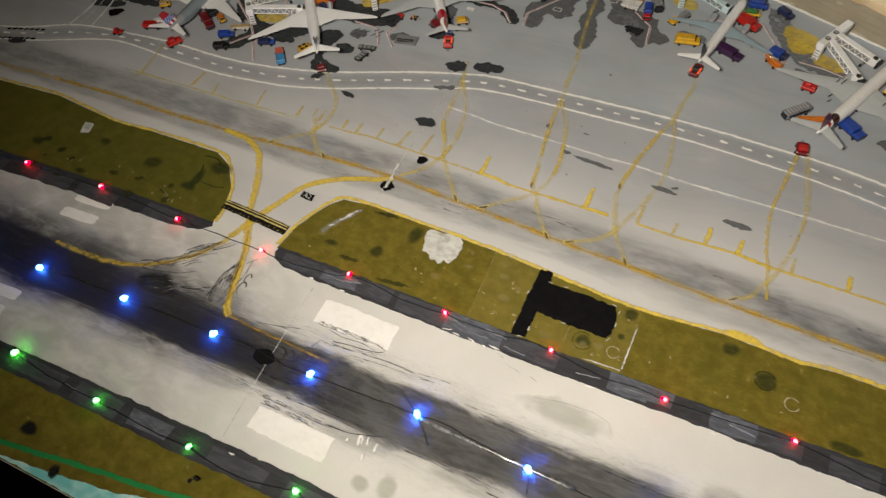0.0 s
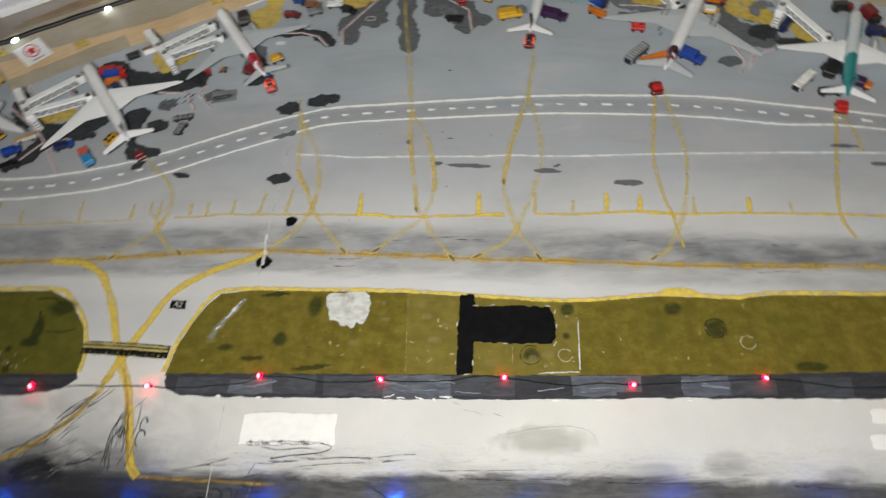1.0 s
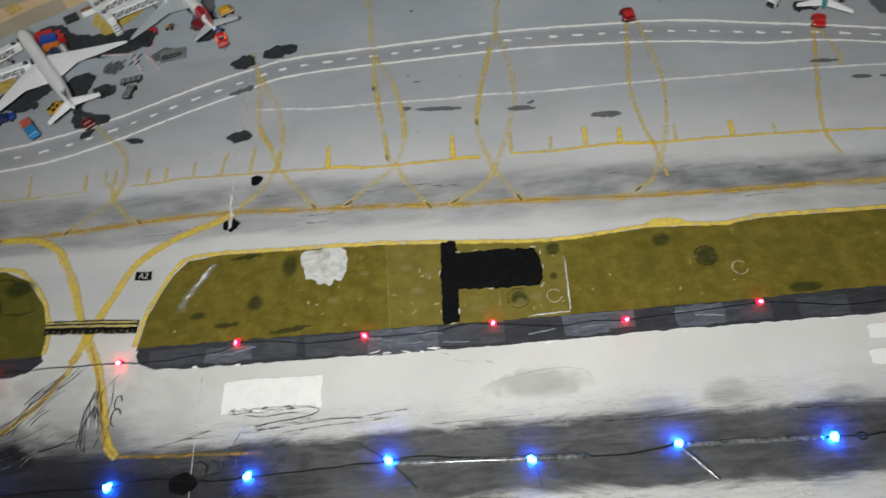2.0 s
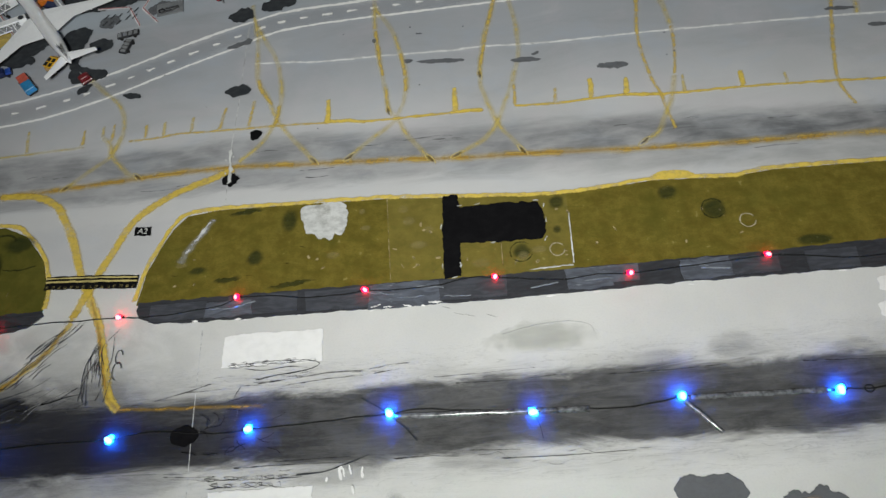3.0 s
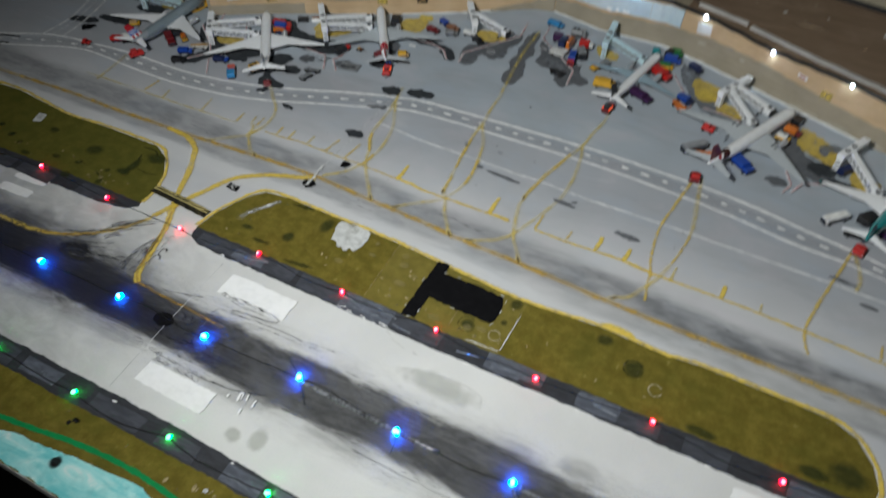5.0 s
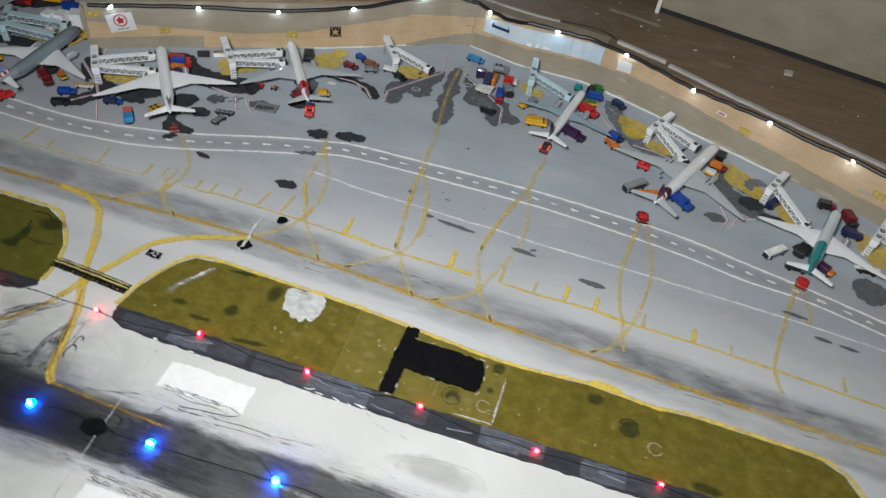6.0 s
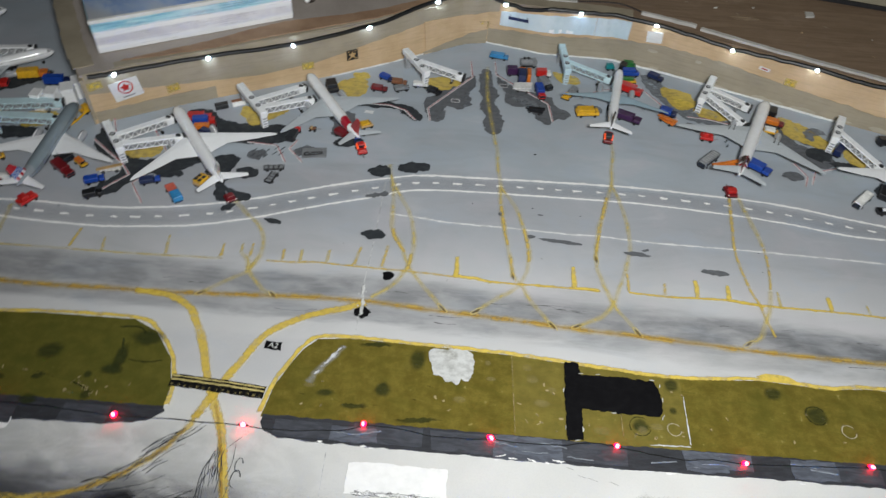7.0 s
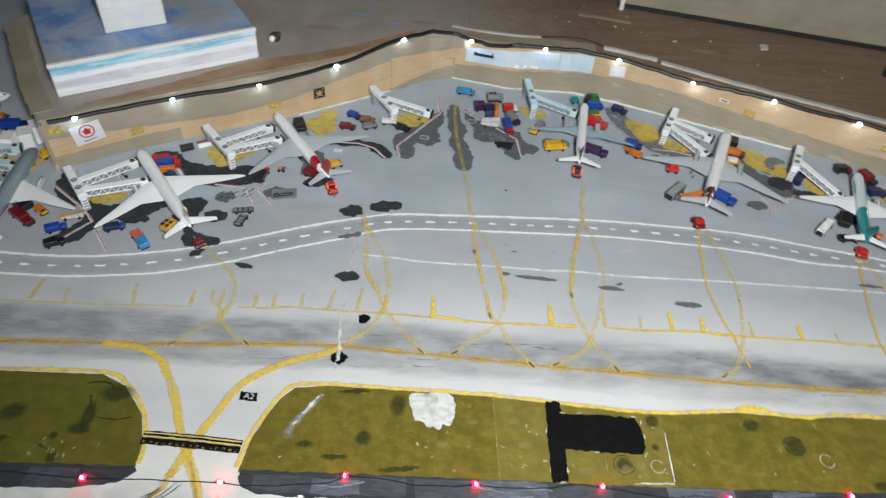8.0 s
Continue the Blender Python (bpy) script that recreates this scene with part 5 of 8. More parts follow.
for i in range(16):
    on_grass("moss_spot", oval(here.uniform(-0.43, -0.18), here.gauss(0.016, 0.012), here.uniform(0.004, 0.013), here.uniform(0.002, 0.007), here.uniform(-20, 40)), "moss_smudge", 1, 0.003, 240)
for i in range(14):
    on_grass("straw_fleck", oval(here.uniform(-0.42, -0.19), here.uniform(0.004, 0.03), here.uniform(0.0008, 0.003), here.uniform(0.0003, 0.0008), here.uniform(0, 180), 8), "straw_paint", 1, 0.0006, 400)
# painted water and green tape by the front edge
on_grass("painted_water", [(-0.2, -0.2665), (-0.15, -0.262), (-0.072, -0.2505), (-0.055, -0.2455), (-0.035, -0.244), (0.015, -0.2375), (0.065, -0.2325), (0.078, -0.2355), (0.1, -0.2395), (0.149, -0.247), (0.217, -0.251), (0.32, -0.254), (0.5, -0.255), (0.7, -0.2665), (0.2, -0.2672)], "water_paint", 1, 0.0012, 120, False)
flat("green_line", ribbon(B(), [(-0.2, -0.258), (-0.15, -0.251), (-0.108, -0.2445), (-0.079, -0.2405), (-0.046, -0.2365), (-0.018, -0.2315), (0.036, -0.2262), (0.082, -0.2270), (0.139, -0.231), (0.177, -0.2335), (0.214, -0.239), (0.241, -0.2415), (0.3, -0.246)], 0.0042, ZG + coat(2), 0.0010, 120), "green_tape", ground)

# ------------------------------------------------------------------ dark strips under the lights, with tape over the cables
here = random.Random(41)


def dark_strip(outline, x0, x1, yc):
    part("dark_strip", patch(B(), outline, 0.0013, 0.0012, 105.0, x0, False, 0.0013, 0.0012), "strip_paint", ground, "ragged dark grey painted strip")
    x_ = x0
    while x_ < x1:
        ln = here.uniform(0.035, 0.06)
        slope = 0.038 if x0 < -0.5 else 0.0
        cy = yc + (x_ + 0.2) * slope + here.uniform(-0.0012, 0.0012)
        w = here.uniform(0.0135, 0.0175)
        clear = here.random() < 0.55
        if x_ + ln < x1 + 0.01:
            bm = B()
            pts = [(x_, cy - w / 2), (x_ + ln, cy - w / 2 + here.uniform(-0.001, 0.001)), (x_ + ln + here.uniform(-0.002, 0.002), cy + w / 2), (x_ + here.uniform(-0.002, 0.002), cy + w / 2)]
            patch(bm, pts, 0.0016, 0.0002, 300.0, x_, False, 0.0003, 0.004)
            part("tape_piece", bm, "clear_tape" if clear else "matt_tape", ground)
        x_ += ln + here.uniform(0.0, 0.05)


dark_strip([(-0.0812, -0.004), (-0.0775, -0.0105), (-0.066, -0.0155), (-0.024, -0.0168), (0.102, -0.0172), (0.2, -0.0182), (0.33, -0.0162), (0.455, -0.0162), (0.56, -0.0155), (0.568, -0.005), (0.563, 0.0062), (0.458, 0.0042), (0.374, 0.0026), (0.2, 0.0016), (0.048, 0.003), (-0.0815, 0.003)], -0.07, 0.56, -0.0065)
dark_strip([(-0.9, -0.045), (-0.6, -0.034), (-0.42, -0.0265), (-0.308, -0.0195), (-0.2, -0.0152), (-0.17, -0.01), (-0.158, -0.0005), (-0.161, 0.003), (-0.3, 0.0018), (-0.42, -0.0035), (-0.9, -0.0205)], -0.62, -0.175, -0.0085)
dark_strip([(-0.9, -0.186), (-0.3, -0.186), (-0.19, -0.184), (-0.07, -0.1825), (0.045, -0.1815), (0.147, -0.184), (0.24, -0.1845), (0.302, -0.1872), (0.42, -0.189), (0.9, -0.19), (0.9, -0.2095), (0.5, -0.2085), (0.319, -0.207), (0.2, -0.204), (0.105, -0.202), (-0.05, -0.205), (-0.24, -0.206), (-0.9, -0.206)], -0.4, 0.6, -0.1945)

# white chips and scraps along the edges of the strips
here = random.Random(71)
for i in range(24):
    fx = here.uniform(-0.05, 0.55)
    fy = here.choice((-0.0178, -0.0178, -0.187, -0.185)) + here.uniform(-0.002, 0.0012)
    flat("white_chip", patch(B(), oval(fx, fy, here.uniform(0.0008, 0.005), here.uniform(0.0003, 0.0009), here.uniform(-12, 12), 8), 0.0013 + coat(1), 0.0006, 500.0, fx), "white_paint", ground)
for cx, cy in ((0.108, -0.0165), (0.118, -0.0178), (0.132, -0.0182), (0.152, -0.0172)):
    flat("white_chip", patch(B(), oval(cx, cy, 0.004, 0.0005, here.uniform(-14, 14), 10), 0.0017 + coat(1), 0.0012, 420.0, cx), "white_paint", ground)

# stand number plate and outlined boxes on the stands
spot("stand_plate", [(-0.0575, 0.4135), (-0.0468, 0.4125), (-0.0472, 0.4062), (-0.058, 0.4072)], "thin_white", 7, 0.0003, smooth=False)
num = bpy.data.curves.new("stand_number", "FONT")
num.body, num.size, num.align_x = "12", 0.0062, "CENTER"
num.materials.append(M("dark_grey_paint"))
stand_number = new("stand_number", num)
stand_number.parent = ground
stand_number.matrix_basis = pose(-0.0524, 0.4078, ZP * 8.5, 0, 0, -5)
for cx, cy in ((0.049, 0.447), (0.1086, 0.4876)):
    ring = [(cx - 0.005, cy - 0.003), (cx + 0.005, cy - 0.0034), (cx + 0.0052, cy + 0.003), (cx - 0.0048, cy + 0.0034)]
    stroke("outlined_box", ring + ring[:1], 0.0010, "thin_white", 6, 0.0003, smooth=False)
    stroke("box_bar", [(cx - 0.002, cy), (cx + 0.002, cy)], 0.0016, "pink_paint", 6, 0.0003, smooth=False)

# pale chips round the black shape
for fx, fy, a_ in ((0.176, 0.0645, 0), (0.19, 0.0648, 8), (0.2365, 0.0632, -10), (0.2418, 0.058, 80), (0.2424, 0.045, 85), (0.2405, 0.0285, 60), (0.1605, 0.047, 85), (0.1602, 0.012, 90), (0.174, 0.012, 90), (0.169, 0.0018, 0), (0.2, 0.0288, 0)):
    on_grass("white_chip", oval(fx, fy, 0.0024, 0.0005, a_, 8), "chalk_white", 3, 0.0007, 500)
on_grass("white_chip", [(0.225, 0.0026), (0.243, 0.0030), (0.252, 0.0036), (0.2585, 0.0034), (0.2585, 0.0044), (0.24, 0.0041)], "chalk_white", 3, 0.0006, 400)

# scratches and worn patches on the greener grass card
for pts, w in (([(-0.2229, 0.074), (-0.2056, 0.0757), (-0.1971, 0.0696)], 0.0022), ([(-0.2148, 0.0634), (-0.2115, 0.054), (-0.2105, 0.0458)], 0.0016), ([(-0.2032, 0.0423), (-0.1871, 0.0409), (-0.1749, 0.0442)], 0.0016), ([(-0.271, 0.0237), (-0.2552, 0.0206)], 0.0014), ([(-0.24, 0.018), (-0.226, 0.012)], 0.0014)):
    flat("dark_scratch", ribbon(B(), pts, w, ZG + coat(2), 0.0011, 300), "moss_paint", ground)
here = random.Random(83)
for i in range(16):
    sx, sy = -0.233 + here.uniform(-0.012, 0.014), here.uniform(0.004, 0.016)
    a_ = here.uniform(0, math.pi)
    flat("pale_scratch", ribbon(B(), [(sx, sy), (sx + 0.006 * math.cos(a_), sy + 0.006 * math.sin(a_))], 0.0006, ZG + coat(2), 0.0004, 300), "straw_paint", ground)
for i in range(10):
    sx, sy = here.uniform(-0.07, 0.11), here.uniform(0.008, 0.072)
    flat("dark_scratch", ribbon(B(), [(sx, sy), (sx + here.uniform(0.002, 0.007), sy + here.uniform(-0.001, 0.001))], here.uniform(0.0005, 0.0011), ZG + coat(1), 0.0005, 300), "moss_paint", ground)

# pale and dark scribbles over the rubber beside the seam
here = random.Random(97)
for i in range(30):
    sx, sy = here.choice((here.uniform(-0.014, 0.010), here.uniform(-0.05, 0.05))), here.uniform(-0.126, -0.078)
    a_ = here.uniform(-0.9, 0.9) if i % 3 else here.uniform(0, math.pi)
    run = [(sx, sy)]
    for k in range(3):
        a_ += here.uniform(-0.7, 0.7)
        run.append((run[-1][0] + 0.004 * math.cos(a_), run[-1][1] + 0.0026 * math.sin(a_)))
    stroke("pale_scribble" if i % 3 == 0 else "dark_scribble", run, 0.00035, "stain_line" if i % 3 == 0 else "black_paint", 5, 0.0002)
for i in range(20):
    sx, sy = here.uniform(-0.02, 0.5), here.choice((-0.075, -0.131)) + here.gauss(0, 0.005)
    ln = here.uniform(0.008, 0.03)
    stroke("dark_scribble", [(sx, sy), (sx + ln * 0.4, sy + here.uniform(-0.0015, 0.0015)), (sx + ln * 0.7, sy + here.uniform(-0.002, 0.002)), (sx + ln, sy + here.uniform(-0.003, 0.003))], here.uniform(0.00025, 0.0005), "rubber_mark", 5, 0.0003, taper=0.7)
for fx, fy in ((0.158, -0.021), (0.166, -0.0265), (0.1745, -0.0285), (0.19, -0.03)):
    stroke("grey_scratch", [(fx, fy), (fx + 0.008, fy - 0.0025)], 0.0006, "stain_line", 4, 0.0003, taper=0.6)

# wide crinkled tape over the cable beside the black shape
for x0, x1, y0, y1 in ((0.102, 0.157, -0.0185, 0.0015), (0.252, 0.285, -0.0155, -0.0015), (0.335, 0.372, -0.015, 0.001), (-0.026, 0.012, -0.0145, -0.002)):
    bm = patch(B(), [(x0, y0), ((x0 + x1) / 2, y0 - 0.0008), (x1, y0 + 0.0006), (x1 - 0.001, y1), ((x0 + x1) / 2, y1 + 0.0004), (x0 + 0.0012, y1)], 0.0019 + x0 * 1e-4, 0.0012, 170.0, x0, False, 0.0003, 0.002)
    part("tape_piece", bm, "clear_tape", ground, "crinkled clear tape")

# glossy creases standing up in the clear tape
here = random.Random(67)
for cx, cy in ((0.112, -0.006), (0.135, -0.011), (0.15, -0.004), (0.262, -0.006), (0.275, -0.009), (0.345, -0.004), (0.36, -0.008), (-0.012, -0.008), (0.004, -0.006), (0.17, -0.013), (0.235, -0.010), (0.305, -0.195), (0.318, -0.199), (0.13, -0.196), (0.215, -0.192), (-0.165, -0.195)):
    run, a_ = [], here.uniform(-0.15, 0.25)
    for k in range(7):
        run.append((cx + (k - 3) * 0.0034, cy + (k - 3) * 0.0034 * a_ + here.uniform(-0.0006, 0.0006), 0.0020 + here.uniform(0, 0.0002)))
    part("tape_crease", tube(B(), run, here.uniform(0.0003, 0.0006), 6), "glossy_tape", ground)

# ------------------------------------------------------------------ strings of lights
def bulb(parent, x, y, z, mat, r=0.0022):
    """A small lamp moulded into clear drop-shaped plastic, each a little different."""
    rnd = random.Random(int(x * 1e4) + 7)
    shape = Matrix.Rotation(rnd.uniform(0, math.pi), 4, "Z") @ Matrix.Diagonal((rnd.uniform(1.0, 1.35), rnd.uniform(0.75, 1.0), 0.85, 1))
    bm = B()
    bmesh.ops.create_uvsphere(bm, u_segments=12, v_segments=8, radius=r, matrix=Matrix.Translation((x, y, z)) @ shape)
    ob = part("bulb", bm, mat, parent, smooth=True)
    tip = mat.replace("bulb", "tip")
    if tip in MATS:
        bm = B()
        k = 0.72 if mat == "red_bulb" else 0.92
        bmesh.ops.create_icosphere(bm, subdivisions=2, radius=r * k, matrix=Matrix.Translation((x + rnd.uniform(-0.2, 0.2) * r, y - 0.22 * r, z + 0.42 * r)) @ Matrix.Rotation(rnd.uniform(0, math.pi), 4, "Z") @ Matrix.Diagonal((rnd.uniform(1.0, 1.3), rnd.uniform(0.75, 1.0), 1.0, 1)))
        part("glowing_tip", bm, tip, ob, smooth=True)
    bm = B()
    tube(bm, [(x - 1.6 * r, y, z - 0.0004), (x + 1.6 * r, y, z - 0.0004)], 0.0008, 6)
    part("bulb_collar", bm, "black_cable", ob)
    return ob


def light_string(label, spots, mat, z, extra=(), bare=(), sag=0.0012, seed=1):
    root = tagged(new("light_string"), label, "string lights")
    rnd = random.Random(seed)
    run = []
    pts = sorted(list(spots) + list(extra))
    for (x0, y0), (x1, y1) in zip(pts, pts[1:]):
        n = max(3, int(math.hypot(x1 - x0, y1 - y0) / 0.006))
        a = rnd.uniform(-1, 1)
        for i in range(n):
            f = i / n
            w = math.sin(math.pi * f)
            run.append((x0 + (x1 - x0) * f, y0 + (y1 - y0) * f + w * (a * 0.0025 + 0.0012 * noise.noise(Vector((x0 * 40 + f * 5, seed, 0)))), z + 0.0002 * w))
    run.append((pts[-1][0], pts[-1][1], z))
    part("cable", tube(B(), run, 0.00044, 6), "black_cable", root, "thin black cable")
    for x, y in spots:
        bulb(root, x, y, z + 0.0018, mat, 0.0028 if mat == "blue_bulb" else 0.0024)
    return root


RED = [(-0.60, -0.018), (-0.499, -0.014), (-0.398, -0.0095), (-0.297, -0.005), (-0.194, -0.0095), (-0.093, -0.009), (0.0, 0.0), (0.1, -0.003), (0.199, -0.001), (0.298, -0.007), (0.398, -0.0012), (0.5, -0.0055), (0.598, -0.004), (0.70, -0.006)]
BLUE = [(-0.585, -0.118), (-0.485, -0.114), (-0.385, -0.112), (-0.285, -0.11), (-0.184, -0.105), (-0.083, -0.103), (0.018, -0.102), (0.118, -0.098), (0.217, -0.104), (0.317, -0.1), (0.419, -0.103), (0.505, -0.1), (0.605, -0.112), (0.70, -0.115)]
GREEN = [(-0.54, -0.195), (-0.44, -0.194), (-0.338, -0.192), (-0.238, -0.19), (-0.138, -0.196), (-0.04, -0.197), (0.059, -0.192), (0.157, -0.193), (0.258, -0.193), (0.359, -0.2), (0.46, -0.187), (0.56, -0.195)]
light_string("string of glowing red lights taped along the grass strip", RED, "red_bulb", 0.0026, ((-0.03, -0.007), (0.05, -0.0045), (0.16, -0.003), (0.25, -0.0075), (0.45, -0.008)), seed=3)
light_string("string of glowing blue lights along the runway middle", BLUE, "blue_bulb", 0.0012, ((-0.04, -0.1), (0.16, -0.0985), (0.26, -0.1045), (0.37, -0.1005), (0.438, -0.1035), (0.55, -0.106)), seed=5)
light_string("string of glowing green lights along the runway edge", GREEN, "green_bulb", 0.0026, ((-0.09, -0.198), (0.02, -0.2), (0.11, -0.196), (0.21, -0.197), (0.31, -0.197)), seed=7)

# clear glue smoothed over the blue cable
for gx0, gy0, gx1, gy1, gr in ((0.122, -0.1, 0.255, -0.104, 0.0021), (0.319, -0.103, 0.339, -0.1255, 0.0016), (0.323, -0.1008, 0.413, -0.1024, 0.0019)):
    bm = B()
    pts = [(gx0 + (gx1 - gx0) * i / 24, gy0 + (gy1 - gy0) * i / 24 + 0.0006 * noise.noise(Vector((i * 0.4, 3.0, 0))), 0.35 * gr) for i in range(25)]
    tube(bm, pts, gr, 10)
    tagged(part("glue_bead", bm, "dried_glue", smooth=True), "clear dried glue bead over the blue cable", "glue")

# loop in the blue cable beside one bulb
loop_bm = B()
tube(loop_bm, [(0.438 + 0.003 * math.cos(a * 0.6), -0.1035 + 0.0025 * math.sin(a * 0.6), 0.0016) for a in range(11)], 0.0005, 6)
tagged(part("cable_loop", loop_bm, "black_cable"), "small loop of black cable on the runway", "cable")

# ------------------------------------------------------------------ terminal building
WALL_BASE = [(-0.357, 0.350), (-0.279, 0.397), (-0.19, 0.444), (-0.1, 0.490), (-0.028, 0.534), (0.053, 0.588), (0.084, 0.596), (0.16, 0.577), (0.25, 0.576), (0.31, 0.557), (0.40, 0.521), (0.50, 0.480), (0.575, 0.452), (0.62, 0.43), (0.80, 0.345), (1.0, 0.245)]
LEAN = 0.006
WALL_H = 0.057


def on_wall(x, z, out=0.0):
    """The point of the terminal's front at that x and height, out metres in front of it."""
    for (x0, y0), (x1, y1) in zip(WALL_BASE, WALL_BASE[1:]):
        if x0 <= x <= x1:
            f = (x - x0) / (x1 - x0)
            d = Vector((x1 - x0, y1 - y0, 0)).normalized()
            nrm = Vector((d.y, -d.x, 0))
            p = Vector((x, y0 + (y1 - y0) * f, 0))
            return p - nrm * (LEAN * z / WALL_H) + nrm * out + Vector((0, 0, z)), d, nrm


def wall_sheet(bm, xs, z0, z1, out0, out1, wob=0.0, seed=0.0):
    """A slab that follows the wall between the first and last of xs."""
    rings = []
    for x in xs:
        lo = (z0(x) if callable(z0) else z0) + wob * noise.noise(Vector((x * 90, seed, 0)))
        hi = (z1(x) if callable(z1) else z1) + wob * noise.noise(Vector((x * 90, seed + 5, 0)))
        rings.append([bm.verts.new(on_wall(x, z, o)[0]) for z, o in ((lo, out0), (hi, out0), (hi, out1), (lo, out1))])
    for a, b in zip(rings, rings[1:]):
        for k in range(4):
            bm.faces.new((a[k], b[k], b[(k + 1) % 4], a[(k + 1) % 4]))
    bm.faces.new(rings[0])
    bm.faces.new(rings[-1][::-1])
    return bm


def profile(*knots):
    """A height that follows the knots (x, z)."""
    def height(x):
        for (x0, z0), (x1, z1) in zip(knots, knots[1:]):
            if x <= x1:
                return z0 + (z1 - z0) * max(0.0, x - x0) / (x1 - x0)
        return knots[-1][1]
    return height


def steps(a, b, n):
    return [a + (b - a) * i / n for i in range(n + 1)]


terminal_wall = tagged(part("terminal_wall", wall_sheet(B(), sorted(steps(-0.3565, 0.995, 90) + [q[0] for q in WALL_BASE[1:-1]]), 0.0, WALL_H, -0.004, 0.0), "tan_cardboard"),
                       "tan cardboard terminal wall with painted bands", "wall", kind="structure")
part("painted_band", wall_sheet(B(), steps(-0.354, 0.097, 70), profile((-0.354, 0.037), (-0.274, 0.027), (-0.19, 0.019), (-0.1275, 0.022), (-0.062, 0.033), (0.007, 0.043), (0.066, 0.039), (0.097, 0.046)), 0.0602, 0.0003, 0.0009, 0.0012, 3.0), "grey_beige_paint", terminal_wall, "dull grey beige paint band")
part("painted_band", wall_sheet(B(), steps(-0.354, -0.237, 20), 0.0005, profile((-0.354, 0.0145), (-0.237, 0.0155)), 0.0003, 0.0009, 0.0018, 2.0), "grey_beige_paint", terminal_wall)
part("painted_band", wall_sheet(B(), steps(0.0, 0.0845, 20), 0.0005, profile((0.0, 0.004), (0.05, 0.012), (0.085, 0.02)), 0.0021, 0.0026, 0.002, 1.0), "grey_beige_paint", terminal_wall)
part("painted_band", wall_sheet(B(), steps(0.085, 0.99, 110), 0.0005, profile((0.085, 0.02), (0.12, 0.024), (0.235, 0.028), (0.308, 0.035), (0.378, 0.0355), (0.447, 0.029), (0.51, 0.025), (0.567, 0.02), (0.99, 0.02)), 0.0003, 0.0009, 0.0026, 9.0), "grey_beige_paint", terminal_wall)
part("overlapping_panel", wall_sheet(B(), steps(0.003, 0.0838, 14), 0.0002, profile((0.003, 0.044), (0.066, 0.040), (0.0838, 0.043)), 0.0010, 0.0020, 0.0008, 4.0), "tan_cardboard", terminal_wall, "tan cardboard sheet overlapping the wall")
part("top_lip", wall_sheet(B(), steps(-0.045, 0.105, 30), 0.0571, profile((-0.045, 0.0585), (0.0, 0.066), (0.05, 0.0675), (0.085, 0.064), (0.105, 0.0585)), -0.0035, -0.0005, 0.001, 5.0), "grey_beige_paint", terminal_wall, "raised cardboard lip at the corner")
part("white_foot", wall_sheet(B(), steps(0.245, 0.53, 40), 0.0, 0.0022, 0.001, 0.0022, 0.0014, 4.0), "white_card", terminal_wall, "chipped white edge along the wall foot")
part("white_foot", wall_sheet(B(), steps(-0.11, 0.245, 40), 0.0, 0.0016, 0.001, 0.0018, 0.0014, 6.0), "white_card", terminal_wall)

here = random.Random(29)
for i in range(15):
    cx, cz = here.uniform(0.22, 0.62), here.choice((here.uniform(0.022, 0.034), 0.003, 0.004))
    w, h = here.uniform(0.003, 0.012), here.uniform(0.0010, 0.0030)
    low_edge = lambda q: cz - h * max(0.0, 1 - ((q - cx) / w) ** 2)
    top_edge = lambda q: cz + 0.0003 + h * max(0.0, 1 - ((q - cx) / w) ** 2) ** 0.5
    part("pale_scuff", wall_sheet(B(), steps(cx - w, cx + w, 14), low_edge, top_edge, 0.0009, 0.0011 + i * 2e-5, 0.0006, i * 1.7), "pale_scuff_paint", terminal_wall)

# side of the building at its open end
bm = B()
a_, b_ = Vector((-0.358, 0.350, 0)), Vector((-0.482, 0.55, 0))
d_ = (b_ - a_).normalized()
n_ = Vector((d_.y, -d_.x, 0)) * 0.004
vs = [bm.verts.new((*(p + o).xy, z)) for z in (0.0, WALL_H) for p, o in ((a_, n_ * 0), (b_, n_ * 0), (b_, n_), (a_, n_))]
for q in ((3, 2, 1, 0), (4, 5, 6, 7), (0, 1, 5, 4), (1, 2, 6, 5), (2, 3, 7, 6), (3, 0, 4, 7)):
    bm.faces.new([vs[i] for i in q])
tagged(part("wall_west", bm, "grey_beige_paint"), "grey beige cardboard side wall of the terminal", "wall", kind="structure")

# roof deck: grey card over the wing beside the open end, brown board beyond
bm = B()
edge = [on_wall(x, WALL_H, -0.0005)[0] for x in [-0.3565] + [q[0] for q in WALL_BASE[1:7]] + [0.10]]
back = [Vector((0.12, 0.95, 0)), Vector((-0.42, 0.95, 0)), Vector((-0.462, 0.60, 0)), Vector((-0.482, 0.55, 0))]
ring = [p.xy for p in edge] + [p.xy for p in back]
t_ = [bm.verts.new((*p, WALL_H + 0.003)) for p in ring]
l_ = [bm.verts.new((*p, WALL_H)) for p in ring]
bm.faces.new(t_)
bm.faces.new(l_[::-1])
for i in range(len(ring)):
    bm.faces.new((t_[i], t_[(i + 1) % len(ring)], l_[(i + 1) % len(ring)], l_[i]))
roof = tagged(part("terminal_roof", bm, "washed_deck"), "grey cardboard terminal roof", "roof", kind="structure")
bm = B()
edge = [on_wall(x, WALL_H, -0.0005)[0] for x in [0.1002] + [q[0] for q in WALL_BASE[7:-1]] + [0.99]]
ring = [p.xy for p in edge] + [Vector((1.28, 0.4)), Vector((1.28, 0.945)), Vector((0.1202, 0.95))]
t_ = [bm.verts.new((*p, WALL_H + 0.003)) for p in ring]
l_ = [bm.verts.new((*p, WALL_H)) for p in ring]
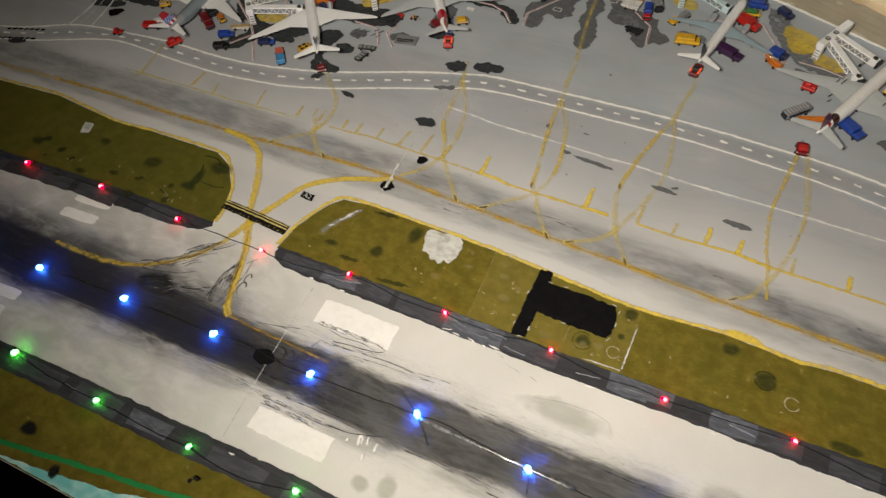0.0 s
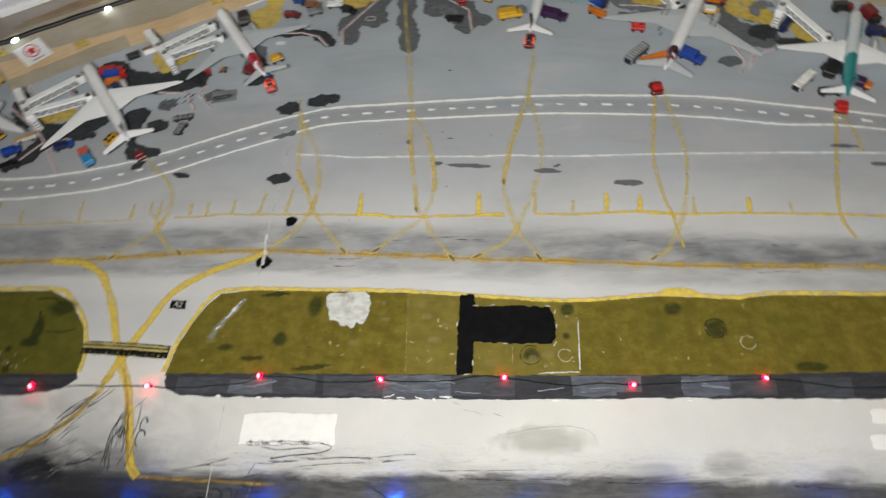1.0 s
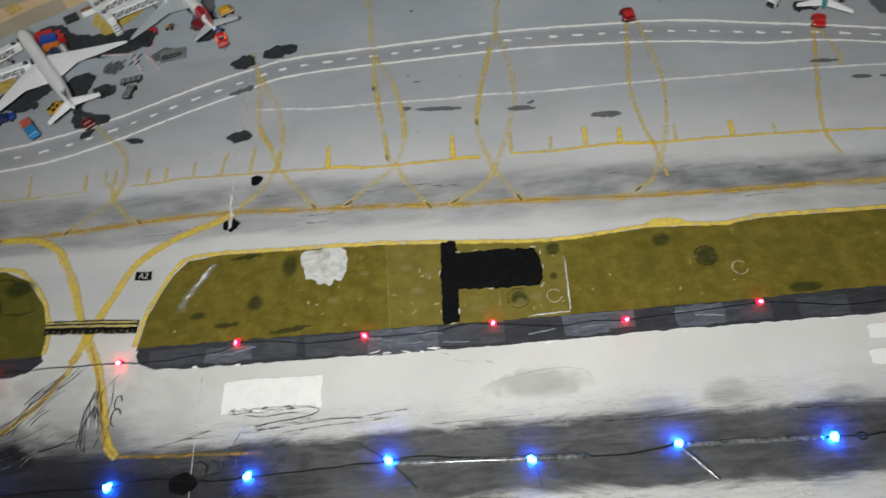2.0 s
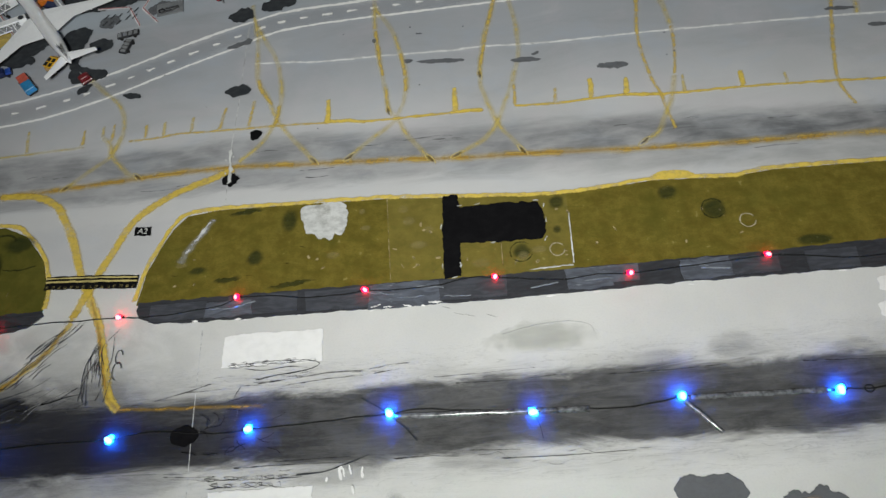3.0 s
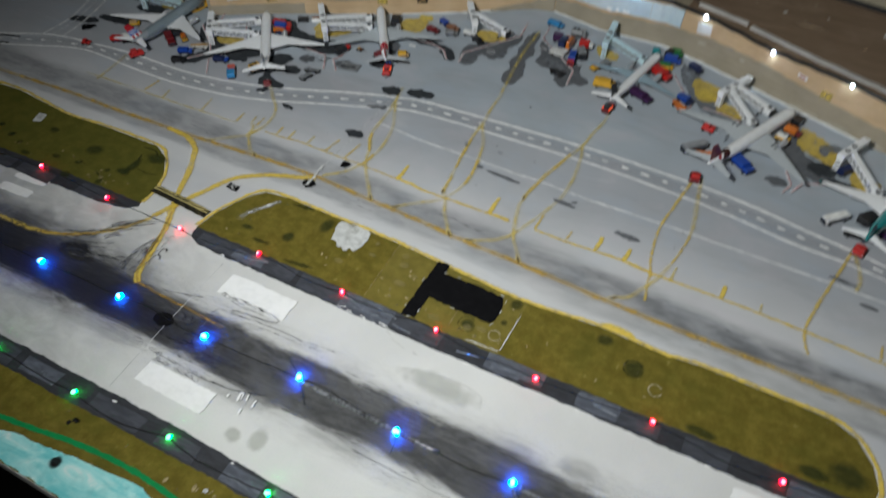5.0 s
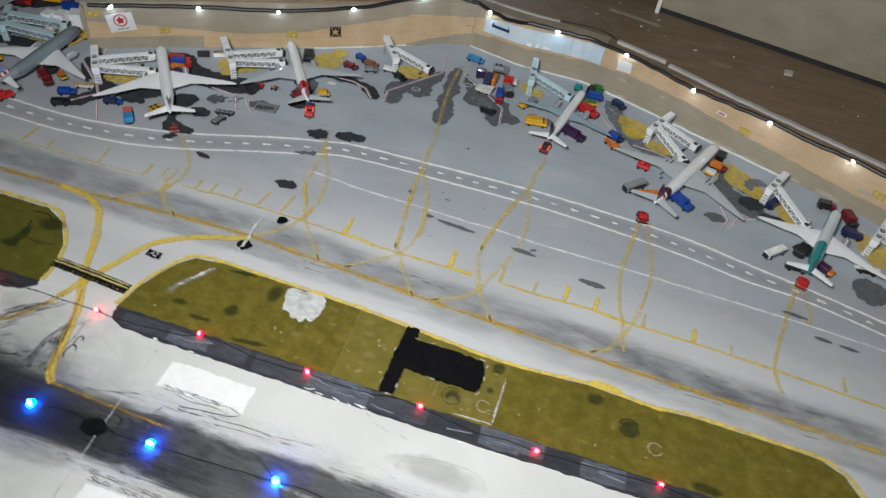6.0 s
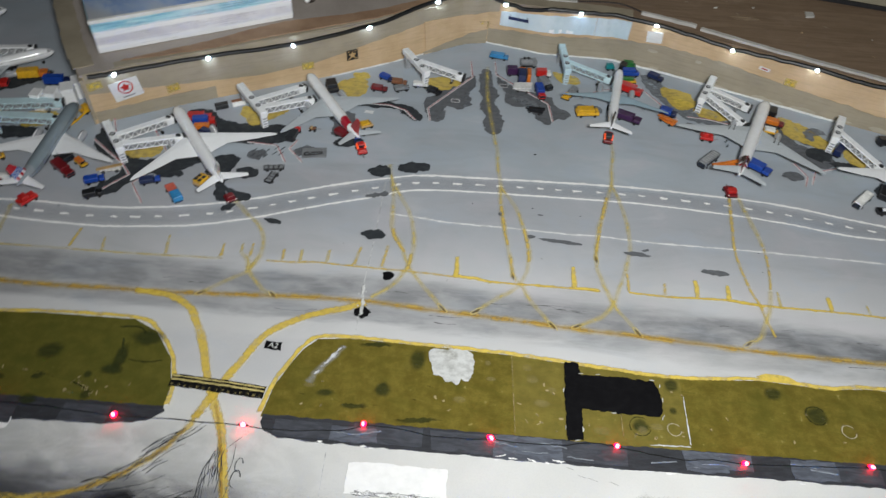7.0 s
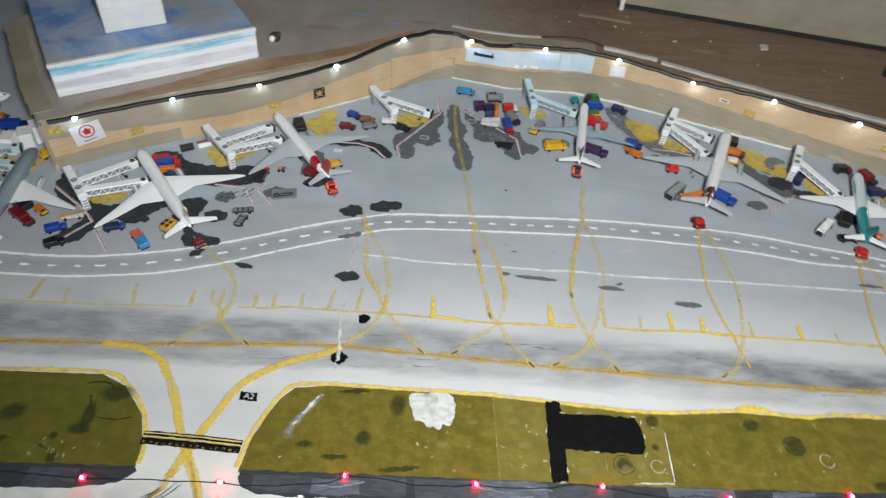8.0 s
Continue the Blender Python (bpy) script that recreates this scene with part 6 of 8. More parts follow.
bm.faces.new(t_)
bm.faces.new(l_[::-1])
for i in range(len(ring)):
    bm.faces.new((t_[i], t_[(i + 1) % len(ring)], l_[(i + 1) % len(ring)], l_[i]))
roof_brown = tagged(part("terminal_roof_deck", bm, "washed_deck"), "dark brown wooden deck behind the terminal front", "roof", kind="structure")

ROOF_Z = WALL_H + 0.003


def deck_strip(name, pts, width, mat, parent, h=0.0012, wob=0.0012):
    run = curve_points(pts, 0.006)
    bm = B()
    rings = []
    for i, p in enumerate(run):
        d = run[min(i + 1, len(run) - 1)] - run[max(i - 1, 0)]
        s = Vector((-d.y, d.x, 0)).normalized() * (width / 2)
        o = wob * noise.noise(p * 120)
        q0, q1 = p + s * (1 + o * 200), p - s * (1 - o * 200)
        rings.append([bm.verts.new((*q0.xy, ROOF_Z)), bm.verts.new((*q0.xy, ROOF_Z + h)), bm.verts.new((*q1.xy, ROOF_Z + h)), bm.verts.new((*q1.xy, ROOF_Z))])
    for a, b in zip(rings, rings[1:]):
        for k in range(4):
            bm.faces.new((a[k], b[k], b[(k + 1) % 4], a[(k + 1) % 4]))
    bm.faces.new(rings[0])
    bm.faces.new(rings[-1][::-1])
    return part(name, bm, mat, parent)


WEDGE = [(-0.325, 0.390), (-0.296, 0.408), (-0.243, 0.443), (-0.192, 0.483), (-0.161, 0.503), (-0.100, 0.527), (-0.057, 0.548), (0.0, 0.585), (0.03, 0.606), (0.032, 0.597), (-0.055, 0.528), (-0.159, 0.473), (-0.24, 0.427), (-0.284, 0.406)]
# torn pale card edge behind the lights, and the strips on the grey roof
deck_strip("torn_card_edge", [(0.355, 0.563), (0.40, 0.541), (0.44, 0.522), (0.50, 0.497), (0.567, 0.469), (0.66, 0.43)], 0.006, "torn_card", roof_brown, 0.003, 0.0028)
deck_strip("torn_card_edge", [(0.08, 0.628), (0.118, 0.618), (0.179, 0.611), (0.2, 0.612)], 0.004, "torn_card", roof_brown, 0.002)
deck_strip("torn_card_edge", [(0.283, 0.592), (0.315, 0.581), (0.35, 0.567)], 0.0045, "torn_card", roof_brown, 0.004, 0.0025)
# shadow along the card edge, put in as a dark strip
deck_strip("card_edge_shadow", [(0.2, 0.6125), (0.235, 0.616), (0.262, 0.613), (0.283, 0.597)], 0.0016, "dark_wall", roof_brown, 0.0016)
deck_strip("card_strip", [(0.102, 0.609), (0.15, 0.599), (0.21, 0.599), (0.272, 0.592)], 0.018, "grey_beige_paint", roof_brown, 0.0008)
deck_strip("card_strip", [(-0.362, 0.372), (-0.40, 0.432), (-0.462, 0.54)], 0.022, "grey_beige_paint", roof, 0.0011)
deck_strip("card_strip", [(-0.331, 0.381), (-0.22, 0.4405), (-0.12, 0.4945), (-0.04, 0.5425)], 0.010, "grey_beige_paint", roof, 0.001)
part("card_strip", patch(B(), WEDGE, ROOF_Z + 0.0022, 0.0016, 120.0, 3.0, False, 0.0022, 0.004), "brown_card", roof, "brown torn wedge of card")
here = random.Random(53)
for i in range(26):
    fx = here.uniform(0.1, 0.62)
    fy = here.uniform(0.62, 0.72) - max(0, fx - 0.3) * 0.38
    bm = patch(B(), oval(fx, fy, here.uniform(0.001, 0.004), here.uniform(0.0007, 0.002), here.uniform(0, 180), 8), ROOF_Z + 0.0004 + i * 1e-6, 0.0012, 300.0, fx)
    flat("chip", bm, here.choice(("white_card", "tan_cardboard", "grey_beige_paint")), roof_brown)
SMEARS = ((-0.045, 0.643, 0.03, 0.009, "blue_smear"), (0.004, 0.625, 0.016, 0.007, "blue_smear"), (0.04, 0.632, 0.028, 0.006, "tan_smear"), (-0.03, 0.668, 0.02, 0.006, "blue_smear"), (-0.09, 0.60, 0.03, 0.006, "tan_smear"), (0.16, 0.665, 0.03, 0.01, "tan_smear"), (0.42, 0.60, 0.03, 0.008, "tan_smear"))
for sx, sy, rx, ry, mat in SMEARS:
    flat("paint_smear", patch(B(), oval(sx, sy, rx, ry, 10), ROOF_Z + 0.0006, 0.002, 200.0, sx), mat, roof if sx < 0.1 else roof_brown)
deck_strip("pale_smear", [(0.262, 0.688), (0.29, 0.684), (0.335, 0.672)], 0.007, "grey_beige_paint", roof_brown, 0.0005)

# beige cabinet panel standing behind the deck, with its foot
panel = tagged(new("cabinet_panel"), "plain beige panel standing on the dark deck", "panel")
a_, b_ = Vector((0.325, 0.722, 0)), Vector((0.735, 0.628, 0))
ang = math.degrees(math.atan2((b_ - a_).y, (b_ - a_).x))
bm = B()
box(bm, 0, 0, ROOF_Z + 0.006, (b_ - a_).length, 0.012, 0.55, pose(*a_, 0, 0, ang), 0.001)
part("board", bm, "beige_panel", panel)
# shade of the gap under the panel, added as a dark strip
bm = B()
box(bm, 0, -0.0016, ROOF_Z + 0.0005, (b_ - a_).length, 0.010, ROOF_Z + 0.006, pose(*a_, 0, 0, ang))
part("gap_shade_strip", bm, "dark_plastic", panel)
bm = B()
box(bm, 0.002, -0.010, ROOF_Z, 0.008, -0.002, 0.12, pose(*a_, 0, 0, ang), 0.0006)
part("foot", bm, "white_card", panel)
bm = B()
box(bm, 0.755, 0.50, ROOF_Z, 1.2, 0.53, 0.4)
tagged(part("dark_board", bm, "dark_wall"), "dark board standing beside the beige panel", "board")

# folded black sheet with a pale card on it, lying at the end of the deck
sheet = tagged(new("black_sheet"), "folded black sheet with a pale card corner on the deck", "sheet")
part("fold", patch(B(), [(0.655, 0.568), (0.672, 0.589), (0.694, 0.600), (0.730, 0.600), (0.735, 0.555), (0.70, 0.540), (0.683, 0.537), (0.668, 0.546)], ROOF_Z + 0.008, 0.002, 120.0, 4.0, False, 0.008, 0.006), "dark_plastic", sheet)
part("card", patch(B(), [(0.692, 0.592), (0.728, 0.591), (0.726, 0.566), (0.700, 0.566)], ROOF_Z + 0.0092, 0.0008, 120.0, 6.0, False, 0.0012, 0.006), "torn_card", sheet)
chip = patch(B(), [(0.508, 0.630), (0.519, 0.631), (0.517, 0.618), (0.506, 0.617)], ROOF_Z + 0.0022, 0.001, 200.0, 8.0, False, 0.0022, 0.004)
tagged(part("card_scrap", chip, "torn_card"), "small pale scrap of card on the deck", "scrap")

# room around the table
for nm, co in (("wall_north", (-1.7, 1.4, -0.72, 1.9, 1.5, 1.7)), ("wall_south", (-1.7, -1.5, -0.72, 1.9, -1.4, 1.7)), ("wall_east", (1.8, -1.4, -0.72, 1.9, 1.4, 1.7)), ("wall_outer_west", (-1.7, -1.4, -0.72, -1.6, 1.4, 1.7)), ("ceiling", (-1.6, -1.4, 1.6, 1.8, 1.4, 1.7))):
    tagged(part(nm, box(B(), *co), "dark_wall"), "plain dark room surface", "ceiling" if nm == "ceiling" else "wall", kind="structure")

# foam block painted as sky with a white tower on it
block = tagged(new("painted_block"), "foam block brushed white and blue on the terminal roof", "block")
fa, fb = Vector((-0.355, 0.400, 0)), Vector((-0.158, 0.512, 0))
ang = math.degrees(math.atan2((fb - fa).y, (fb - fa).x))
L_ = (fb - fa).length
bm = B()
box(bm, 0, 0, ROOF_Z, L_, 0.19, 0.0995, pose(*fa, 0, 0, ang), 0.0015)
part("foam_body", bm, "brushed_sky_paint", block)
bm = B()
box(bm, -0.0006, -0.0010, 0.0960, L_ + 0.0006, 0.004, 0.1003, pose(*fa, 0, 0, ang), 0.0005)
part("white_rim", bm, "white_card", block, "white painted rim")
bm = B()
box(bm, 0.068, 0.048, 0.0996, 0.136, 0.096, 0.30, pose(*fa, 0, 0, ang), 0.001)
tagged(part("white_tower", bm, "white_card"), "plain white card tower on the blue block", "tower")
# small black and white figure on the roof
bm = B()
bmesh.ops.create_uvsphere(bm, u_segments=12, v_segments=8, radius=0.0068, matrix=Matrix.Translation((-0.146, 0.556, ROOF_Z + 0.006)) @ Matrix.Diagonal((1.0, 0.85, 0.95, 1)))
bmesh.ops.create_uvsphere(bm, u_segments=10, v_segments=6, radius=0.0036, matrix=Matrix.Translation((-0.141, 0.553, ROOF_Z + 0.0118)))
tagged(part("figurine", bm, "dark_wall", smooth=True), "small black figurine standing on the roof", "figurine")
bm = B()
bmesh.ops.create_uvsphere(bm, u_segments=10, v_segments=8, radius=0.0042, matrix=Matrix.Translation((-0.149, 0.5505, ROOF_Z + 0.0062)))
tagged(part("white_pebble", bm, "white_plastic", smooth=True), "small white pebble leaning on the figurine", "pebble")

# white lights along the top of the front
WHITE = [(-0.327, 0.0565), (-0.238, 0.0543), (-0.150, 0.0513), (-0.064, 0.0557), (0.018, 0.0684), (0.105, 0.059), (0.203, 0.062), (0.298, 0.0613), (0.3895, 0.0555), (0.482, 0.0588), (0.576, 0.0572), (0.665, 0.058), (0.755, 0.058)]
front_string = tagged(new("light_string"), "string of white lights on a thick black cable along the terminal", "string lights")
run = []
knots = sorted([(-0.3495, 0.0574), (0.0565, 0.0681), (0.079, 0.0645), (0.1325, 0.0565), (0.169, 0.063), (0.2367, 0.062), (0.3374, 0.0591), (0.438, 0.0578), (0.534, 0.0563)] + WHITE + [(0.84, 0.06)])
for (x0, z0), (x1, z1) in zip(knots, knots[1:]):
    for i in range(12):
        f = i / 12
        s_ = f * f * (3 - 2 * f)
        run.append(on_wall(x0 + (x1 - x0) * f, z0 + (z1 - z0) * s_ + 0.0015 * noise.noise(Vector((x0 * 30 + f * 3, 2.0, 0))), 0.0022)[0])
part("cable", tube(B(), run, 0.0026, 8), "black_cable", front_string, "thick black cable")
for x, z in WHITE:
    p, d, nrm = on_wall(x, z - 0.0005, 0.0052)
    bulb(front_string, p.x, p.y, p.z, "white_bulb", 0.0021)


def wall_card(name, xa, xb, za, zb, mat, label, category, parts=(), tilt=0.0, out=0.0012):
    """A flat card on the terminal's front, with shapes (u0, v0, u1, v1, material) or rings on it."""
    pa, d, nrm = on_wall((xa + xb) / 2, (za + zb) / 2, out)
    w, h = (xb - xa) / max(0.2, d.x), zb - za
    m = Matrix((Vector((*d, 0)), Vector((0, 0, 1, 0)), Vector((*nrm, 0)), Vector((0, 0, 0, 1)))).transposed()
    m = Matrix.Translation(pa) @ m @ pose(0, 0, 0, 0, 0, tilt)
    root = tagged(new(name), label, category)
    bm = B()
    box(bm, -w / 2, -h / 2, 0, w / 2, h / 2, 0.0004, m)
    part("sheet", bm, mat, root)
    for n, (kind, u0, v0, u1, v1, pm) in enumerate(parts):
        bm = B()
        if kind == "bar":
            box(bm, u0 * w, v0 * h, 0.0004, u1 * w, v1 * h, 0.0007 + n * 2e-6, m)
        elif kind == "ring":
            pts = oval(u0 * w, v0 * h, u1, u1, 0, 24)
            ribbon(bm, pts + pts[:1], v1, 0.0007, 0.0)
            bm.transform(m)
        else:
            star = [((u0 * w) + (u1 if i % 2 == 0 else v1) * math.cos(math.pi * i / 5 + math.pi / 2), (v0 * h) + (u1 if i % 2 == 0 else v1) * math.sin(math.pi * i / 5 + math.pi / 2)) for i in range(10)]
            patch(bm, star, 0.0008, 0.0, smooth=False)
            bm.transform(m)
        part("printed_shape", bm, pm, root)
    return root


wall_card("paper_notice", -0.334, -0.307, 0.0225, 0.0465, "white_card", "white paper notice with a red round emblem on the wall", "notice",
          (("ring", 0.0, 0.12, 0.0075, 0.0015, "red_enamel"), ("star", 0.0, 0.12, 0.0055, 0.0032, "red_enamel"), ("bar", -0.22, -0.38, 0.22, -0.33, "grey_enamel")), 8)
wall_card("small_sign", -0.0912, -0.0785, 0.016, 0.030, "black_enamel", "small black square sign with a pale star on the wall", "sign", (("star", 0.0, 0.0, 0.0058, 0.0026, "tan_enamel"), ("bar", -0.36, 0.3, -0.24, 0.4, "tan_enamel"), ("bar", 0.24, 0.3, 0.36, 0.4, "tan_enamel"), ("bar", -0.36, -0.4, -0.24, -0.3, "tan_enamel"), ("bar", 0.24, -0.4, 0.36, -0.3, "tan_enamel")))
card_material("pale_blue_paper", (0.50, 0.62, 0.68), (0.66, 0.74, 0.78), (80, 80, 30))
MATS["pale_blue_paper"].node_tree.nodes["Principled BSDF"].inputs["Roughness"].default_value = 0.25
banner = tagged(new("paper_banner"), "crinkled pale blue paper banner taped to the wall", "banner")
foot, head = profile((0.0995, 0.0285), (0.2685, 0.0335)), profile((0.0995, 0.0475), (0.16, 0.0535), (0.2685, 0.0575))
part("sheet", wall_sheet(B(), steps(0.0995, 0.225, 34), foot, head, 0.0012, 0.0018, 0.0012, 21.0), "pale_blue_paper", banner)
part("folded_end", wall_sheet(B(), steps(0.2256, 0.2685, 14), foot, head, 0.0016, 0.0030, 0.0014, 27.0), "pale_blue_paper", banner)
for x0, x1, z0, z1 in ((0.110, 0.1365, 0.0388, 0.0428), (0.1115, 0.1128, 0.0428, 0.0452), (0.1338, 0.1351, 0.0428, 0.0455)):
    part("printed_shape", wall_sheet(B(), steps(x0, x1, 6), z0, z1, 0.0019, 0.0022), "navy_enamel", banner)
for x0, x1, z0 in ((0.165, 0.172, 0.0310), (0.178, 0.182, 0.0318), (0.188, 0.197, 0.0322)):
    part("shiny_tape", wall_sheet(B(), steps(x0, x1, 5), z0, z0 + 0.004, 0.0019, 0.0022, 0.002, x0), "white_plastic", banner)
for x, z in ((-0.2785, 0.0237), (-0.136, 0.0197), (0.0795, 0.0255), (0.462, 0.033), (-0.3465, 0.0455), (0.615, 0.033)):
    wall_card("yellow_tab", x - 0.0065, x + 0.0065, z - 0.0048, z + 0.0048, "faded_yellow", "faded yellow paper tab stuck on the wall", "tab", (("bar", -0.3, -0.1, -0.1, 0.3, "bright_yellow"), ("bar", 0.05, -0.3, 0.3, 0.0, "bright_yellow")), random.Random(x).uniform(-8, 8))
wall_card("white_tab", 0.290, 0.309, 0.0365, 0.0515, "white_card", "bent white card tab below a lamp", "tab", (), 6)
wall_card("pale_label", 0.424, 0.436, 0.039, 0.0435, "white_card", "narrow pale label on the wall", "label", (("bar", -0.3, -0.2, 0.3, 0.2, "pink_paint"),), -6)
# small signs at the wall foot
for x, mat in ((-0.206, "dark_plastic"), (-0.183, "white_plastic")):
    _, d, nrm = on_wall(x, 0.0, 0.006)
    p = Vector((-0.2262, 0.3985, 0.0008)) if mat == "dark_plastic" else Vector((-0.2085, 0.4075, 0.0008))
    m = Matrix.Translation(p) @ pose(0, 0, 0, 0, 0, math.degrees(math.atan2(d.y, d.x)))
    sb = tagged(new("ground_sign"), "small block sign at the foot of the wall", "sign")
    part("sign_body", box(B(), -0.0075, -0.0035, 0.0, 0.0075, 0.0035, 0.005, m, 0.0004), mat, sb)
    part("sign_cap", box(B(), -0.0076, -0.0008, 0.005, 0.0076, 0.0036, 0.0058, m), "dark_plastic" if mat == "dark_plastic" else "brown_enamel", sb)


# ------------------------------------------------------------------ aircraft
def loft(bm, sections, sides=16):
    """Rings (x, z, half width, half height) along x, closed at both ends."""
    rings = []
    for x, z, w, h in sections:
        rings.append([bm.verts.new((x, w * math.cos(2 * math.pi * k / sides), z + h * math.sin(2 * math.pi * k / sides))) for k in range(sides)])
    for a, b in zip(rings, rings[1:]):
        for k in range(sides):
            bm.faces.new((a[k], a[(k + 1) % sides], b[(k + 1) % sides], b[k]))
    bm.faces.new(rings[0])
    bm.faces.new(rings[-1][::-1])
    return bm


def airfoil(bm, stations):
    """A wing through stations (span y, leading x, chord, z, thickness), solid."""
    prof = ((0.0, 0.0), (0.08, 0.5), (0.35, 0.62), (0.7, 0.35), (1.0, 0.03), (0.7, -0.2), (0.35, -0.38), (0.08, -0.35))
    rings = [[bm.verts.new((lx - ch * u, y, z + th * v)) for u, v in prof] for y, lx, ch, z, th in stations]
    n = len(prof)
    for a, b in zip(rings, rings[1:]):
        for k in range(n):
            bm.faces.new((a[k], a[(k + 1) % n], b[(k + 1) % n], b[k]))
    bm.faces.new(rings[0])
    bm.faces.new(rings[-1][::-1])
    return bm


def fin_mesh(bm, stations):
    prof = ((0.0, 0.0), (0.15, 0.5), (0.5, 0.5), (1.0, 0.0), (0.5, -0.5), (0.15, -0.5))
    rings = [[bm.verts.new((lx - ch * u, th * v, z)) for u, v in prof] for z, lx, ch, th in stations]
    n = len(prof)
    for a, b in zip(rings, rings[1:]):
        for k in range(n):
            bm.faces.new((a[k], a[(k + 1) % n], b[(k + 1) % n], b[k]))
    bm.faces.new(rings[0])
    bm.faces.new(rings[-1][::-1])
    return bm


def aircraft(label, nose, tail, span, radius, body, wing, fin, tailplane=None, engine="engine_grey", sweep=0.69, winglet=0.0, title=None, bars=0, chord=1.0):
    """A diecast airliner: nose and tail tip on the plan, fuselage along x with its middle at the origin."""
    nx, ny = nose
    tx, ty = tail
    L = math.hypot(nx - tx, ny - ty)
    h = L / 2
    r = radius
    zc = 0.0135
    root = tagged(new("model_aircraft"), label, "model aircraft", "parked aircraft")
    bm = B()
    loft(bm, [(h, zc - 0.14 * r, 0.03 * r, 0.03 * r), (h - 0.12 * r, zc - 0.13 * r, 0.24 * r, 0.22 * r), (h - 0.45 * r, zc - 0.1 * r, 0.52 * r, 0.48 * r), (h - 1.1 * r, zc - 0.05 * r, 0.80 * r, 0.78 * r), (h - 2.0 * r, zc, 0.97 * r, 0.97 * r), (h - 2.8 * r, zc, r, r),
              (0.25 * h, zc, r, r), (-0.35 * h, zc, r, r), (-0.52 * h, zc + 0.03 * r, 0.94 * r, 0.95 * r), (-0.68 * h, zc + 0.15 * r, 0.78 * r, 0.78 * r), (-0.83 * h, zc + 0.34 * r, 0.53 * r, 0.55 * r), (-0.94 * h, zc + 0.5 * r, 0.29 * r, 0.32 * r), (-h, zc + 0.58 * r, 0.08 * r, 0.1 * r)], 20)
    fus = part("fuselage", bm, body, root, smooth=True)
    bm = B()
    x0 = h - 0.78 * r
    loft(bm, [(x0 + 0.2 * r, zc + 0.26 * r, 0.42 * r, 0.06 * r), (x0, zc + 0.34 * r, 0.58 * r, 0.17 * r), (x0 - 0.24 * r, zc + 0.44 * r, 0.62 * r, 0.19 * r), (x0 - 0.38 * r, zc + 0.5 * r, 0.5 * r, 0.1 * r)], 12)
    part("cockpit_window", bm, "glass_dark", fus, "dark cockpit glass")
    half = span / 2
    zw = zc - 0.45 * r
    lx = 0.36 * h
    for s in (1, -1):
        st = []
        for f, ch, dz, th in ((0.0, 0.285 * L, 0, 0.0046), (0.1, 0.255 * L, 0.0002, 0.0038), (0.36, 0.135 * L, 0.002, 0.0022), (0.7, 0.082 * L, 0.0045, 0.0014), (0.93, 0.042 * L, 0.0065, 0.0010), (1.0, 0.016 * L, 0.0072, 0.0007)):
            back = sweep * half * f + (0.012 * L if f == 1.0 else 0)
            st.append((s * half * f, lx - back - 0.1 * (1 - chord) * L * (1 - f), ch * chord, zw + dz, th))
        bm = airfoil(B(), st)
        w_ob = part("wing", bm, wing, root, smooth=False)
        if winglet:
            bm = B()
            yb = s * half * 0.985
            xb = lx - sweep * half * 0.985
            airfoil(bm, [(yb, xb - 0.002, 0.008, zw + 0.0068, 0.0008), (yb + s * 0.0018, xb - 0.005, 0.0055, zw + 0.0068 + winglet * 0.6, 0.0007), (yb + s * 0.0024, xb - 0.008, 0.003, zw + 0.0068 + winglet, 0.0005)])
            part("winglet", bm, fin, w_ob)
        # flap tracks and painted walkway bars
        for f in (0.22, 0.42, 0.58):
            bm = B()
            xx = lx - sweep * half * f - (0.15 - 0.12 * f) * L
            tube(bm, [(xx + 0.006, s * half * f, zw + 0.0006), (xx + 0.0005, s * half * f, zw + 0.0008)], 0.0006, 6)
            part("flap_fairing", bm, wing, w_ob)
        if bars:
            for f, ww in ((0.28, 0.010), (0.34, 0.006)):
                bm = B()
                xx = lx - sweep * half * f - 0.045 * L
                box(bm, xx - ww / 2, s * half * f - 0.0005, zw + 0.0028 - 0.001, xx + ww / 2, s * half * f + 0.0005, zw + 0.0042)
                part("wing_marking", bm, "dark_plastic", w_ob)
        # engine
        ex, ey, ez = lx - sweep * half * 0.31 + 0.012, s * half * 0.31, zw - 0.0028
        bm = loft(B(), [(ex + 0.006, ez, 0.0034, 0.0034), (ex + 0.0045, ez, 0.0039, 0.0039), (ex - 0.001, ez, 0.0039, 0.0039), (ex - 0.008, ez, 0.0030, 0.0030), (ex - 0.012, ez, 0.0016, 0.0016)], 14)
        e_ob = part("engine", bm, engine, root, smooth=True)
        bm = loft(B(), [(ex + 0.0062, ez, 0.0029, 0.0029), (ex + 0.0058, ez, 0.0029, 0.0029)], 12)
        part("intake", bm, "dark_plastic", e_ob)
        bm = B()
        box(bm, ex - 0.009, ey * 0 - 0.0006, ez + 0.002, ex + 0.002, 0.0006, zw + 0.0012)
        part("pylon", bm, wing, e_ob)
        e_ob.location = (0, ey, 0)
        # tailplane
        ty0 = 0.17 * span if span > 0.13 else 0.19 * span
        bm = airfoil(B(), [(s * 0.2 * r, -0.77 * h, 0.085 * L, zc + 0.45 * r, 0.0020), (s * ty0, -0.77 * h - 0.62 * ty0, 0.034 * L, zc + 0.45 * r + 0.0016, 0.0010)])
        part("tailplane", bm, tailplane or wing, root)
        # main gear
        bm = B()
        tube(bm, [(-0.06 * h, s * 0.0052, 0.0024), (-0.06 * h, s * 0.0052, zw + 0.001)], 0.0007, 6)
        gear = part("landing_gear", bm, "engine_grey", root)
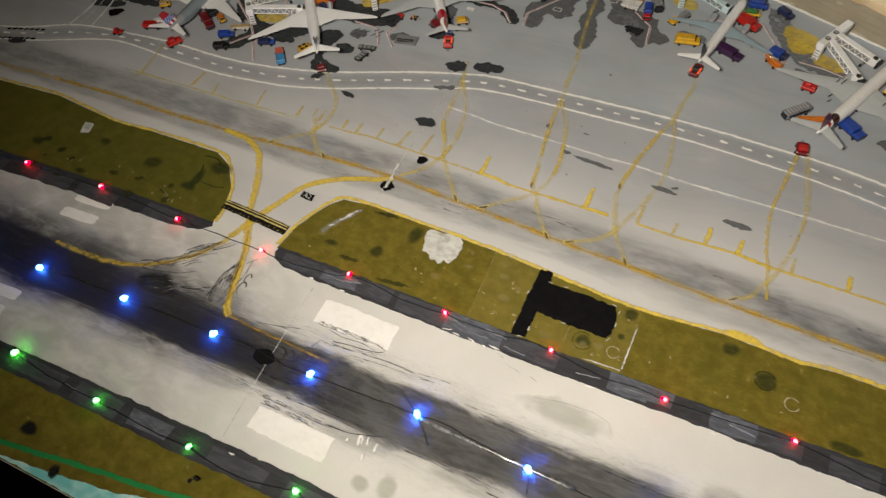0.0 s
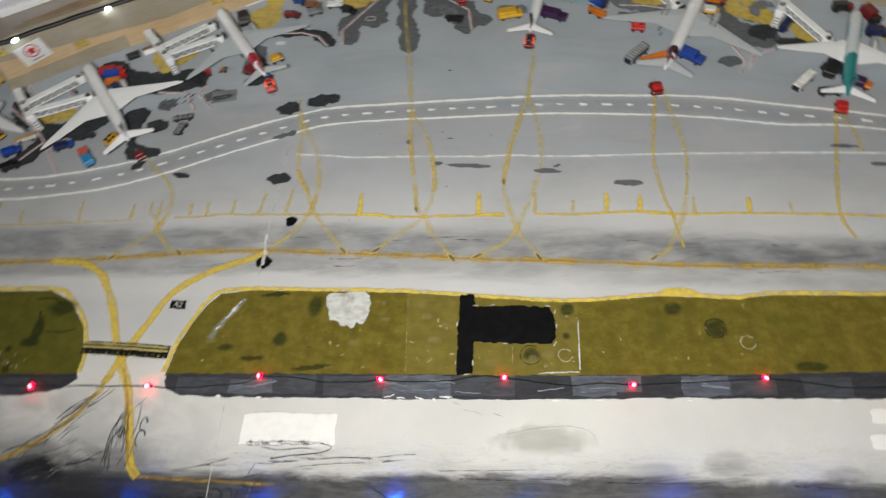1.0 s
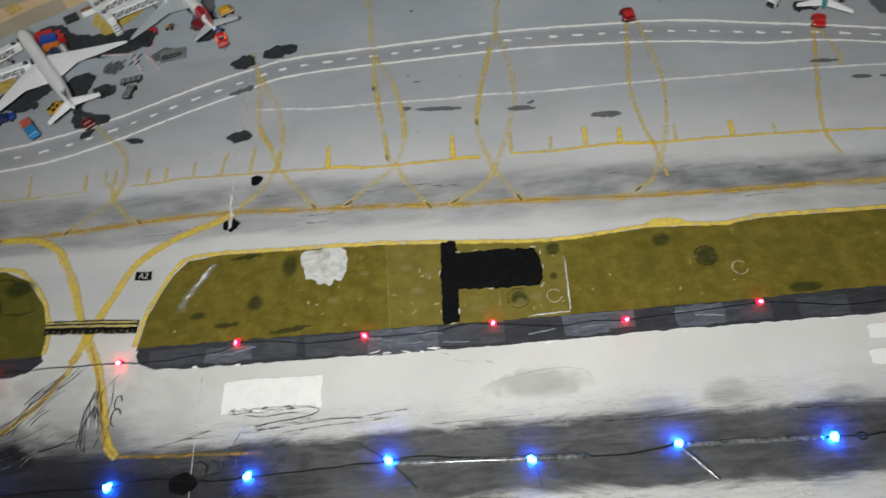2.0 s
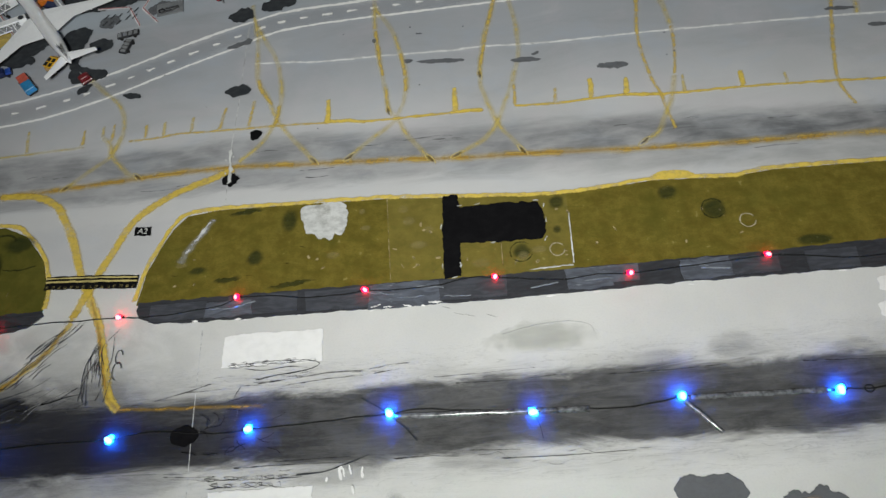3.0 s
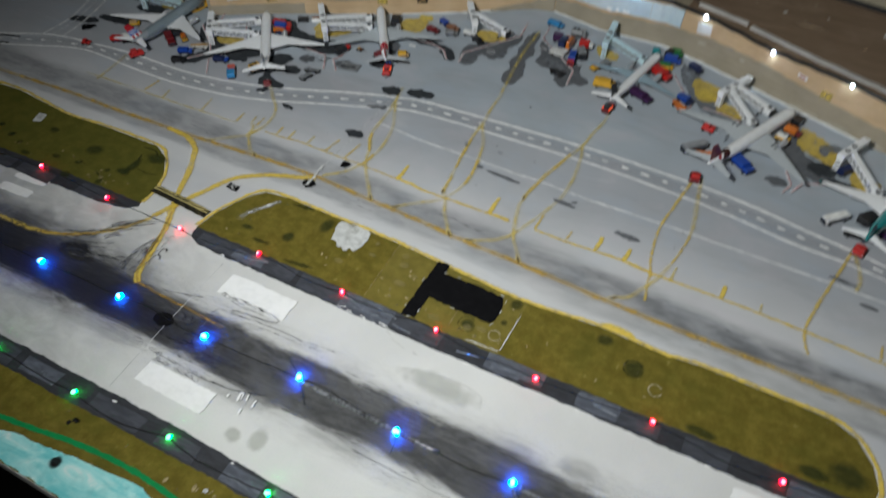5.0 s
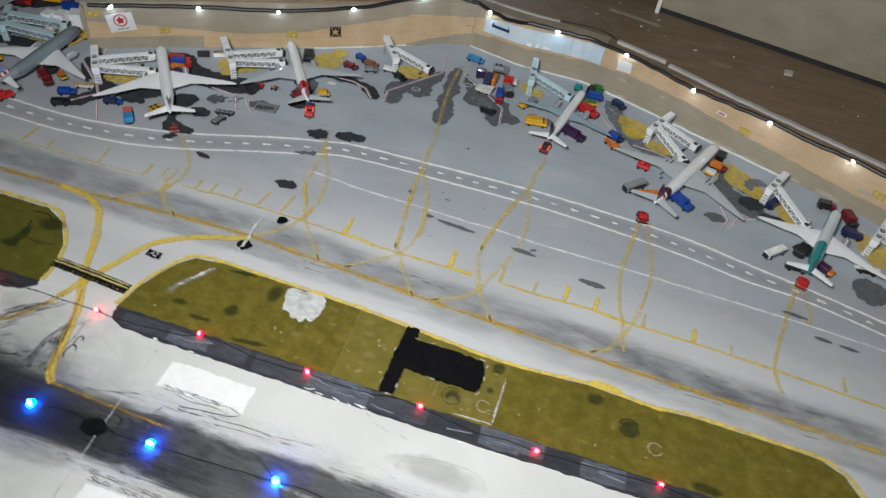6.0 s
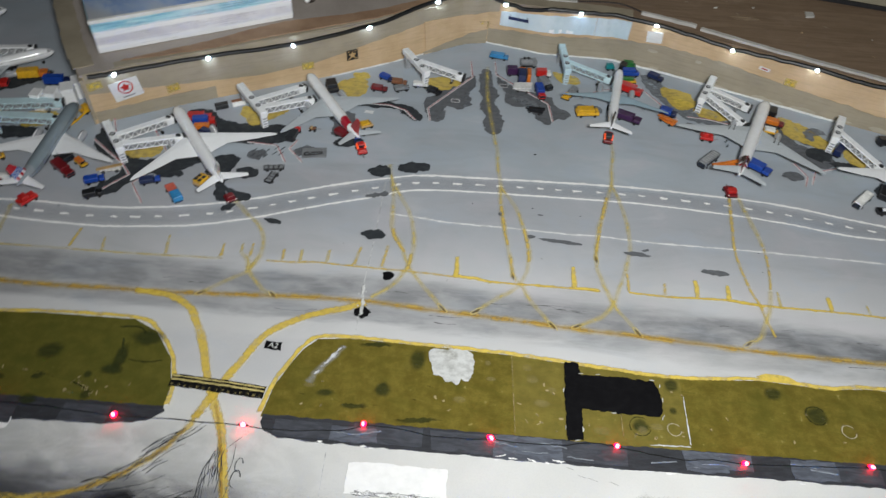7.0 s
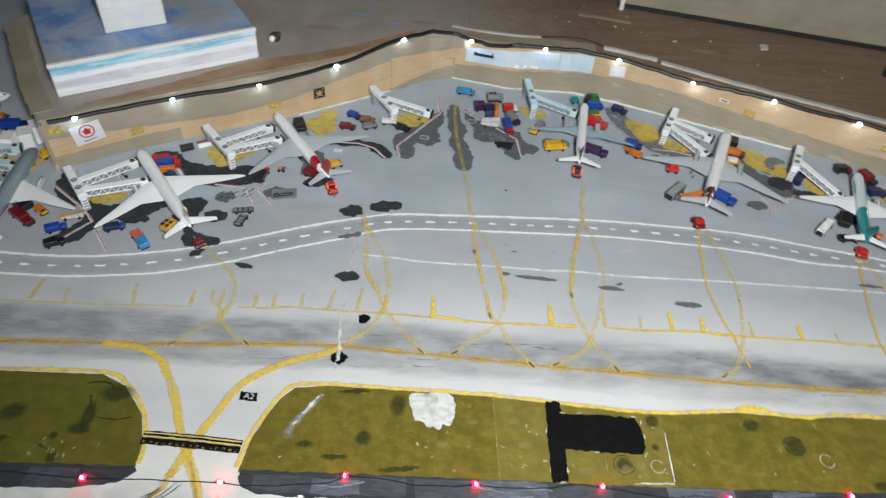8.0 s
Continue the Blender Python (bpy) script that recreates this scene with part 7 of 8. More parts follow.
        for wx in (-0.0026, 0.0026):
            bm = B()
            tube(bm, [(-0.06 * h + wx, s * 0.0052 - 0.0017, 0.0021), (-0.06 * h + wx, s * 0.0052 + 0.0017, 0.0021)], 0.0021, 10)
            part("wheel", bm, "rubber", gear)
    bm = B()
    tube(bm, [(0.78 * h, 0, 0.0018), (0.78 * h, 0, zc - 0.7 * r)], 0.0006, 6)
    gear = part("landing_gear", bm, "engine_grey", root)
    bm = B()
    tube(bm, [(0.78 * h, -0.0014, 0.0018), (0.78 * h, 0.0014, 0.0018)], 0.0018, 10)
    part("wheel", bm, "rubber", gear)
    bm = fin_mesh(B(), [(zc + 0.55 * r, -0.64 * h, 0.165 * L, 0.0026), (zc + 0.9 * r, -0.70 * h, 0.135 * L, 0.0024), (zc + 0.9 * r + 0.021, -0.70 * h - 0.0175, 0.06 * L, 0.0014)])
    part("fin", bm, fin, root)
    if title:
        # airline title on the flank, as a plain bar
        bm = B()
        for s in (1, -1):
            box(bm, 0.30 * h, s * r * 0.93 - 0.0004, zc + 0.36 * r, 0.62 * h, s * r * 0.93 + 0.0004, zc + 0.58 * r)
        part("title_bar", bm, title, root)
    ang = math.degrees(math.atan2(ny - ty, nx - tx))
    root.matrix_basis = pose((nx + tx) / 2, (ny + ty) / 2, 0.0012, 0, 0, ang)
    return root


aircraft("white diecast airliner with a dark tail parked at its bridge", (-0.271, 0.375), (-0.180, 0.250), 0.158, 0.0070, "white_dark_tail", "wing_white", "white_dark_tail", "wing_white")
aircraft("white diecast airliner with a red tail fin at its bridge", (-0.135, 0.463), (-0.053, 0.340), 0.148, 0.0066, "red_patched_livery", "wing_grey", "red_enamel", "wing_grey")
aircraft("slim white diecast airliner with blue grey wings", (0.258, 0.528), (0.232, 0.393), 0.128, 0.0059, "white_livery", "wing_blue_grey", "dark_plastic", "wing_white", sweep=0.62, chord=0.62)
aircraft("white diecast airliner with a red and dark tail", (0.436, 0.481), (0.365, 0.326), 0.168, 0.0072, "dark_patched_livery", "wing_grey", "dark_red_enamel", "wing_grey", bars=1)
aircraft("white diecast airliner with teal rear body and tail", (0.576, 0.411), (0.530, 0.281), 0.142, 0.0066, "teal_tail_livery", "wing_white", "teal_enamel", "wing_white", winglet=0.006, title="teal_enamel", sweep=0.57)
aircraft("bare silver diecast airliner with red and white striped tail", (-0.383, 0.369), (-0.377, 0.221), 0.157, 0.0078, "silver_livery", "wing_white", "striped_fin", "wing_white")
aircraft("white diecast airliner parked behind another at the pier", (-0.455, 0.470), (-0.575, 0.385), 0.14, 0.007, "white_livery", "wing_grey", "white_red_tail", "wing_white")
aircraft("white diecast airliner parked on a distant stand", (-0.56, 0.56), (-0.68, 0.47), 0.14, 0.007, "white_livery", "wing_white", "blue_enamel", "wing_white")


# ------------------------------------------------------------------ boarding bridges
def bridge(label, a, b, arms, mat="white_plastic", top=0.024, roofed=False):
    """A rotunda beam from a to b on legs, and lattice tunnels (start, end) that reach to the doors."""
    root = tagged(new("boarding_bridge"), label, "boarding bridge", "boarding bridges")
    ax, ay = a
    bx, by = b
    L = math.hypot(bx - ax, by - ay)
    m = pose(ax, ay, 0, 0, 0, math.degrees(math.atan2(by - ay, bx - ax)))
    beam = part("rotunda", box(B(), -0.003, -0.0044, top - 0.007, L + 0.002, 0.0044, top, m, 0.0007), mat, root)
    for f in (0.5, 0.78):
        bm = disc(B(), L * f, 0, top - 0.0002, top + 0.0006, 0.0031, 16)
        bm.transform(m)
        part("round_cap", bm, "dark_plastic", beam)
        bm = disc(B(), L * f, 0, top + 0.0002, top + 0.0009, 0.0022, 14)
        bm.transform(m)
        part("cap_plate", bm, "lattice_grey", beam)
    stair = part("stair_block", box(B(), L - 0.007, -0.0034, 0.0, L, 0.0034, top - 0.007, m, 0.0005), mat, root)
    for i in range(4):
        part("stair_slot", box(B(), L - 0.0002, -0.0024, 0.002 + i * 0.0035, L + 0.0003, 0.0024, 0.0036 + i * 0.0035, m), "lattice_grey", stair)
    part("support_leg", box(B(), 0.002, -0.004, 0.0, 0.008, 0.004, top - 0.007, m, 0.0004), "lattice_grey", root)
    for (sx, sy), (ex, ey) in arms:
        T = math.hypot(ex - sx, ey - sy)
        tm = Matrix.Translation((sx, sy, top - 0.005)) @ pose(0, 0, 0, 0, 0, math.degrees(math.atan2(ey - sy, ex - sx))) @ pose(0, 0, 0, 0, 7, 0)
        core = part("tunnel", box(B(), -0.003, -0.0034, -0.0045, T - 0.008, 0.0034, -0.0034, tm), "lattice_grey", root)
        bm = B()
        n = max(4, int(T / 0.0048))
        for s in (1, -1):
            for zz in (-0.0042, 0.003):
                tube(bm, [(-0.003, s * 0.0037, zz), (T - 0.007, s * 0.0037, zz)], 0.0006, 4)
        for i in range(n):
            u0, u1 = i * (T - 0.008) / n, (i + 1) * (T - 0.008) / n
            for s in (1, -1):
                tube(bm, [(u0, s * 0.0037, -0.0042 if i % 2 else 0.003), (u1, s * 0.0037, 0.003 if i % 2 else -0.0042)], 0.00045, 4)
            tube(bm, [(u0, -0.0037, 0.0031), (u1, 0.0037, 0.0031)] if i % 2 else [(u0, 0.0037, 0.0031), (u1, -0.0037, 0.0031)], 0.00045, 4)
        bm.transform(tm)
        part("lattice", bm, mat, core, "white lattice bars")
        if not roofed:
            part("roof_plate", box(B(), -0.003, -0.0039, 0.0030, T - 0.009, 0.0036, 0.0040, tm, 0.0003), mat, core)
        if roofed:
            part("roof_plate", box(B(), -0.003, -0.0058, 0.0032, T - 0.009, 0.0058, 0.0044, tm, 0.0004), mat, core, "pale blue roof plate")
        bm = box(B(), T - 0.010, -0.0044, -0.0052, T - 0.001, 0.0044, 0.0036, tm, 0.0010)
        cab = part("cab", bm, mat, root)
        bm = box(B(), T - 0.0015, -0.0046, -0.0045, T + 0.0012, 0.0046, 0.0035, tm)
        part("door_hood", bm, "dark_plastic", cab)
        bm = disc(B(), 0, 0, 0.0036, 0.0042, 0.0028, 14)
        bm.transform(tm @ pose(T - 0.0062, 0, 0))
        part("round_cap", bm, "dark_plastic", cab)
        wp = tm @ Vector((T * 0.72, 0, 0))
        bm = B()
        tube(bm, [(wp.x, wp.y, 0.001), (wp.x, wp.y, wp.z - 0.002)], 0.0012, 8)
        legs = part("drive_column", bm, "lattice_grey", root)
        for s in (1, -1):
            dv = Vector((-(ey - sy), ex - sx, 0)).normalized() * 0.003 * s
            bm = B()
            tube(bm, [(wp.x + dv.x * 0.6, wp.y + dv.y * 0.6, 0.0018), (wp.x + dv.x * 1.3, wp.y + dv.y * 1.3, 0.0018)], 0.0018, 10)
            part("wheel", bm, "rubber", legs)
    return root


bridge("white boarding bridge with two lattice tunnels", (-0.329, 0.326), (-0.299, 0.286), (((-0.311, 0.308), (-0.268, 0.359)), ((-0.301, 0.294), (-0.245, 0.326))))
bridge("white boarding bridge with two lattice tunnels", (-0.205, 0.416), (-0.166, 0.367), (((-0.181, 0.390), (-0.134, 0.440)), ((-0.172, 0.377), (-0.118, 0.416))))
bridge("white boarding bridge with one tunnel at an empty stand", (-0.019, 0.522), (0.011, 0.475), (((0.003, 0.499), (0.058, 0.485)),))
bridge("pale blue white boarding bridge with one tunnel", (0.184, 0.563), (0.1885, 0.506), (((0.188, 0.527), (0.247, 0.506)),), "pale_blue_plastic")
bridge("white boarding bridge with two lattice tunnels", (0.374, 0.513), (0.350, 0.464), (((0.363, 0.491), (0.414, 0.466)), ((0.358, 0.479), (0.399, 0.429))))
bridge("white boarding bridge with one lattice tunnel", (0.515, 0.445), (0.494, 0.404), (((0.504, 0.418), (0.540, 0.362)),))
bridge("white boarding bridge with one lattice tunnel", (0.6274, 0.4022), (0.6062, 0.3597), (((0.6193, 0.3799), (0.6679, 0.3475)),))
bridge("pale boarding bridge with two tunnels beside the silver airliner", (-0.478, 0.362), (-0.452, 0.318), (((-0.462, 0.348), (-0.400, 0.372)), ((-0.453, 0.326), (-0.388, 0.340))), "pale_blue_plastic", 0.024, True)
bridge("pale boarding bridge at the distant stand", (-0.55, 0.46), (-0.52, 0.43), (((-0.53, 0.455), (-0.48, 0.475)),), "white_plastic")
for x, y, a, s in ((-0.394, 0.404, 38, 1.0), (-0.401, 0.388, 25, 1.0), (-0.415, 0.378, 5, 0.9), (-0.429, 0.372, 0, 0.8)):
    hut = tagged(new("cab_module"), "loose white bridge cab module by the silver airliner", "bridge part")
    m = pose(x, y, 0, 0, 0, a)
    part("module_body", box(B(), -0.007 * s, -0.009 * s, 0.0, 0.007 * s, 0.009 * s, 0.021, m, 0.001), "white_plastic", hut)
    part("module_roof", box(B(), -0.0075 * s, -0.0095 * s, 0.021, 0.0075 * s, 0.0095 * s, 0.0225, m, 0.0004), "white_plastic", hut)


# ------------------------------------------------------------------ ground vehicles
def wheels(root, L, W, m, r=0.0016):
    for sx in (-0.31, 0.31):
        for sy in (-0.5, 0.5):
            bm = B()
            tube(bm, [(L * sx, W * sy - 0.0007, r), (L * sx, W * sy + 0.0007, r)], r, 10)
            bm.transform(m)
            part("wheel", bm, "rubber", root)


def vehicle(kind, label, x, y, turn, L, W, H, body, cab=None):
    """Small apron vehicles on wheels; x along the vehicle, cab in front."""
    L, W, H = L * 0.94, W * 0.92, H * 0.84
    m = pose(x, y, 0.0012, 0, 0, turn)
    root = tagged(new(kind), label, kind.replace("_", " "), "apron vehicles")
    cab = cab or body
    part("chassis", box(B(), -L / 2, -W * 0.42, 0.0012, L / 2, W * 0.42, 0.0026, m), "dark_plastic", root)
    if kind in ("truck", "catering_truck"):
        k = -0.02 if "red cab and blue" in label else 0.2
        part("cargo_box", box(B(), -L / 2, -W / 2, 0.0026, L * k, W / 2, H, m, 0.0005), body, root)
        c = part("cab", box(B(), L * (k + 0.02), -W * 0.48, 0.0026, L / 2, W * 0.48, H * 0.72, m, 0.0006), cab, root)
        part("windscreen", box(B(), L * 0.40, -W * 0.4, H * 0.42, L / 2 + 0.0002, W * 0.4, H * 0.66, m), "glass_dark", c)
    elif kind == "tanker":
        bm = B()
        tube(bm, [(-L / 2, 0, H * 0.58), (-L * 0.46, 0, H * 0.58), (L * 0.2, 0, H * 0.58), (L * 0.24, 0, H * 0.58)], W * 0.48, 14)
        bm.transform(m)
        part("tank", bm, body, root, smooth=True)
        for f in (-0.3, -0.05):
            bm = disc(B(), L * f, 0, H * 0.58 + W * 0.42, H * 0.58 + W * 0.58, W * 0.18, 10)
            bm.transform(m)
            part("hatch", bm, "dark_plastic", root)
        c = part("cab", box(B(), L * 0.26, -W * 0.48, 0.0026, L / 2, W * 0.48, H * 0.85, m, 0.0006), cab, root)
        part("windscreen", box(B(), L * 0.42, -W * 0.4, H * 0.5, L / 2 + 0.0002, W * 0.4, H * 0.78, m), "glass_dark", c)
    elif kind == "bus":
        shell = part("bus_body", box(B(), -L / 2, -W / 2, 0.0022, L / 2, W / 2, H, m, 0.0008), body, root)
        part("windscreen", box(B(), L * 0.46, -W * 0.42, H * 0.35, L / 2 + 0.0003, W * 0.42, H * 0.85, m), "glass_dark", shell)
        for s in (-1, 1):
            part("side_window", box(B(), -L * 0.42, s * W * 0.5 - 0.0003, H * 0.52, L * 0.42, s * W * 0.5 + 0.0003, H * 0.8, m), "glass_dark", shell)
        for i in range(7):
            part("roof_rib", box(B(), L * (i - 3) * 0.12 - 0.0006, -W * 0.36, H, L * (i - 3) * 0.12 + 0.0006, W * 0.36, H + 0.0006, m), cab, shell)
    elif kind == "tug":
        part("tug_body", box(B(), -L / 2, -W / 2, 0.002, L / 2, W / 2, H * 0.55, m, 0.0006), body, root)
        c = part("cab", box(B(), -L * 0.32, -W * 0.38, H * 0.55, L * 0.08, W * 0.38, H, m, 0.0005), cab, root)
        part("windscreen", box(B(), L * 0.02, -W * 0.32, H * 0.6, L * 0.09, W * 0.32, H * 0.92, m), "glass_dark", c)
        part("hood", box(B(), L * 0.14, -W * 0.34, H * 0.55, L * 0.44, W * 0.34, H * 0.70, m, 0.0005), body, root)
        lit = "glowing" in label
        for sy in (-0.42, 0.42):
            part("lamp", box(B(), -L * (0.36 if lit else 0.51), W * sy - 0.0009, H * 0.5, L * (0.12 if lit else -0.48), W * sy + 0.0009, H * (0.74 if lit else 0.58), m, 0.0003), "tail_light_red" if lit else "white_enamel", root)
        part("tow_bar", tube(B(), [m @ Vector((L / 2 - 0.001, 0, 0.0025)), m @ Vector((L / 2 + 0.006, 0, 0.0025))], 0.0005, 6), "lattice_grey", root)
    elif kind == "belt_loader":
        part("loader_body", box(B(), -L / 2, -W / 2, 0.0022, L / 2, W / 2, H * 0.4, m, 0.0004), body, root)
        bw = 0.5 if "wide" in label else 0.22
        part("belt", box(B(), -L * 0.62, -W * bw, H * 0.55, L * 0.62, W * bw, H * 0.75, m @ pose(0, 0, 0.001, 0, -9, 0)), cab, root)
    elif kind == "trailer":
        part("trailer_bed", box(B(), -L / 2, -W / 2, 0.0016, L / 2, W / 2, H, m, 0.0003), body, root)
        for i in range(4):
            u = -L / 2 + L * (i + 0.5) / 4
            part("panel", box(B(), u - L * 0.09, -W * 0.34, H, u + L * 0.09, W * 0.34, H + 0.0003, m), cab, root)
    elif kind == "stairs":
        for i in range(6):
            part("step", box(B(), -L / 2 + L * i / 6, -W * 0.4, 0.0026, -L / 2 + L * (i + 1) / 6, W * 0.4, 0.003 + H * (i + 1) / 6, m), body, root)
        for s in (1, -1):
            part("rail", tube(B(), [m @ Vector((-L / 2, s * W * 0.45, 0.006)), m @ Vector((L / 2, s * W * 0.45, H + 0.006))], 0.0005, 6), cab, root)
    else:
        part("van_body", box(B(), -L / 2, -W / 2, 0.002, L / 2, W / 2, H * 0.6, m, 0.0007), body, root)
        c = part("roof", box(B(), -L * 0.46, -W * 0.44, H * 0.6, L * 0.28, W * 0.44, H, m, 0.0007), cab, root)
        part("windscreen", box(B(), L * 0.24, -W * 0.38, H * 0.62, L * 0.31, W * 0.38, H * 0.92, m), "glass_dark", c)
        if "black panels" in label:
            for u in (-0.3, 0.02):
                for v in (-0.22, 0.22):
                    part("black_panel", box(B(), L * u - 0.0022, W * v - 0.0018, H, L * u + 0.0022, W * v + 0.0018, H + 0.0003, m), "black_enamel", c)
    wheels(root, L, W, m)
    return root


vehicle("truck", "blue box truck on the apron", -0.318, 0.254, 25, 0.021, 0.009, 0.009, "blue_enamel", "blue_enamel")
vehicle("truck", "black box truck on the apron", -0.311, 0.233, 25, 0.020, 0.009, 0.009, "black_enamel", "black_enamel")
vehicle("belt_loader", "pale belt loader under the wing tip", -0.309, 0.273, 15, 0.023, 0.008, 0.008, "white_enamel", "tan_enamel")
vehicle("truck", "long dark red truck beside the silver airliner", -0.356, 0.266, -35, 0.032, 0.011, 0.011, "dark_red_enamel", "dark_red_enamel")
vehicle("truck", "black truck beside the silver airliner", -0.365, 0.287, -35, 0.023, 0.014, 0.013, "black_enamel", "black_enamel")
vehicle("van", "yellow van beside the silver airliner", -0.343, 0.279, -35, 0.017, 0.008, 0.008, "yellow_enamel", "orange_enamel")
vehicle("tug", "yellow tug at the silver airliner's nose", -0.374, 0.371, 62, 0.018, 0.009, 0.013, "yellow_enamel", "yellow_enamel")
vehicle("tug", "red tug behind the silver airliner's tail", -0.372, 0.218, 60, 0.020, 0.012, 0.011, "red_enamel", "red_enamel")
vehicle("tug", "small red tug on the service road", -0.455, 0.209, 10, 0.013, 0.009, 0.008, "red_enamel", "red_enamel")
vehicle("van", "yellow van under the silver airliner's wing", -0.432, 0.277, 40, 0.015, 0.009, 0.009, "yellow_enamel", "tan_enamel")
vehicle("catering_truck", "red truck with white boxes by the striped tail", -0.419, 0.235, 20, 0.026, 0.010, 0.009, "red_enamel", "dark_red_enamel")
vehicle("trailer", "white box trailer by the striped tail", -0.412, 0.245, 22, 0.020, 0.007, 0.009, "white_enamel", "white_enamel")
vehicle("belt_loader", "pale blue loader by the silver airliner", -0.396, 0.249, 15, 0.018, 0.008, 0.009, "sky_blue_enamel", "sky_blue_enamel")
vehicle("truck", "blue truck below the white airliner's wing", -0.262, 0.26, 20, 0.022, 0.009, 0.008, "navy_enamel", "blue_enamel")
vehicle("truck", "long truck with red cab and blue box", -0.231, 0.243, 128, 0.030, 0.011, 0.010, "sky_blue_enamel", "salmon_enamel")
vehicle("van", "tan yellow van with black panels", -0.208, 0.265, 65, 0.019, 0.013, 0.011, "tan_enamel", "yellow_enamel")
vehicle("tug", "dark red tug behind the white airliner", -0.173, 0.243, 128, 0.013, 0.011, 0.009, "dark_red_enamel", "dark_red_enamel")
vehicle("trailer", "dark grey baggage trailer on the apron", -0.14, 0.296, 10, 0.023, 0.008, 0.004, "dark_plastic", "grey_enamel")
vehicle("trailer", "dark grey baggage trailer standing crosswise on the apron", -0.139, 0.28, 75, 0.019, 0.009, 0.004, "dark_plastic", "grey_enamel")
vehicle("truck", "black truck with a red cab at the wing tip", -0.131, 0.355, 80, 0.026, 0.010, 0.010, "black_enamel", "red_enamel")
vehicle("tug", "small brown tug by the wing tip", -0.112, 0.369, 0, 0.009, 0.006, 0.006, "brown_enamel", "tan_enamel")
vehicle("truck", "red fuel truck beside the airliner's nose", -0.243, 0.371, 10, 0.028, 0.010, 0.012, "red_enamel", "red_enamel")
vehicle("truck", "blue truck beside the airliner's nose", -0.236, 0.364, 12, 0.026, 0.008, 0.014, "blue_enamel", "red_enamel")
vehicle("truck", "orange truck beside the airliner's nose", -0.232, 0.355, 12, 0.026, 0.007, 0.010, "orange_enamel", "dark_red_enamel")
vehicle("truck", "navy truck beside the airliner's wing root", -0.225, 0.344, -20, 0.020, 0.008, 0.010, "navy_enamel", "sky_blue_enamel")
vehicle("van", "black van by the wall", -0.104, 0.454, -70, 0.022, 0.015, 0.012, "black_enamel", "black_enamel")
vehicle("truck", "blue truck near the terminal wall", -0.04, 0.484, -28, 0.020, 0.009, 0.008, "blue_enamel", "navy_enamel")
vehicle("truck", "dark red truck near the terminal wall", -0.046, 0.459, -8, 0.021, 0.009, 0.008, "dark_red_enamel", "dark_red_enamel")
vehicle("truck", "brown truck near the terminal wall", -0.023, 0.476, -5, 0.020, 0.009, 0.008, "brown_enamel", "brown_enamel")
vehicle("truck", "grey truck near the terminal wall", -0.019, 0.463, 20, 0.019, 0.009, 0.008, "grey_enamel", "grey_enamel")
vehicle("truck", "white truck near the bridge foot", 0.004, 0.474, 0, 0.020, 0.008, 0.008, "white_enamel", "white_enamel")
vehicle("truck", "black truck near the bridge foot", 0.022, 0.463, -25, 0.020, 0.009, 0.008, "black_enamel", "black_enamel")
vehicle("truck", "dark red truck under the airliner's tail", -0.076, 0.362, -30, 0.020, 0.010, 0.010, "dark_red_enamel", "dark_red_enamel")
vehicle("van", "tan and yellow van under the airliner's tail", -0.052, 0.383, 30, 0.016, 0.010, 0.009, "tan_enamel", "yellow_enamel")
vehicle("tug", "bright red tug with glowing lamps behind the airliner", -0.051, 0.338, -70, 0.018, 0.011, 0.012, "red_enamel", "red_enamel")
vehicle("tug", "blue tug head behind the red tailed airliner", -0.057, 0.352, -70, 0.010, 0.009, 0.009, "navy_enamel", "blue_enamel")
vehicle("car", "light blue car by the terminal wall", 0.102, 0.555, -8, 0.027, 0.010, 0.009, "sky_blue_enamel", "sky_blue_enamel")
vehicle("catering_truck", "purple truck at the empty stand", 0.122, 0.518, 5, 0.020, 0.010, 0.014, "purple_enamel", "navy_enamel")
vehicle("catering_truck", "orange and navy truck at the empty stand", 0.132, 0.508, 88, 0.029, 0.010, 0.017, "navy_enamel", "orange_enamel")
vehicle("catering_truck", "orange sided truck at the empty stand", 0.1405, 0.508, 88, 0.026, 0.005, 0.018, "orange_enamel", "orange_enamel")
vehicle("catering_truck", "red truck at the empty stand", 0.16, 0.519, 5, 0.020, 0.009, 0.013, "red_enamel", "white_enamel")
vehicle("tanker", "grey round tank at the empty stand", 0.141, 0.541, 10, 0.022, 0.012, 0.014, "grey_enamel", "grey_enamel")
vehicle("belt_loader", "wide white loader at the empty stand", 0.133, 0.485, -8, 0.020, 0.015, 0.009, "white_enamel", "white_enamel")
vehicle("truck", "blue and red truck at the empty stand", 0.1545, 0.476, -80, 0.027, 0.010, 0.013, "blue_enamel", "red_enamel")
vehicle("truck", "dark grey truck at the empty stand", 0.162, 0.495, -60, 0.024, 0.011, 0.012, "grey_enamel", "dark_plastic")
vehicle("belt_loader", "black loader at the empty stand", 0.148, 0.44, -15, 0.020, 0.011, 0.007, "black_enamel", "black_enamel")
vehicle("tug", "yellow tug by the slim airliner's wing", 0.188, 0.474, 60, 0.014, 0.010, 0.009, "yellow_enamel", "yellow_enamel")
vehicle("van", "grey van by the slim airliner's wing", 0.197, 0.487, 60, 0.016, 0.009, 0.010, "grey_enamel", "grey_enamel")
vehicle("van", "large yellow van beside the slim airliner", 0.211, 0.442, 10, 0.030, 0.013, 0.012, "yellow_enamel", "yellow_enamel")
vehicle("truck", "dark purple truck beside the slim airliner", 0.261, 0.437, -25, 0.032, 0.012, 0.011, "purple_enamel", "purple_enamel")
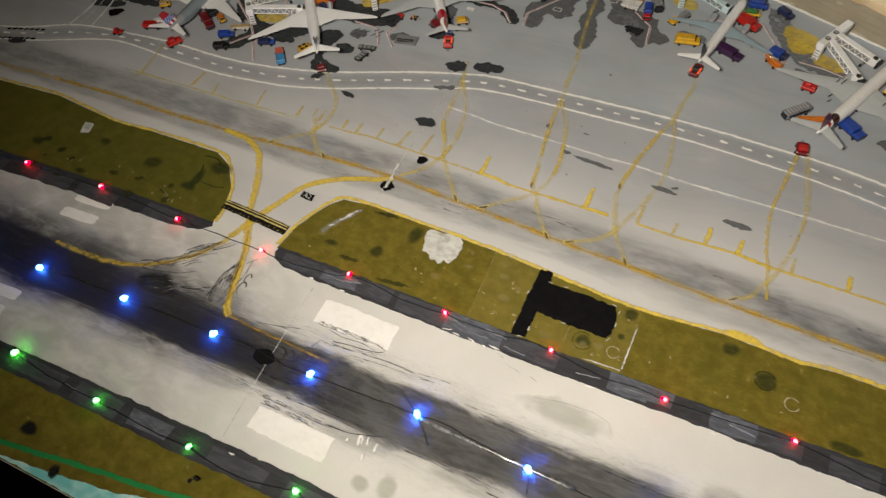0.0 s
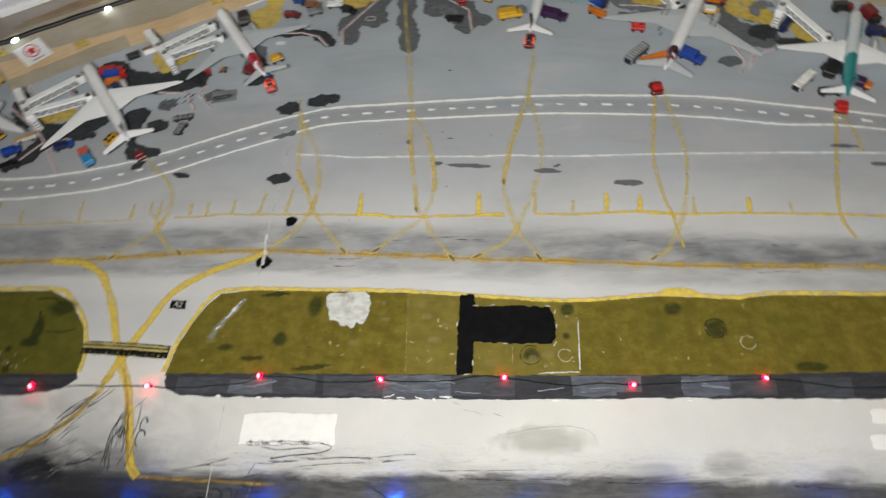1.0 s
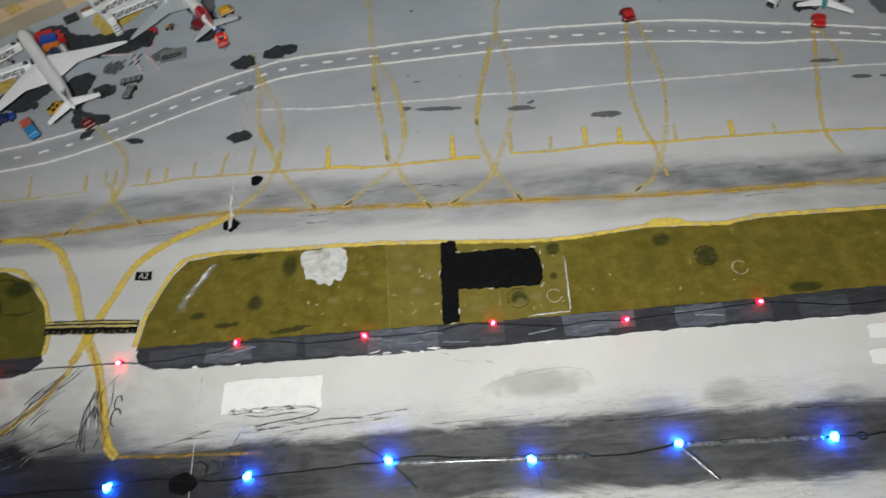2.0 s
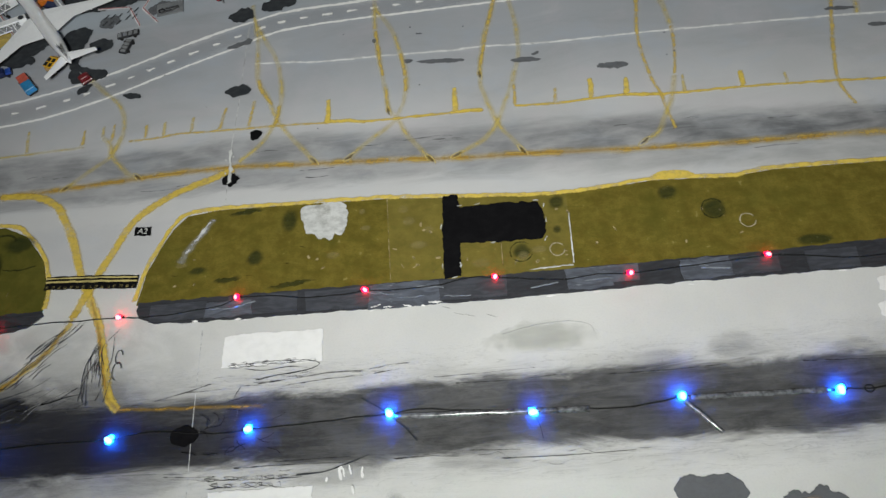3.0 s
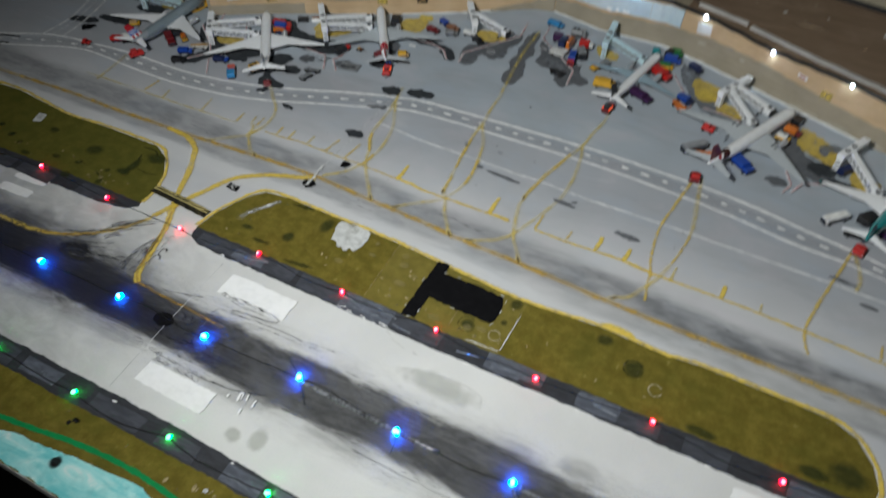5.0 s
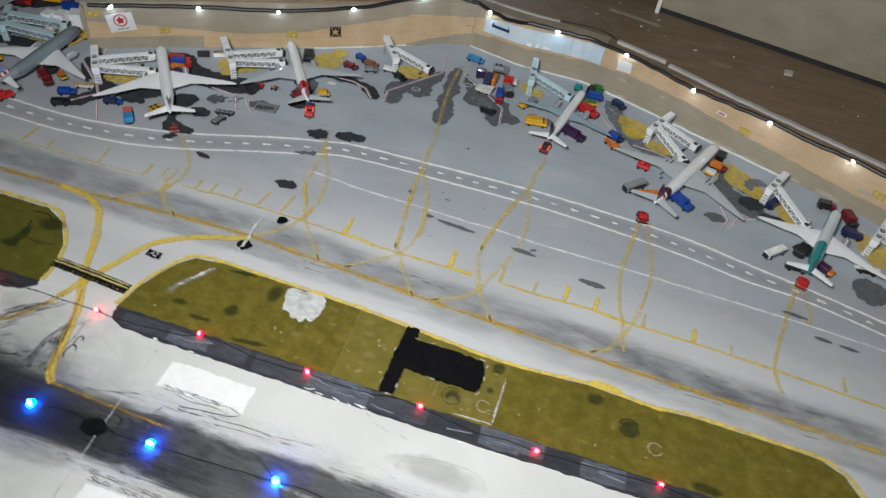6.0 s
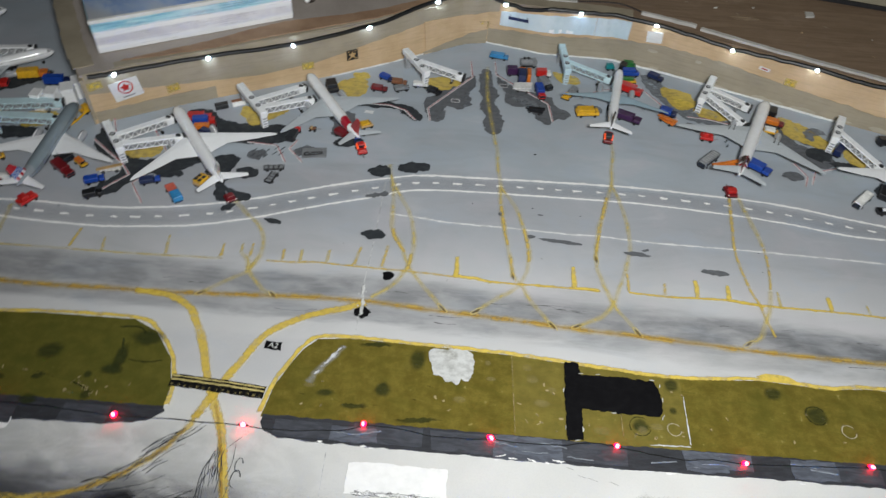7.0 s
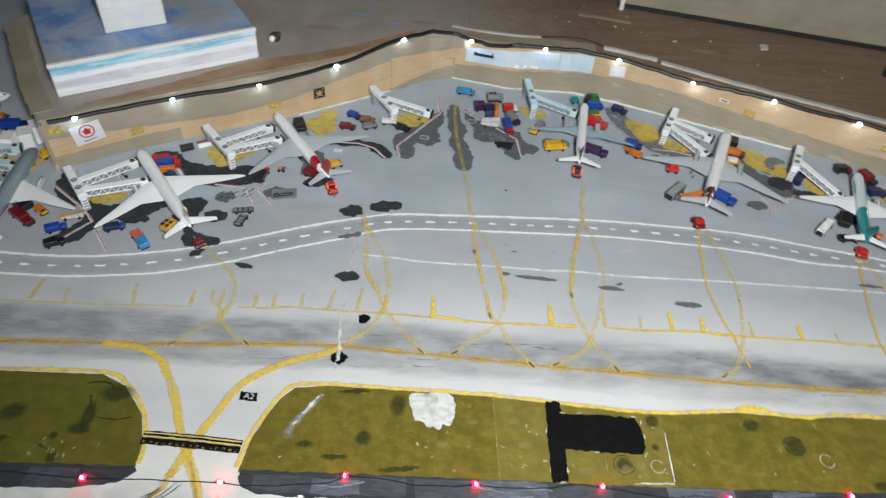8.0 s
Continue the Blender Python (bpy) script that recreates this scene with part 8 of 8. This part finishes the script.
vehicle("truck", "red truck beside the slim airliner", 0.271, 0.497, -30, 0.031, 0.012, 0.013, "red_enamel", "red_enamel")
vehicle("van", "green truck by the slim airliner's nose", 0.276, 0.556, -5, 0.018, 0.009, 0.012, "green_enamel", "green_enamel")
vehicle("truck", "black truck by the slim airliner's nose", 0.268, 0.552, 70, 0.018, 0.009, 0.012, "black_enamel", "dark_red_enamel")
vehicle("van", "blue truck by the slim airliner's nose", 0.275, 0.537, 5, 0.024, 0.009, 0.013, "blue_enamel", "blue_enamel")
vehicle("van", "yellow and green van by the slim airliner", 0.271, 0.519, 5, 0.020, 0.008, 0.010, "yellow_enamel", "green_enamel")
vehicle("van", "teal van at the slim airliner's nose", 0.25, 0.549, 10, 0.012, 0.008, 0.010, "teal_enamel", "teal_enamel")
vehicle("truck", "navy truck near the wall", 0.308, 0.533, -35, 0.022, 0.010, 0.009, "navy_enamel", "navy_enamel")
vehicle("truck", "blue truck by the wing tip", 0.312, 0.455, -25, 0.022, 0.011, 0.010, "blue_enamel", "navy_enamel")
vehicle("belt_loader", "orange loader by the wing tip", 0.309, 0.439, -45, 0.022, 0.010, 0.009, "orange_enamel", "orange_enamel")
vehicle("tug", "dark tug with glowing orange lamps", 0.232, 0.394, 80, 0.021, 0.011, 0.012, "dark_red_enamel", "dark_plastic")
vehicle("tug", "red tug ahead of the white airliner's wing", 0.351, 0.411, -10, 0.016, 0.012, 0.012, "red_enamel", "red_enamel")
vehicle("bus", "grey apron bus with a ribbed roof", 0.344, 0.366, 226, 0.033, 0.011, 0.011, "grey_enamel", "silver_enamel")
vehicle("belt_loader", "orange loader under the white airliner's tail", 0.363, 0.361, 10, 0.026, 0.009, 0.010, "orange_enamel", "orange_enamel")
vehicle("truck", "blue truck under the white airliner's tail", 0.4, 0.36, -40, 0.030, 0.013, 0.011, "blue_enamel", "blue_enamel")
vehicle("tug", "dark red tug behind the white airliner", 0.358, 0.3144, 95, 0.017, 0.013, 0.011, "dark_red_enamel", "red_enamel")
vehicle("truck", "orange and red truck by the white airliner's nose", 0.442, 0.45, -20, 0.022, 0.010, 0.010, "orange_enamel", "dark_red_enamel")
vehicle("van", "yellow van by the white airliner", 0.433, 0.433, -15, 0.018, 0.010, 0.009, "yellow_enamel", "white_enamel")
vehicle("truck", "black truck by the white airliner's nose", 0.444, 0.472, 70, 0.021, 0.011, 0.013, "black_enamel", "black_enamel")
vehicle("truck", "navy truck with red and green ends", 0.508, 0.406, 52, 0.031, 0.009, 0.012, "navy_enamel", "dark_red_enamel")
vehicle("bus", "white apron bus with a ribbed roof", 0.503, 0.317, 225, 0.032, 0.010, 0.010, "white_enamel", "white_enamel")
vehicle("truck", "dark truck under the teal airliner", 0.534, 0.333, 60, 0.026, 0.013, 0.010, "black_enamel", "dark_plastic")
vehicle("truck", "purple truck under the teal airliner's tail", 0.556, 0.312, -35, 0.022, 0.010, 0.010, "purple_enamel", "orange_enamel")
vehicle("tug", "red tug behind the teal airliner", 0.53, 0.28, 75, 0.016, 0.012, 0.011, "red_enamel", "red_enamel")
vehicle("truck", "dark loader behind the teal airliner", 0.525, 0.302, 0, 0.024, 0.009, 0.007, "black_enamel", "grey_enamel")
vehicle("truck", "dark red truck by the teal airliner's nose", 0.594, 0.412, -70, 0.026, 0.012, 0.013, "dark_red_enamel", "black_enamel")
vehicle("truck", "black truck by the teal airliner's nose", 0.57, 0.428, 0, 0.022, 0.010, 0.012, "black_enamel", "dark_red_enamel")
vehicle("truck", "navy truck by the teal airliner", 0.594, 0.386, -5, 0.024, 0.011, 0.011, "navy_enamel", "navy_enamel")
vehicle("belt_loader", "dark loader beside the teal airliner's wing tip", 0.603, 0.331, 0, 0.022, 0.011, 0.008, "black_enamel", "white_enamel")
vehicle("truck", "dark red truck at the distant stand", -0.5, 0.405, 15, 0.032, 0.014, 0.013, "dark_red_enamel", "red_enamel")
vehicle("truck", "yellow truck at the distant stand", -0.465, 0.43, 15, 0.036, 0.012, 0.014, "yellow_enamel", "orange_enamel")
vehicle("truck", "blue truck at the distant stand", -0.43, 0.42, 8, 0.034, 0.010, 0.014, "blue_enamel", "navy_enamel")
vehicle("truck", "red truck at the distant stand", -0.55, 0.372, 5, 0.036, 0.012, 0.012, "red_enamel", "dark_red_enamel")
vehicle("truck", "black truck at the distant stand", -0.51, 0.44, 30, 0.036, 0.014, 0.012, "black_enamel", "black_enamel")
vehicle("van", "brown van at the distant stand", -0.47, 0.355, 5, 0.022, 0.009, 0.009, "brown_enamel", "tan_enamel")

# yellow tow bar lying between the silver airliner and its tug
bar = tagged(new("tow_bar"), "long yellow tow bar beside the silver airliner's nose", "tow bar")
part("bar", tube(B(), [(-0.3755, 0.362, 0.004), (-0.378, 0.352, 0.0032), (-0.3835, 0.338, 0.003)], 0.0012, 8), "yellow_enamel", bar)
part("hitch", disc(B(), -0.3835, 0.338, 0.0015, 0.0042, 0.0026, 10), "dark_plastic", bar)

# grey card with a cable loop lying on the apron
mat_card = tagged(new("loading_card"), "grey card with a looped black strap lying on the apron", "card")
m = pose(-0.102, 0.327, 0.0021, 0, 0, 8)
part("card", box(B(), -0.0135, -0.0085, 0.0, 0.0135, 0.0085, 0.0012, m, 0.0003), "grey_enamel", mat_card)
part("strap", tube(B(), [m @ Vector((-0.008 + 0.0028 * math.cos(a * 0.6), -0.003 + 0.0024 * math.sin(a * 0.6), 0.0018)) for a in range(10)] + [m @ Vector((0.003, -0.0045, 0.0018)), m @ Vector((0.0095, -0.0025, 0.0018)), m @ Vector((0.009, -0.0005, 0.0018)), m @ Vector((-0.004, -0.001, 0.0018))], 0.0009, 6), "dark_plastic", mat_card)

# small things beside the front light strip
sign = tagged(new("yellow_block"), "small bright yellow block beside a green light", "block")
m = pose(0.362, -0.2105, 0.0013, 0, 0, -12)
part("block_body", box(B(), -0.010, -0.004, 0, 0.010, 0.004, 0.007, m, 0.0006), "yellow_enamel", sign)
part("block_cap", box(B(), -0.0101, -0.0041, 0.007, -0.006, 0.0041, 0.0085, m, 0.0004), "yellow_enamel", sign)
tuft = tagged(new("grass_tuft"), "grey green tuft of model brush on the grass", "plant")
here = random.Random(61)
bm = B()
for i in range(190):
    a = here.uniform(0, 2 * math.pi)
    rr = here.uniform(0.0, 0.0095)
    x, y = 0.317 + rr * math.cos(a), -0.2135 + 0.8 * rr * math.sin(a)
    tip = Vector((x + here.uniform(-0.004, 0.004), y + here.uniform(-0.003, 0.003), here.uniform(0.006, 0.015)))
    tube(bm, [(x, y, 0.001), tuple((Vector((x, y, 0.001)) + tip) / 2 + Vector((0, 0, 0.001))), tuple(tip)], 0.00035, 4)
part("stalks", bm, "tuft_grey", tuft)
